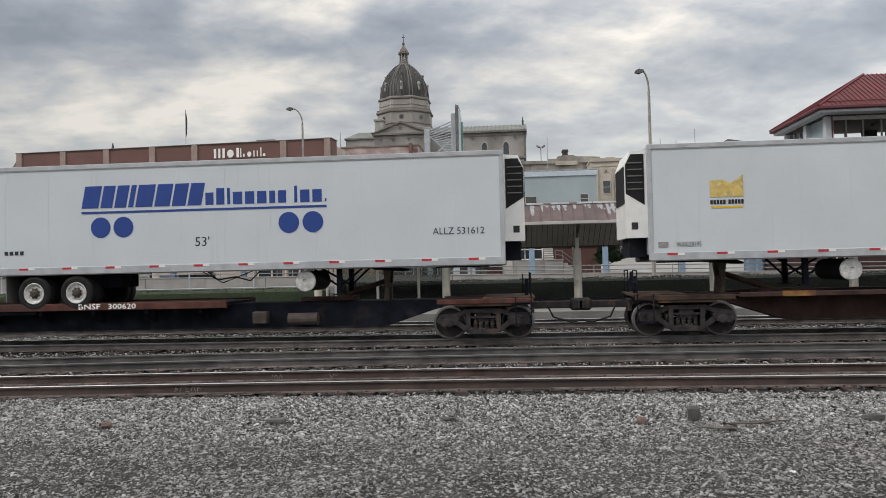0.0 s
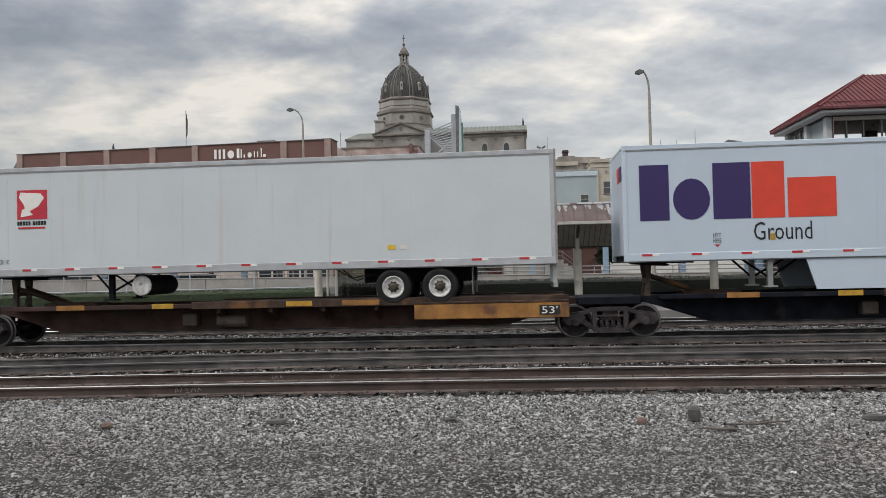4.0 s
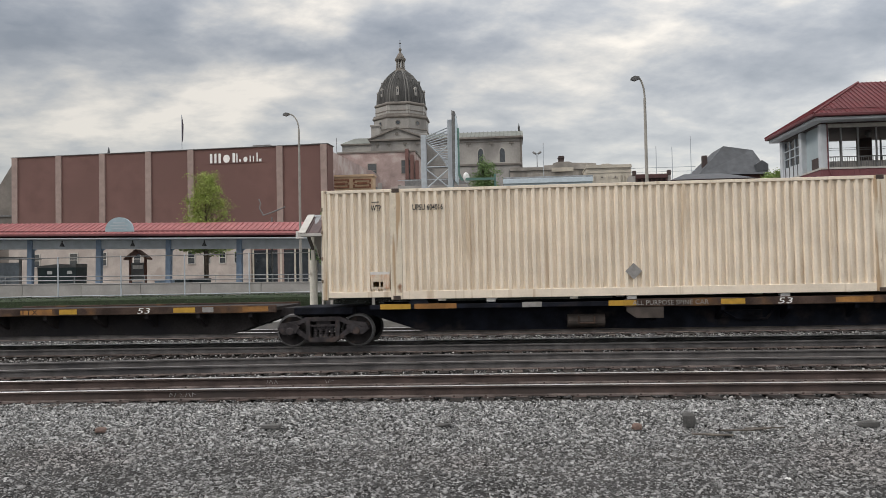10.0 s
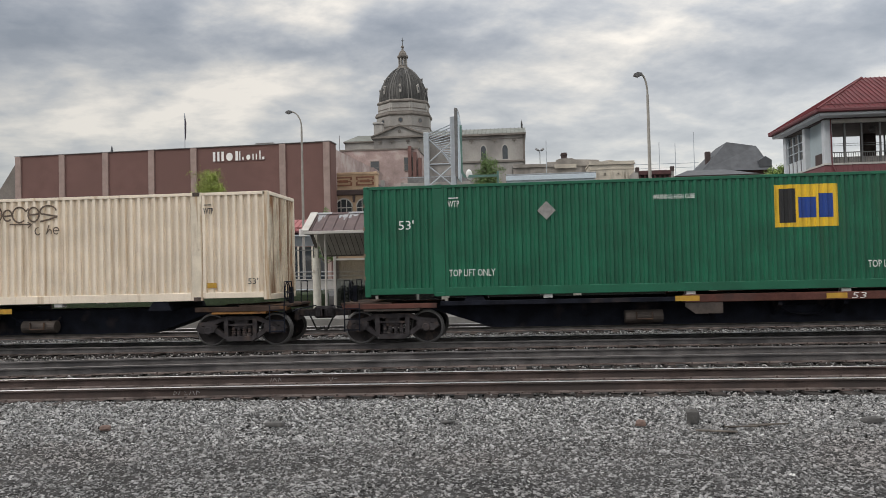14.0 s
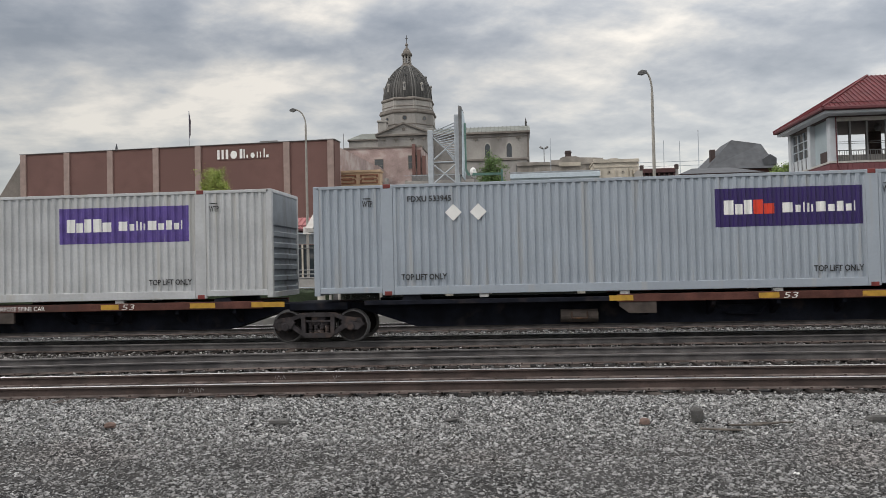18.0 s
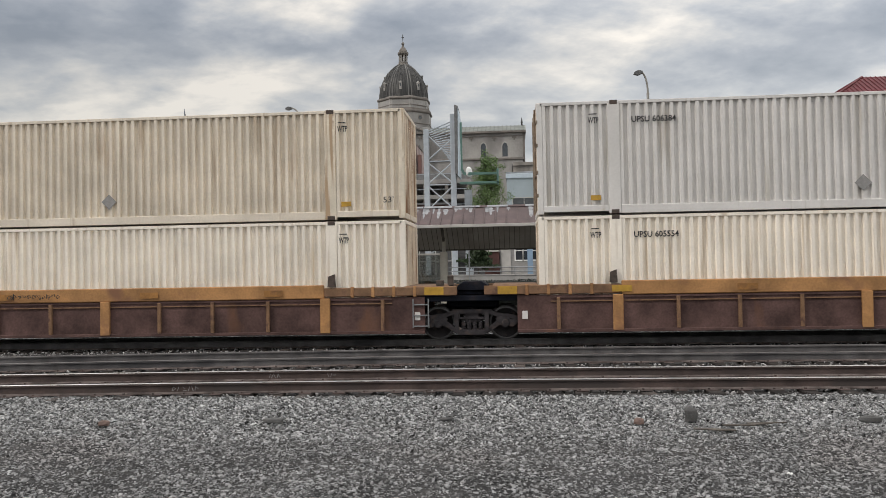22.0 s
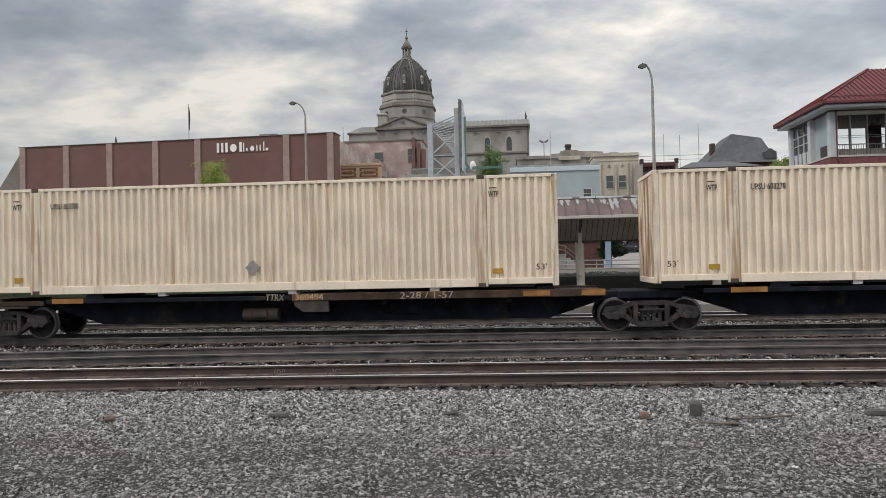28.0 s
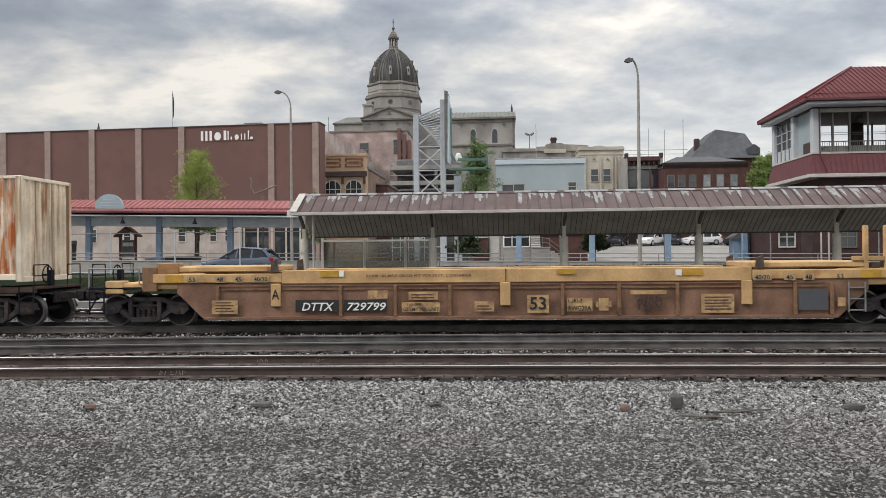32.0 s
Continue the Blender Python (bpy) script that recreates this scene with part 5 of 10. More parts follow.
def box_container(u, z, paint, label, door="L", end_paint=None, rust_panel=None, left_panel=None, casting=None, post_paint=None, ribbed=False, group="containers on the train"):
    """A 53-foot container with corrugated walls; its lifting posts stand two metres from each end."""
    c = rolling("shipping_container", label, "container", u, group)
    top = part  # short name
    ep, pp = end_paint or paint, post_paint or paint
    cast = casting or M_CAST
    hx, hy = CL / 2, CW / 2
    body = pose(0, 0, z)
    top("inner_shell", kept(("shell", paint.name), lambda: Solid().box(-hx + 0.06, hx - 0.06, -hy + 0.1, hy - 0.1, 0.12, CH - 0.06).mesh("inner_shell", paint)), paint, c, at=body)
    segs = ((-hx + 0.16, -6.26), (-5.94, 5.94), (6.26, hx - 0.16))
    for k in (-1, 1):
        for i, (a, b) in enumerate(segs):
            pm = rust_panel if rust_panel and i == 2 and k < 0 else left_panel if left_panel and i == 0 and k < 0 else paint
            deep = 0.034 if ribbed else 0.075 if paint in (M_CREAM, M_CREAMB, M_CREAMW, M_OFFWHITE) else 0.034
            top("side_panel", kept(("side", k, i, deep, pm.name), lambda: corrugated(Solid(), a, b, 0.21, CH - 0.075, k * (hy - 0.008), -k * deep, 0.213, flip=-k).mesh("side_panel", pm)), pm, c, at=body)
            top("bottom_rail", kept(("brail", k, i, paint.name), lambda: Solid().box(a, b, min(k * hy, k * (hy - 0.1)), max(k * hy, k * (hy - 0.1)), 0.0 if i == 1 else 0.06, 0.215, 0.008).mesh("bottom_rail", paint)), paint, c, at=body)
        top("top_rail", kept(("trail", k, paint.name), lambda: Solid().box(-hx + 0.1, hx - 0.1, min(k * hy, k * (hy - 0.07)), max(k * hy, k * (hy - 0.07)), CH - 0.085, CH - 0.005, 0.006).mesh("top_rail", paint)), paint, c, at=body)
        for x in (-6.1, 6.1):
            top("lift_post", kept(("lpost", k, pp.name), lambda: Solid().box(-0.155, 0.155, min(k * (hy + 0.004), k * (hy - 0.09)), max(k * (hy + 0.004), k * (hy - 0.09)), 0.0, CH, 0.012).mesh("lift_post", pp)), pp, c, at=pose(x, 0, z))
            for zz in (0.0, CH - 0.09):
                top("casting", kept(("cast", k, cast.name), lambda: Solid().box(-0.1, 0.1, min(k * (hy + 0.012), k * (hy - 0.15)), max(k * (hy + 0.012), k * (hy - 0.15)), -0.012, 0.10, 0.01).mesh("casting", cast)), cast, c, at=pose(x, 0, z + zz))
        for x in (-hx + 0.08, hx - 0.08):
            top("corner_post", kept(("cpost", k, pp.name), lambda: Solid().box(-0.08, 0.08, min(k * hy, k * (hy - 0.13)), max(k * hy, k * (hy - 0.13)), 0.0, CH, 0.015).mesh("corner_post", pp)), pp, c, at=pose(x, 0, z))
    top("roof", kept(("roof", paint.name), lambda: Solid().box(-hx + 0.02, hx - 0.02, -hy + 0.02, hy - 0.02, CH - 0.06, CH - 0.012).mesh("roof", paint)), paint, c, at=body)
    for side in (-1, 1):
        is_door = (door == "L") == (side < 0) and door in "LR"
        if is_door and not ribbed:
            for k in (-1, 1):
                d = top("door", kept(("door", side, k, ep.name), lambda: Solid().box(min(side * (hx - 0.05), side * hx), max(side * (hx - 0.05), side * hx), min(k * 0.012, k * (hy - 0.1)), max(k * 0.012, k * (hy - 0.1)), 0.14, CH - 0.1, 0.01).mesh("door", ep)), ep, c, at=body)
                for yy in (0.32, 0.86):
                    top("lock_rod", kept(("rod", side), lambda: Solid().rod((side * (hx + 0.03), 0, 0.12), (side * (hx + 0.03), 0, CH - 0.1), 0.022, 8).box(side * (hx + 0.02) - 0.03, side * (hx + 0.02) + 0.03, -0.16, 0.16, 1.0, 1.06).mesh("lock_rod", M_HINGE)), M_HINGE, d, at=pose(0, k * yy, 0))
                for zz in (0.5, 1.1, 1.8, 2.4):
                    top("hinge", kept(("hinge", side), lambda: Solid().box(side * hx - 0.02, side * hx + 0.03, -0.11, 0.11, -0.045, 0.045).mesh("hinge", M_HINGE)), M_HINGE, d, at=pose(0, k * (hy - 0.1), zz))
        elif ribbed:
            top("end_wall", kept(("rib_end", side, ep.name), lambda: corrugated(Solid().box(min(side * (hx - 0.11), side * (hx - 0.06)), max(side * (hx - 0.11), side * (hx - 0.06)), -hy + 0.1, hy - 0.1, 0.1, CH - 0.08), 0.15, CH - 0.95, -hy + 0.13, hy - 0.13, side * (hx - 0.008), -side * 0.05, 0.3, "z").box(min(side * (hx - 0.03), side * (hx - 0.01)), max(side * (hx - 0.03), side * (hx - 0.01)), -hy + 0.13, hy - 0.13, CH - 0.95, CH - 0.1).mesh("end_wall", ep)), ep, c, at=body)
            if is_door:
                for yy in (-0.95, -0.32, 0.32, 0.95):
                    top("lock_rod", kept(("palerod", side), lambda: Solid().rod((side * (hx + 0.03), 0, 0.1), (side * (hx + 0.03), 0, CH - 0.08), 0.024, 8).box(side * (hx + 0.02) - 0.03, side * (hx + 0.02) + 0.03, -0.07, 0.07, 0.9, 1.0).mesh("lock_rod", M_PLAC)), M_PLAC, c, at=pose(0, yy, z))
                top("data_label", kept(("dlabel", side), lambda: Solid().box(side * hx - 0.004, side * hx + 0.004, -1.1, -0.85, 0.85, 1.15).mesh("data_label", M_OFFWHITE)), M_OFFWHITE, c, at=body)
            if paint in (M_GREYC, M_GREYD):
                top("end_sign", kept(("esign", side), lambda: Solid().box(side * hx - 0.004, side * hx + 0.004, -0.85, 0.85, CH - 0.72, CH - 0.25).mesh("end_sign", M_PURPLE)), M_PURPLE, c, at=body, label="violet sign panel")
        else:
            top("end_wall", kept(("end", side, ep.name), lambda: corrugated(Solid().box(min(side * (hx - 0.11), side * (hx - 0.06)), max(side * (hx - 0.11), side * (hx - 0.06)), -hy + 0.1, hy - 0.1, 0.1, CH - 0.08), -hy + 0.13, hy - 0.13, 0.15, CH - 0.1, side * (hx - 0.008), -side * 0.045, 0.26, "y").mesh("end_wall", ep)), ep, c, at=body)
        for zz, hh in ((0.0, 0.15), (CH - 0.1, 0.1)):
            top("end_beam", kept(("ebeam", side, hh, paint.name), lambda: Solid().box(min(side * (hx - 0.1), side * (hx + 0.004)), max(side * (hx - 0.1), side * (hx + 0.004)), -hy + 0.13, hy - 0.13, 0.0, hh, 0.01).mesh("end_beam", paint)), paint, c, at=pose(0, 0, z + zz))
    return c


YN = -CW / 2 - 0.006


def dash(c, x, z, w=0.2, material=None):
    plate("marking_bar", x - w / 2, x + w / 2, z, z + 0.025, YN, material or M_INK, c)


def cream_marks(c, z, code, dia=0.45, n53="R", far=True, wide=1.12):
    """Small black letters and the yellow lifting tags of the cream boxes."""
    for x in (-6.75, 6.3) if far else (-6.75,):
        words("WTP", 0.16, M_INK, c, x, YN, z + 2.32, 0.27, bold=0.02)
        dash(c, x + 0.12, z + 2.55)
    if code:
        words(code, 0.16, M_INK, c, -5.65, YN, z + 2.32, wide, bold=0.02)
    for x in (-6.72, 6.38) if far else (-6.72,):
        plate("lift_tag", x, x + 0.26, z + 0.34, z + 0.47, YN, M_YELLOW, c, "small yellow lifting tag")
    if dia is not None:
        diamond(0.21, M_PLAC, c, dia, YN, z + 0.62)
    if n53:
        words("53'", 0.16, M_INK, c, 7.5 if n53 == "R" else -7.75, YN, z + 0.42, 0.27)


def folded(a, b, z0, z1, lift=0.004, deep=0.034, x0=-5.94, x1=5.94, pitch=0.213):
    """A thin coat of paint between a and b that follows the folds of a container's side wall."""
    p = (x1 - x0) / round((x1 - x0) / pitch)
    y = -(CW / 2 - 0.008)

    def fold(x):
        f = ((x - x0) / p) % 1.0
        d = 0.0 if f < 0.36 else (f - 0.36) / 0.12 if f < 0.48 else 1.0 if f < 0.88 else (1.0 - f) / 0.12
        return y + deep * d - lift
    xs = {a, b}
    for i in range(int((a - x0) / p) - 1, int((b - x0) / p) + 2):
        for f in (0.0, 0.36, 0.48, 0.88):
            q = x0 + (i + f) * p
            if a < q < b:
                xs.add(q)
    xs = sorted(xs)
    n = len(xs)
    pts = [(x, fold(x), z) for z in (z0, z1) for x in xs]
    return Solid().add(pts, [(i, i + 1, n + i + 1, n + i) for i in range(n - 1)])


def folded_blocks(spec, height, material, parent, x, z, width, deep=0.034, lift=0.009):
    """A row of plain painted blocks in place of a trade name, on a folded wall."""
    k = width / sum(w + g for w, h, g in spec)
    a = x
    for w, h, g in spec:
        if w > 0:
            part("emblem", folded(a, a + w * k, z, z + abs(h) * height, lift, deep), material, parent)
        a += (w + g) * k


def violet_marks(c, z, code, sign=(2.12, 5.78), faded=False, rrm=False):
    for x in (-6.75, 6.35):
        words("WTP", 0.16, M_INK, c, x, YN, z + 2.32, 0.27, bold=0.02)
        dash(c, x + 0.12, z + 2.53)
    if code:
        words(code, 0.16, M_INK, c, -5.55, YN, z + 2.42, 1.15, bold=0.02)
    for x in (-5.75, 4.65):
        words("TOP LIFT ONLY", 0.16, M_INK, c, x, YN, z + 0.38, 1.2, bold=0.02)
    if sign:
        a, b = sign
        panel = part("sign_panel", folded(a, b, z + 1.55, z + 2.52), M_PURPLEF if faded else M_PURPLE, c, "violet sign panel with plain white and orange blocks")
        w = b - a
        folded_blocks([(1, 1, 0.14), (0.8, 0.72, 0.14), (0.85, 1, 0.14)], 0.36, M_WHITE, panel, a + w * 0.06, z + 1.86, w * 0.20)
        folded_blocks([(0.9, 1, 0.1), (1.0, 0.72, 0.0)], 0.36, M_WHITE if faded else M_ORED, panel, a + w * 0.26, z + 1.86, w * 0.145)
        folded_blocks([(1.1, 1, 0.25), (0.6, 0.72, 0.25), (0.14, 1, 0.25), (0.3, 0.9, 0.2), (0.14, 0.72, 0.3), (1.1, 1, 0.25), (0.7, 0.7, 0.25), (0.7, 1, 0.25), (0.6, 0.7, 0.25), (0.14, 1, 0.0)], 0.25, M_WHITE, panel, a + w * 0.46, z + 1.88, w * 0.49)
    if rrm:
        tri = part("emblem", Solid().prism([(-5.6, z + 0.78), (-5.05, z + 0.78), (-5.32, z + 1.08)], YN - 0.002, YN + 0.004), M_BLUE, c, "small blue triangle emblem")
        for i, w in enumerate(("ROAD", "RAIL", "MARINE")):
            words(w, 0.085, M_BLUE, c, -5.12 + i * 0.1, YN, z + 1.02 - i * 0.13)


# ---- road trailers carried on the train ----
TZ0, TZ1 = 1.95, 4.92


def road_wheel(parent, x, y, z):
    """A tyre with its disc and hub, its face towards the viewer."""
    r = 0.475
    w = part("wheel", kept("tyre", lambda: Solid().turned([(0.0, -0.02), (0.292, -0.02), (0.292, -0.14), (0.40, -0.15), (0.455, -0.13), (r, -0.09), (r, 0.09), (0.455, 0.13), (0.40, 0.15), (0.29, 0.14)], (0, 0, 0), 28, "y").mesh("wheel", M_BLACK)), M_BLACK, parent, at=pose(x, y, z))
    part("rim", kept("rim", lambda: Solid().turned([(0.29, -0.03), (0.29, -0.15), (0.27, -0.155), (0.25, -0.125), (0.20, -0.085), (0.17, -0.095), (0.0, -0.095)], (0, 0, 0), 24, "y").mesh("rim", M_RIM)), M_RIM, w)
    def hub():
        s = Solid().turned([(0.10, -0.06), (0.10, -0.14), (0.06, -0.17), (0.0, -0.17)], (0, 0, 0), 12, "y")
        s.prism([((0.165 if i % 2 else 0.12) * math.cos(i * math.pi / 8), (0.165 if i % 2 else 0.12) * math.sin(i * math.pi / 8)) for i in range(16)], -0.112, -0.1)
        return s.mesh("hub", M_HUB)
    part("hub", kept("hub", hub), M_HUB, w)


def trailer(u, side, label, wheels, nose="L", reefer=None, skirt=None, rail=None, top=None, legs=None, tank=None, tape=0.55, doors=True, name="road_trailer"):
    """A 53-foot van trailer. wheels: where its two axles stand along it; nose: the end that its legs are near."""
    c = rolling(name, label, "trailer", u, "trailers on the train")
    h, y = 8.05, 1.29
    rail = rail or (side if side is not M_VAN else M_VANRAIL)
    top = top or rail
    k = -1 if nose == "L" else 1
    part("van_body", Solid().box(-h, h, -y, y, TZ0 + 0.16, TZ1 - 0.07, 0.012), side, c)
    for s in (-1, 1):
        part("bottom_rail", Solid().box(-h - 0.01, h + 0.01, min(s * (y + 0.015), s * (y - 0.06)), max(s * (y + 0.015), s * (y - 0.06)), TZ0, TZ0 + 0.2, 0.01), rail, c)
        part("top_rail", Solid().box(-h - 0.01, h + 0.01, min(s * (y + 0.012), s * (y - 0.06)), max(s * (y + 0.012), s * (y - 0.06)), TZ1 - 0.12, TZ1, 0.01), top, c)
        for x in (-h + 0.03, h - 0.03):
            part("corner_post", Solid().box(x - 0.06, x + 0.06, min(s * (y + 0.014), s * (y - 0.08)), max(s * (y + 0.014), s * (y - 0.08)), TZ0, TZ1, 0.012), rail, c)
        part("drip_edge", Solid().box(-h - 0.005, h + 0.005, min(s * (y + 0.016), s * (y - 0.02)), max(s * (y + 0.016), s * (y - 0.02)), TZ1 - 0.142, TZ1 - 0.122), M_SEAM, c)
        # dark strip that paints in the shade below the bottom rail
        part("lower_edge", Solid().box(-h, h, min(s * (y + 0.006), s * (y - 0.05)), max(s * (y + 0.006), s * (y - 0.05)), TZ0 - 0.022, TZ0), M_VANSHADE, c)
    part("roof", Solid().box(-h, h, -y + 0.02, y - 0.02, TZ1 - 0.06, TZ1 - 0.01), top, c)
    part("floor_frame", Solid().box(-h + 0.1, h - 0.1, -y + 0.05, y - 0.05, TZ0 + 0.02, TZ0 + 0.17), M_STEELDARK, c)
    # panel seams
    sm = M_SEAM if side is M_VANG else side
    seam = kept(("seam", side.name), lambda: Solid().box(-0.011, 0.011, -y - 0.004, -y + 0.002, TZ0 + 0.2, TZ1 - 0.12).mesh("panel_seam", sm))
    for i in range(1, 13):
        part("panel_seam", seam, sm, c, at=pose(-h + i * 2 * h / 13, 0, 0))
    # red and white reflective strips
    if tape:
        red = kept("redtape", lambda: Solid().box(-0.13, 0.13, -y - 0.020, -y - 0.014, 0, 0.055).mesh("reflective_strip", M_RED))
        wht = kept("whtape", lambda: Solid().box(0.13, 0.30, -y - 0.020, -y - 0.014, 0, 0.055).mesh("reflective_strip", M_WHITE))
        for i in range(13):
            x = -h + 0.55 + i * 1.23
            part("reflective_strip", red, M_RED, c, at=pose(x, 0, TZ0 + 0.13))
            part("reflective_strip", wht, M_WHITE, c, at=pose(x, 0, TZ0 + 0.13))
    # running gear
    part("axle_frame", Solid().box(min(wheels) - 0.9, max(wheels) + 0.9, -0.55, 0.55, 1.55, TZ0, 0.03), M_STEELDARK, c)
    for x in wheels:
        part("axle", Solid().rod((x, -1.0, 1.44), (x, 1.0, 1.44), 0.07, 10), M_STEELDARK, c)
        for s in (-1, 1):
            for off in (1.13, 0.80):
                road_wheel(c, x, s * off, 1.44) if s < 0 else part("wheel", CACHE["tyre"], M_BLACK, c, at=pose(x, off, 1.44))
    fx = max(wheels) + 0.85 if nose == "L" else min(wheels) - 0.85
    part("mud_flap", Solid().box(fx - 0.012, fx + 0.012, -1.2, -0.6, 1.2, TZ0), M_TRIM, c)
    part("mud_flap", Solid().box(fx - 0.012, fx + 0.012, 0.6, 1.2, 1.2, TZ0), M_TRIM, c)
    rear = h if nose == "L" else -h
    r = Solid()
    for yy in (-0.85, 0.75):
        r.box(min(rear, rear - k * -0.0) - 0.06, rear + 0.06, yy, yy + 0.1, 1.35, TZ0)
    r.box(rear - 0.06, rear + 0.06, -1.15, 1.15, 1.35, 1.47)
    part("rear_guard", r, M_ALU, c)
    if doors:
        for s in (-1, 1):
            d = part("rear_door", Solid().box(min(rear, rear - k * 0.04), max(rear, rear - k * 0.04), min(s * 0.012, s * (y - 0.07)), max(s * 0.012, s * (y - 0.07)), TZ0 + 0.16, TZ1 - 0.14, 0.01), M_DOORGREY if side is M_VAN else side, c)
            for zz in (0.5, 1.1, 1.7, 2.3):
                part("hinge", kept(("van_hinge", k), lambda: Solid().box(min(rear, rear - k * 0.06), max(rear, rear - k * 0.06), -0.13, 0.13, -0.035, 0.035).mesh("hinge", M_PLAC)), M_PLAC, d, at=pose(0, s * (y - 0.2), TZ0 + zz))
            for yy in (0.3, 0.8):
                part("lock_rod", Solid().rod((rear - k * 0.07, s * yy, TZ0 + 0.1), (rear - k * 0.07, s * yy, TZ1 - 0.15), 0.013, 8), M_PLAC, d)
    part("rear_header", Solid().box(min(rear, rear - k * 0.06), max(rear, rear - k * 0.06), -y, y, TZ1 - 0.16, TZ1 + 0.01, 0.01), M_SEAM, c)
    part("rear_sill", Solid().box(min(rear, rear - k * 0.07), max(rear, rear - k * 0.07), -y, y, TZ0 - 0.04, TZ0 + 0.15, 0.01), M_SEAM, c)
    for s in (-1, 1):
        part("rear_frame", Solid().box(min(rear, rear - k * 0.07), max(rear, rear - k * 0.07), min(s * (y + 0.016), s * (y - 0.1)), max(s * (y + 0.016), s * (y - 0.1)), TZ0, TZ1, 0.01), M_SEAM, c)
    # nose support and landing legs
    kx = k * (h - 1.15)
    part("kingpin_plate", Solid().box(kx - 0.7, kx + 0.7, -0.6, 0.6, TZ0 - 0.06, TZ0 + 0.02), M_STEELDARK, c)
    lx = legs if legs is not None else k * (h - 3.4)
    for s in (-1, 1):
        part("landing_leg", Solid().box(lx - 0.07, lx + 0.07, s * 0.8 - 0.07, s * 0.8 + 0.07, 1.25, TZ0, 0.01).box(lx - 0.16, lx + 0.16, s * 0.8 - 0.14, s * 0.8 + 0.14, 1.22, 1.26), M_ALU if skirt else M_STEELDARK, c)
        part("leg_brace", Solid().rod((lx, s * 0.8, 1.45), (lx - k * 0.8, s * 0.5, TZ0), 0.03).rod((lx, s * 0.8, 1.45), (lx + k * 0.6, s * 0.5, TZ0), 0.03), M_STEELDARK, c)
    if tank is not None:
        t = part("fuel_tank", Solid().rod((tank, -1.1, 1.62), (tank, 0.6, 1.62), 0.28, 18), M_BLACK, c)
        part("tank_end", Solid().turned([(0.28, -0.02), (0.26, -0.05), (0.07, -0.06), (0.06, -0.03), (0.0, -0.03)], (tank, -1.1, 1.62), 18, "y"), M_RIM, t, "white round tank end")
    if skirt:
        a, b, drop = skirt
        for s in (-1, 1):
            part("side_skirt", Solid().prism([(a, TZ0 + 0.02), (a + 0.25 * (1 if k < 0 else -1), drop), (b, drop), (b, TZ0 + 0.02)] if k < 0 else [(a, TZ0 + 0.02), (a, drop), (b - 0.1, drop), (b, TZ0 + 0.02)], s * (y - 0.05), s * (y - 0.02)), M_SKIRT if side is M_VANG else side, c)
    else:
        part("air_lines", Solid().path([(-k * 1.2 + 1.2, -1.0, TZ0), (-k * 1.2 + 1.5, -1.0, 1.7), (-k * 1.2 + 2.0, -1.0, 1.78), (-k * 1.2 + 2.4, -1.0, 1.66), (-k * 1.2 + 2.7, -1.0, TZ0)], 0.018).path([(-k * 1.2 + 1.0, -0.9, TZ0), (-k * 1.2 + 1.6, -0.9, 1.62), (-k * 1.2 + 2.5, -0.9, TZ0)], 0.014), M_BLACK, c)
    if reefer:
        e = k * h
        w = k * 0.55
        ru = part("cooling_unit", Solid().prism([(e, TZ0 + 0.6), (e + w, TZ0 + 0.6), (e + w, TZ1 - 0.45), (e + w * 0.75, TZ1 - 0.12), (e, TZ1 - 0.08)], -1.0, 1.0), M_WHITE, c, "white nose-mounted cooling unit")
        for yy in (-1.006,):
            part("side_grille", Solid().prism([(e + w * 0.12, TZ0 + 1.45), (e + w * 0.98, TZ0 + 1.75), (e + w * 0.98, TZ1 - 0.46), (e + w * 0.72, TZ1 - 0.2), (e + w * 0.12, TZ1 - 0.2)], -1.01, -0.98), M_BLACK, ru)
        for i in range(5):
            zz = TZ0 + 1.85 + i * 0.17
            part("louvre", Solid().box(min(e + w * 0.2, e + w * 0.9), max(e + w * 0.2, e + w * 0.9), -1.03, -1.0, zz, zz + 0.03), M_TRIM, ru)
        part("front_grille", Solid().box(min(e + w, e + w * 1.03), max(e + w, e + w * 1.03), -0.85, 0.85, TZ0 + 1.5, TZ1 - 0.5), M_BLACK, ru)
        plate("gauge", e + (w * 0.45 if w > 0 else w * 0.75), e + (w * 0.75 if w > 0 else w * 0.45), TZ0 + 0.82, TZ0 + 1.0, -1.003, M_INK, ru)
        part("unit_bracket", Solid().box(min(e, e + w * 0.8), max(e, e + w * 0.8), -0.7, 0.7, TZ0 + 0.1, TZ0 + 0.6), M_STEELDARK, c)
    return c


TY = -1.29 - 0.006


def lift_mark(c, x, z=TZ0 + 0.45, gold=False):
    if gold:
        plate("lift_tag", x, x + 0.2, z, z + 0.2, TY - 0.002, M_GOLD, c)
        words("LIFT", 0.08, M_INK, c, x + 0.02, TY - 0.01, z + 0.08, 0.16)
        return
    words("LIFT", 0.11, M_INK, c, x, TY, z + 0.12, 0.2)
    words("HERE", 0.11, M_INK, c, x, TY, z - 0.02, 0.2)
    part("arrow", Solid().prism([(x + 0.02, z - 0.06), (x + 0.10, z - 0.13), (x + 0.18, z - 0.06)], TY - 0.003, TY + 0.003), M_RED, c)


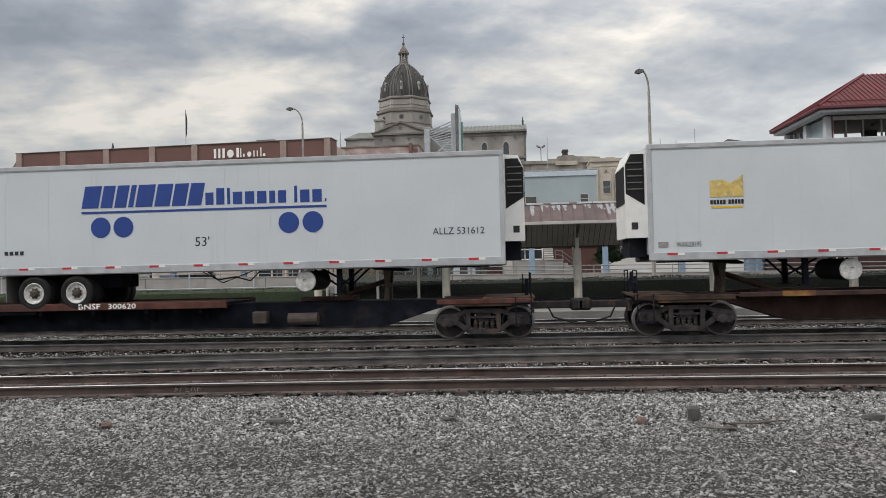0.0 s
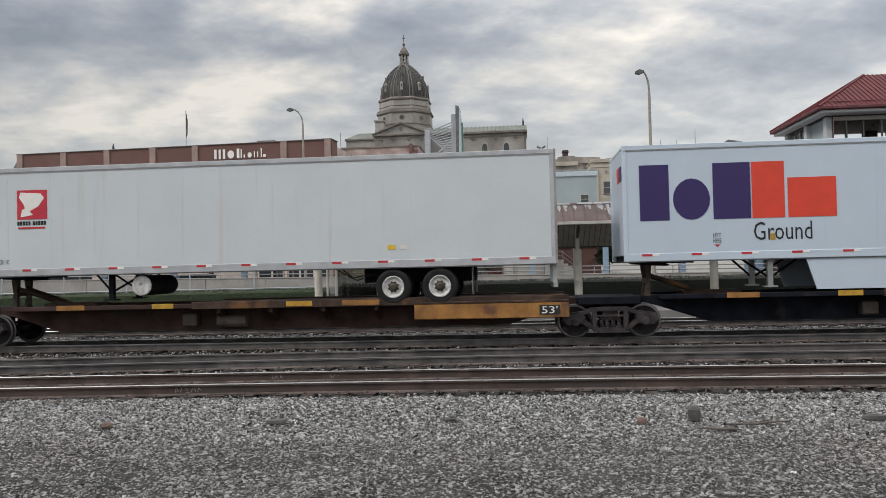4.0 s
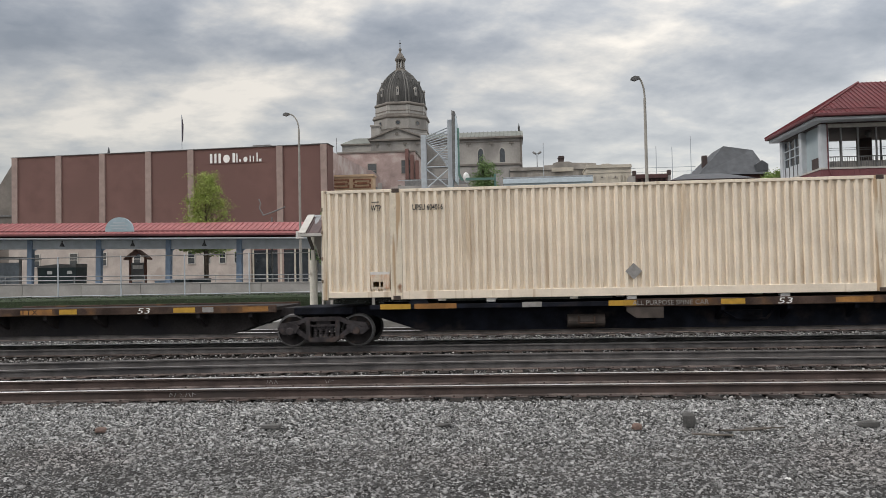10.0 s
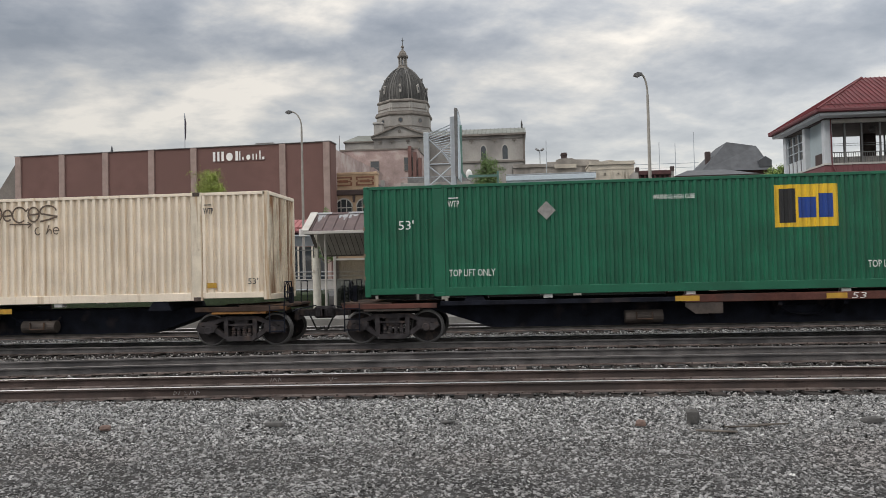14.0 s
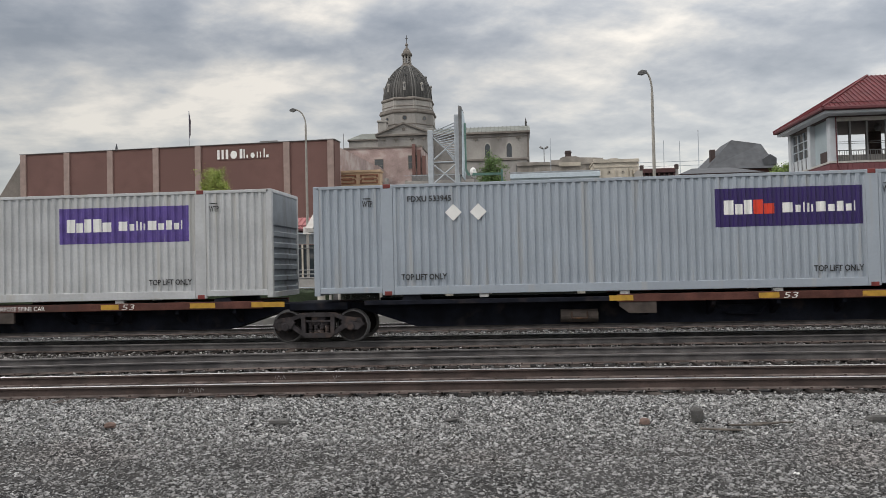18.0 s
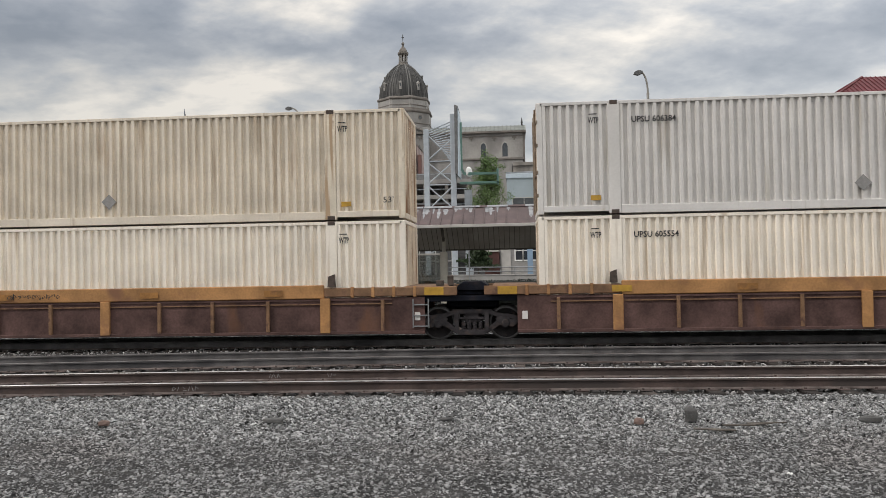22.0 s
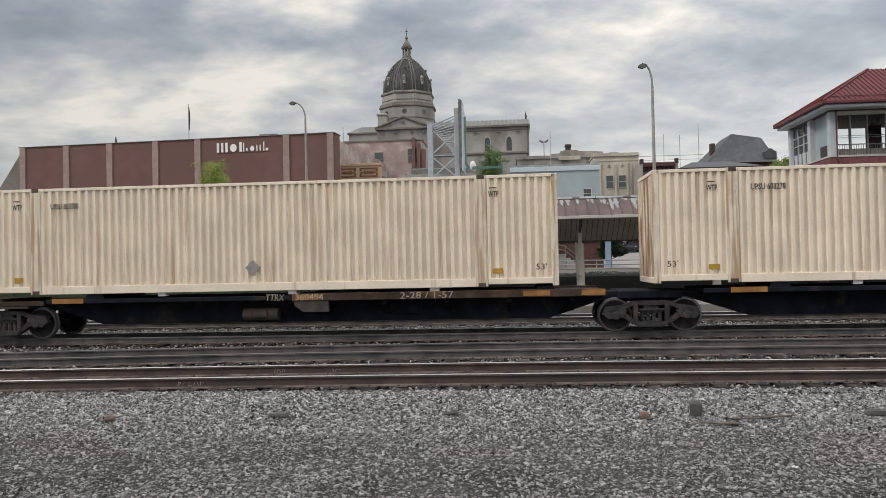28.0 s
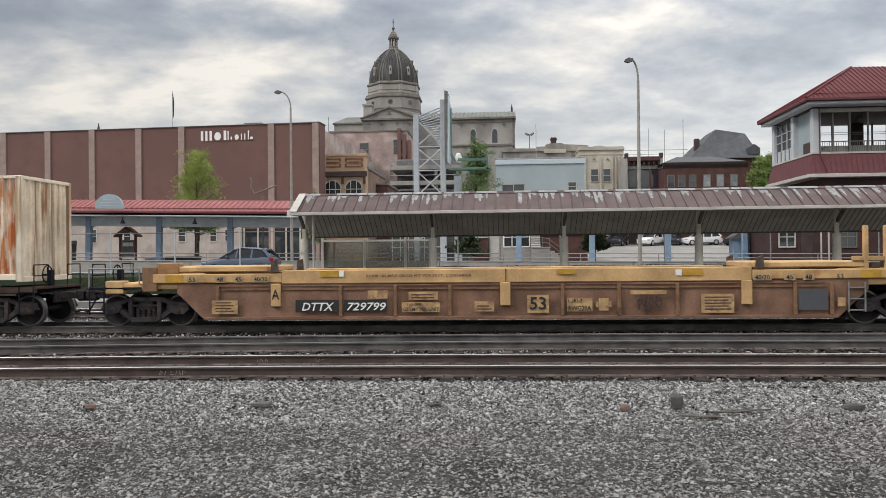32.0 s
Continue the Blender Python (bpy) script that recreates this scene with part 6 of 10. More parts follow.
# ---- the consist, from head to tail of what passes ----
def trailers():
    # white van with blue lettering blocks, cooling unit on its far end
    c = trailer(-223.06, M_VAN, "white refrigerated van trailer with blue emblem and discs", (-4.78, -3.57), "R", reefer=True, legs=3.6, tank=2.75)
    blocks([(1, 1, 0.12), (0.7, 1, 0.12), (0.7, 1, 0.12), (0.3, 1, 0.12), (1, 1, 0.12), (0.9, 1, 0.12), (0.8, 1, 0.12), (0.8, 1, 0.0)], 0.60, M_BLUE, c, -3.38, TY, 3.72, 3.36, lean=0.2)
    blocks([(0.7, 0.75, 0.25), (0.7, 1, 0.25), (0.25, 1, 0.25), (0.8, 0.75, 0.25), (0.8, 0.75, 0.25), (0.8, 0.75, 0.25), (0.5, 0.75, 0.25), (0.7, 0.75, 0.7), (0.25, 1, 0.25), (0.8, 0.75, 0.25), (0.8, 0.75, 0.25), (0.15, 0.2, 0)], 0.44, M_BLUE, c, 0.10, TY, 3.72, 3.3)
    plate("underline", -3.38, 3.4, 3.57, 3.63, TY, M_BLUE, c)
    for x in (-2.84, -2.20, 2.37, 3.02):
        part("blue_disc", Solid().turned([(0.28, -0.004), (0.28, 0.0)], (x, TY, 3.19), 28, "y"), M_BLUE, c, "flat blue disc")
    words("53'", 0.26, M_INK, c, -0.2, TY, 2.62)
    words("ALLZ 531612", 0.18, M_INK, c, 6.2, TY, 2.76, 1.35)
    blocks([(0.6, 0.7, 0.3)] * 4, 0.15, M_INK, c, -5.6, TY, 2.5, 0.6, "marking_bar")
    # white vans with cooling units
    for u, wheels, red in ((-203.25, (3.45, 4.70), False), (-167.82, (3.82, 5.05), True)):
        c = trailer(u, M_VAN, "white refrigerated van trailer with a small %s emblem" % ("red" if red else "yellow"), wheels, "L", reefer=True, tank=-3.1, legs=-4.1)
        x = -6.53
        if red:
            plate("emblem", x, x + 0.86, 3.50, 4.30, TY, M_REDSIGN, c, "red emblem square with a white arrow")
            part("emblem", Solid().prism([(x + 0.10, 3.56), (x + 0.46, 3.62), (x + 0.36, 3.72), (x + 0.62, 3.86), (x + 0.78, 4.08), (x + 0.68, 4.20), (x + 0.40, 4.22), (x + 0.10, 4.24), (x + 0.06, 4.10), (x + 0.20, 3.90), (x + 0.22, 3.80), (x + 0.14, 3.76)], TY - 0.008, TY - 0.004), M_WHITE, c)
        else:
            part("emblem", Solid().prism([(x, 3.52), (x + 0.82, 3.52), (x + 0.82, 4.08), (x + 0.5, 3.86), (x + 0.34, 3.96), (x, 3.94)], TY - 0.004, TY), M_GOLDF, c, "faded yellow arrow-like emblem")
        blocks([(1, 1, 0.3)] * 5 + [(0, 0, 0.8)] + [(1, 1, 0.3)] * 5, 0.11, M_INK, c, x, TY, 3.34, 0.84, "marking_bar")
        plate("marking_bar", x + 0.02, x + 0.8, 3.24, 3.29, TY, M_RED if red else M_GOLD, c)
        words("WARZ8110" if red else "WARZ8195", 0.13, M_INK, c, -7.4, TY, 2.28, 0.62)
        plate("data_plate", -7.85, -7.6, 2.28, 2.42, TY, M_PLAC, c)
        for dx in (0, 0.32):
            plate("tag", 3.7 + dx, 3.9 + dx, 2.42, 2.54, TY, M_GOLD if dx == 0 else M_OFFWHITE, c)
    # bluish white vans with large violet and orange blocks
    for u, wheels, lift in ((-185.5, (4.37, 5.63), 5.0), (-149.95, (3.86, 5.12), 4.6)):
        c = trailer(u, M_VANB, "bluish white van trailer with large violet and orange emblem blocks", wheels, "L", skirt=(-3.6, 2.7, 1.16), legs=-4.35)
        blocks([(0.8, 1, 0.1), (1.0, -0.74, 0.08), (1.0, 1, 0.0)], 1.42, M_PURPLE, c, -7.65, TY, 2.98, 2.75, label="large violet blocks")
        blocks([(0.85, 1, 0.08), (1.25, 0.7, 0.0)], 1.42, M_ORED, c, -4.87, TY, 2.98, 2.05, label="large orange-red blocks")
        for a, b, m in ((-1.0, -0.45, M_PURPLE), (-0.40, -0.05, M_ORED)):
            part("nose_emblem", Solid().box(-8.056, -8.05, a, b, 4.05, 4.45), m, c)
        for j in range(7):
            part("nose_bar", Solid().box(-8.056, -8.05, -1.12, -1.04, 2.7 + j * 0.18, 2.82 + j * 0.18), M_INK, c)
        for a, b, m in ((-1.0, -0.3, M_PURPLE), (-0.22, 0.3, M_ORED)):
            part("door_emblem", Solid().box(8.091, 8.098, a, b, 3.75, 4.25), m, c)
        words("Ground", 0.46, M_INK, c, -4.85, TY, 2.42, 1.42)
        for x in (-5.85, lift):
            lift_mark(c, x)
        plate("tag", -4.45, -4.33, 2.42, 2.58, TY, M_YELLOW, c)
        if u > -160:
            blocks([(0.6, 0.75, 0.25), (0.6, 0.75, 0.25), (0.6, 1, 0.25), (0.6, 0.75, 0.25), (0.6, 0.75, 0.3), (0.15, 0.2, 0.25), (0.6, 0.75, 0.25), (0.6, 0.75, 0.25), (1, 0.75, 0)], 0.26, M_TRIM, c, 6.0, TY, 3.55, 1.35, "marking_bar")
            blocks([(0.3, 1, 0.25)] + [(0.6, 1, 0.25)] * 10, 0.18, M_PLAC, c, 6.05, TY, 3.22, 1.3, "marking_bar")
    # dull grey van with a teal band
    c = trailer(-131.15, M_VANG, "dull grey van trailer with dark teal band and yellow blocks", (-4.86, -3.60), "R", skirt=(-2.4, 4.4, 1.2), legs=4.55)
    band = part("teal_band", Solid().prism([(3.45, 3.98), (8.04, 3.98), (8.04, 4.58), (3.65, 4.58)], TY - 0.004, TY), M_TEAL, c, "dark teal band")
    blocks([(1, 1, 0.1), (1, 1, 0.1), (0.9, 1, 0.0)], 0.45, M_GOLD, band, 3.8, TY - 0.008, 4.04, 1.15, lean=0.25)
    words("ABFZ 660158", 0.19, M_GOLD, c, 6.35, TY, 2.60, 1.28, bold=0.03)
    words("53", 0.2, M_INK, c, 7.69, TY - 0.008, 2.58, 0.24)
    for x, m in ((-0.78, M_OFFWHITE), (-0.2, M_OFFWHITE), (0.42, M_PLAC)):
        diamond(0.21, m, c, x, TY, 2.78, label="diamond placard holder")
    lift_mark(c, -5.1, 2.42, True)
    lift_mark(c, 5.65, 2.42, True)
    for x in (-3.9, 5.65):
        plate("patch", x, x + 0.22, 2.75, 2.95, TY, M_OFFWHITE, c)
    part("roof_lip", Solid().box(-3.4, 3.1, -1.31, -1.24, TZ1 - 0.01, TZ1 + 0.06), M_TRIM, c)


def flat_cars():
    Y, O, D = M_YELLOW, M_ORANGE, M_PLAC
    spine_unit(-232.9, -215.6, (1, 1), (0, 1), "trailer", hitch=6.0, strip=M_REDDECK, tray=None, sill=M_STEELDARK, tray_at=(-7.2, 1.8), label="dark spine car unit with reddish deck edge")
    num = MOVERS[-1][0]
    words("BNSF", 0.15, M_WHITE, num, -2.32, -1.278, 0.98, 0.62, bold=0.02)
    words("300620", 0.15, M_WHITE, num, -1.48, -1.278, 0.98, 0.78, bold=0.02)
    edge = [(-210.4, -193.75), (-193.75, -176.15), (-176.15, -158.4), (-158.4, -140.6)]
    for i, (a, b) in enumerate(edge):
        h = (b - a) / 2
        t = [("53'", 0.19, M_WHITE, h - 1.75, 0.68, 0.4)]
        if i == 0:
            t += [("TTAX", 0.2, M_WHITE, -1.9, 0.965, 0.62, 0.25), ("556683", 0.2, M_WHITE, -0.95, 0.965, 0.98)]
        c = spine_unit(a, b, (1, 1 if i == 3 else 0), (1 if i == 0 else 0, 0), "trailer", texts=t, tray_at=(-2.2, h - 1.05), hitch=-h + 1.1, sill=M_SILLRED if i in (0, 2) else M_STEELDARK,
                       plates=((-6.0, -5.2, O), (-3.3, -2.7, Y), (0.4, 1.1, Y), (1.9, 2.9, O)), label="dark spine car unit with long orange wheel trays under a trailer")
        if i == 1:
            scrawl(c, h - 4.6, -1.34, 0.77, 2.2, M_INK, 21, 0.13)
    c = spine_unit(-140.6, -124.0, (0, 1), (0, 1), "trailer", tray_at=(-7.2, 2.0), hitch=7.2, texts=[("53", 0.19, M_WHITE, -3.85, 0.68, 0.36), ("TTAX", 0.2, M_WHITE, -1.9, 0.965, 0.62, 0.25), ("556", 0.2, M_WHITE, -1.0, 0.965, 0.5)],
                   plates=((2.3, 2.9, O), (6.9, 7.9, Y)), label="dark spine car unit with orange wheel tray under a grey trailer")
    # units that carry cream containers, two of them empty
    plain = ((-7.1, -6.3, Y), (-6.2, -5.1, O), (-3.4, -2.9, D), (-1.2, -0.5, Y), (1.6, 2.2, Y), (4.4, 5.3, O), (6.2, 6.8, Y))
    spine_unit(-119.08, -102.5, (1, 1), (1, 0), texts=[("TTAX", 0.19, M_PLAC, 1.0, 0.965, 0.62, 0.25), ("553625", 0.19, M_PLAC, 1.85, 0.965, 0.95)], tray_at=(0.0, 6.9), plates=plain[:3] + plain[5:], label="sooty spine car unit under a cream container")
    c = spine_unit(-102.5, -85.26, (0, 1), (0, 0), "empty", texts=[("TTX", 0.15, M_DECK, 0.3, 0.98, 0.5), ("53", 0.15, M_WHITE, 3.6, 0.975, 0.36, 0.15)], tray_at=(-1.2, 7.4), hitch=-7.1, sill=M_SILLGREY, plates=((-6.2, -5.7, Y), (-4.1, -3.6, Y), (-1.6, -1.1, O), (0.3, 1.2, O), (1.4, 1.9, Y), (4.6, 5.2, Y), (5.4, 5.7, D), (6.5, 7.2, O)), label="empty sooty spine car unit with folded hitch and scrawled paint")
    scrawl(c, -3.9, -0.65, 0.66, 1.6, M_TANPATCH, 11, 0.2)
    spine_unit(-85.26, -67.9, (0, 1), (0, 0), texts=[("ALL PURPOSE SPINE CAR", 0.12, M_PLAC, -0.6, 0.99, 1.9), ("53", 0.15, M_WHITE, 3.0, 0.975, 0.36, 0.15)], tray_at=(-0.8, 7.4), plates=plain)
    c = spine_unit(-67.9, -50.6, (0, 1), (0, 0), "empty", texts=[("TTX", 0.15, M_DECK, 0.3, 0.98, 0.5), ("53", 0.15, M_WHITE, 3.2, 0.975, 0.36, 0.15)], tray_at=(-1.2, 7.4), hitch=-6.6, sill=M_SILLBROWN, plates=((-7.7, -7.3, O), (-6.9, -6.2, Y), (-4.7, -4.1, Y), (-0.9, 0.1, O), (0.3, 1.0, Y), (4.3, 5.1, Y), (5.2, 5.4, D), (6.6, 7.3, Y)), label="empty sooty spine car unit with raised hitch and white scrawl")
    scrawl(c, -3.75, -0.65, 0.60, 0.75, M_WHITE, 5, 0.3)
    scrawl(c, -2.85, -0.65, 0.64, 0.8, M_WHITE, 12, 0.13)
    words("2017", 0.21, M_WHITE, c, -1.83, -0.665, 0.52, 0.62, lean=0.25)
    spine_unit(-50.6, -34.1, (0, 1), (0, 1), tray_at=(-6.0, 1.55), plates=((-7.2, -6.3, Y), (-5.9, -5.5, O), (-4.0, -3.6, Y), (1.05, 1.5, O), (1.56, 1.9, Y)), label="sooty spine car end unit with yellow plates by the coupler")
    # units under the green and grey containers
    e = [-29.98, -13.4, 4.0, 21.3, 38.6, 55.04]
    for i, (a, b) in enumerate(zip(e, e[1:])):
        t = [("53", 0.15, M_OFFWHITE, 3.3 if i < 4 else -3.5, 0.975, 0.36, 0.15)]
        if i == 2:
            t.append(("ALL PURPOSE SPINE CAR", 0.12, M_WHITE, -0.7, 0.99, 1.8))
        spine_unit(a, b, (1 if i == 0 else 0, 1), (1 if i == 0 else 0, 1 if i == 4 else 0), texts=t, tray_at=(-0.8, 7.2) if i < 4 else (-7.0, 1.6), strip=M_REDDECK, plates=((-1.0, -0.4, Y), (2.7, 3.2, Y), (5.2, 5.9, Y), (6.9, 7.8, Y)) if i < 4 else ((-7.4, -6.6, Y), (-4.4, -3.9, Y), (-1.2, -0.9, Y)), label="dark spine car unit with rusty red deck edge")
    # last spine car
    e = [145.73, 163.27, 181.77, 199.25]
    tx = ([("TTRX", 0.17, M_DULLMARK, -1.3, 0.97, 0.5, 0.2), ("360494", 0.17, M_DULLMARK, -0.5, 0.97, 0.75), ("2-28 / 1-57", 0.17, M_DULLMARK, 2.3, 0.97, 1.4)], [("TWIN   ALL PURPOSE SPINE CAR", 0.13, M_DULLMARK, 1.0, 0.99, 2.9)], [("2-28 / 1-57", 0.18, M_DULLMARK, -3.9, 0.97, 1.4), ("TTRX", 0.18, M_DULLMARK, -0.8, 0.97, 0.6, 0.2), ("360494", 0.18, M_DULLMARK, 0.1, 0.97, 0.95)])
    for i, (a, b) in enumerate(zip(e, e[1:])):
        spine_unit(a, b, (1 if i == 0 else 0, 1), (1 if i == 0 else 0, 1 if i == 2 else 0), texts=tx[i], tray_at=(-0.6, 7.6) if i < 2 else (-8.0, 0.6), strip=M_DECK, plates=((-7.3, -6.4, O), (-0.5, 0.2, O), (5.5, 6.2, O), (7.0, 7.6, O)) if i < 2 else ((-7.9, -7.1, O), (-4.7, -4.05, Y)), label="dark spine car unit with white lettering on its rusty edge")
    # well cars
    for i, (a, b) in enumerate(((59.15, 78.85), (78.85, 98.45), (98.45, 117.9))):
        c = well_unit(a, b, (1 if i == 0 else 0, 1), (1 if i == 0 else 0, 1 if i == 2 else 0), M_WELLOLD, M_WELLTOPB, "sooty brown well car unit with worn orange top chord", square=True, texts=([("53", 0.28, M_BROWNTRIM, 1.1, 0.5, 0.45)] if i == 2 else []) + ([("728186", 0.24, M_PLAC, -4.4, 0.48, 1.0, 0.2)] if i != 1 else []),
                      plates=((-6.2, -5.7, 1.22, 1.38, M_YELLOW), (-3.1, -2.6, 1.22, 1.38, M_ORANGE), (1.0, 1.5, 1.22, 1.38, M_ORANGE), (4.4, 4.9, 1.22, 1.38, M_ORANGE)))
        if i == 0:
            scrawl(c, -2.7, -1.475, 1.30, 1.5, M_INK, 8, 0.1)
        if i == 2:
            scrawl(c, 6.3, -1.40, 0.80, 0.9, M_WHITE, 9, 0.1)
    well_unit(122.04, 141.2, (1, 1), (1, 1), M_WELLFRESH, M_CHORDR, "orange brown well car with a low side sill", low=True, ribs=[(x, False) for x in (-7.2, -5.96, -4.13, -2.28, -1.07, 0.16, 1.39, 2.59, 4.3, 6.0, 7.2)], texts=[("53", 0.26, M_STEELDARK, -0.8, 0.5, 0.34), ("DTTX", 0.21, M_DULLMARK, -4.92, 0.45, 0.66, 0.25), ("467440", 0.21, M_DULLMARK, -3.94, 0.45, 0.97, 0.2)],
              plates=((-4.97, -2.93, 0.41, 0.69, M_BROWNTRIM), (-7.3, -6.98, 0.48, 0.62, M_BROWNTRIM), (-7.66, -7.5, 0.66, 0.80, M_TANPATCH)) + tuple((x, x + 0.46, 1.03, 1.16, M_YELLOW) for x in (-4.36, -2.4, -0.71, 0.69, 2.5, 4.4)))
    c = well_unit(203.55, 223.3, (1, 1), (1, 0), M_WELLFRESH, M_WELLTOP, "empty orange brown well car with black number panels", empty=True, ribs=[(-7.75, False), (-6.18, True), (-4.46, False), (-3.02, False), (-1.6, False), (-0.17, True), (1.29, False), (2.72, False), (4.18, False), (5.89, True), (7.08, False), (7.96, False)], foot=0.55,
              texts=[("DTTX", 0.21, M_WHITE, -5.48, 0.44, 0.86, 0.25), ("729799", 0.21, M_WHITE, -4.29, 0.44, 1.03, 0.25), ("A", 0.26, M_INK, -6.28, 0.74, 0.2), ("53", 0.33, M_INK, 0.45, 0.44, 0.42), ("52,800 LBS MAX GROSS WT FOR 20 FT. CONTAINER", 0.085, M_BRICK, -3.78, 1.29, 2.75), ("40/20", 0.12, M_INK, -6.76, 1.215, 0.36), ("45", 0.12, M_INK, -7.27, 1.215, 0.17), ("48", 0.12, M_INK, -7.76, 1.215, 0.17), ("53", 0.12, M_INK, -8.52, 1.215, 0.17), ("40/20", 0.12, M_INK, 6.09, 1.17, 0.36), ("45", 0.12, M_INK, 6.85, 1.17, 0.17), ("48", 0.12, M_INK, 7.31, 1.17, 0.17), ("53", 0.12, M_INK, 8.08, 1.17, 0.16),
                     ("RWG23A", 0.13, M_INK, 1.43, 0.41, 0.58), ("L 281-2", 0.1, M_INK, 1.43, 0.62, 0.35), ("LD LMT PER UNIT", 0.09, M_INK, -2.82, 0.42, 0.94), ("115,000", 0.08, M_INK, -2.7, 0.55, 0.36)],
              plates=((-5.65, -4.51, 0.40, 0.72, M_INK), (-4.37, -3.24, 0.40, 0.72, M_INK), (0.39, 0.94, 0.36, 0.82, M_TANPATCH), (-7.9, -7.2, 0.36, 0.72, M_TANPATCH), (4.76, 5.57, 0.34, 0.82, M_TANPATCH), (1.4, 2.04, 0.39, 0.74, M_TANPATCH), (-2.67, -1.91, 0.71, 0.92, M_TANPATCH), (-2.85, -1.86, 0.39, 0.65, M_TANPATCH), (-3.74, -3.22, 0.74, 0.96, M_TANPATCH), (-0.97, -0.46, 0.40, 0.66, M_TANPATCH), (2.2, 2.45, 0.41, 0.73, M_TANPATCH), (2.13, 2.19, 0.5, 0.64, M_TANPATCH), (2.46, 2.52, 0.5, 0.64, M_TANPATCH), (3.0, 3.9, 0.82, 0.92, M_TANPATCH), (8.09, 8.28, 0.49, 0.71, M_TANPATCH), (7.14, 7.86, 0.4, 0.93, M_SLATE), (-5.0, -4.5, 1.32, 1.48, M_YELLOW), (-4.49, -4.37, 1.32, 1.48, M_WHITE), (1.15, 1.6, 1.34, 1.47, M_YELLOW), (4.13, 4.29, 1.29, 1.44, M_WHITE), (4.3, 4.8, 1.29, 1.46, M_YELLOW)))
    scrawl(c, 3.15, -1.43, 0.60, 0.65, M_BROWNTRIM, 14, 0.3)
    part("chord_joint", Solid().box(-0.165, -0.15, -1.42, -1.36, 1.15, 1.5), M_BROWNTRIM, c)
    for x0, x1 in ((-9.3, -6.4), (6.1, 8.9)):
        part("raised_deck", Solid().box(x0, x1, -1.3, 1.3, 1.46, 1.62, 0.03), M_WELLTOP, c)
    for x in (8.83, 9.33):
        part("guide_post", Solid().box(x - 0.05, x + 0.05, -1.36, -1.22, 1.4, 2.5, 0.01), M_WELLTOP, c)
    part("post_bar", Solid().box(8.5, 9.6, -1.34, -1.26, 1.62, 1.74, 0.01), M_WELLTOP, c)
    for x in (-8.56, -7.80, -7.31, -6.80, 6.06, 6.82, 7.28):
        plate("pale_tag", x - 0.02, x + (0.44 if x in (6.06, -6.80) else 0.26), 1.15 if x > 0 else 1.19, 1.32 if x > 0 else 1.37, -1.4, M_PALETAG, c)
    for x0, x1, z0, n in ((-7.8, -7.3, 0.42, 4), (4.84, 5.5, 0.42, 5), (-2.6, -2.0, 0.75, 2), (-0.9, -0.52, 0.45, 2)):
        for i in range(n):
            plate("stencil_line", x0, x1 - 0.07 * (i % 2), z0 + i * 0.075, z0 + i * 0.075 + 0.03, -1.431, M_WELLOLD, c)
    # the next unit shows only its nearest end
    nx = rolling("well_car", "end of the following orange well car unit with upright posts", "rail car", 225.6, "units of the well cars")
    part("end_deck", Solid().box(-1.9, 4.0, -1.3, 1.3, 1.0, 1.3, 0.02), M_WELLTOP, nx)
    part("side_panel", Solid().box(-0.2, 4.0, -1.38, -1.3, 0.3, 1.5, 0.02), M_WELLFRESH, nx)
    for x in (-1.3, -0.1):
        part("guide_post", Solid().box(x - 0.05, x + 0.05, -1.25, -1.1, 1.3, 1.8, 0.01), M_WELLTOP, nx)
    part("end_rail", Solid().box(-1.3, 2.0, -1.22, -1.15, 1.7, 1.78), M_WELLTOP, nx)


def scrawl(c, x, y, z, length, material, seed, size=0.16):
    """A row of spray-paint strokes that read as no letters."""
    r = random.Random(seed)
    s = Solid()
    n = max(3, int(length / (size * 1.35)))
    w = length / n
    for j in range(n):
        h = size * r.uniform(1.0, 1.7)
        k = [(x + w * (j + r.uniform(-0.05, 1.0)), y - 0.004, z + h * r.uniform(-0.6, 0.6)) for i in range(r.randint(4, 6))]
        k += [(x + w * (j + 0.5) + 0.38 * w * math.cos(q), y - 0.004, z + 0.4 * h * math.sin(q)) for q in [i * 0.8 for i in range(r.randint(3, 7))]]
        s.path(k, max(0.006, size * 0.07), 4)
    return part("scrawl", s, material, c, "spray-paint scrawl")


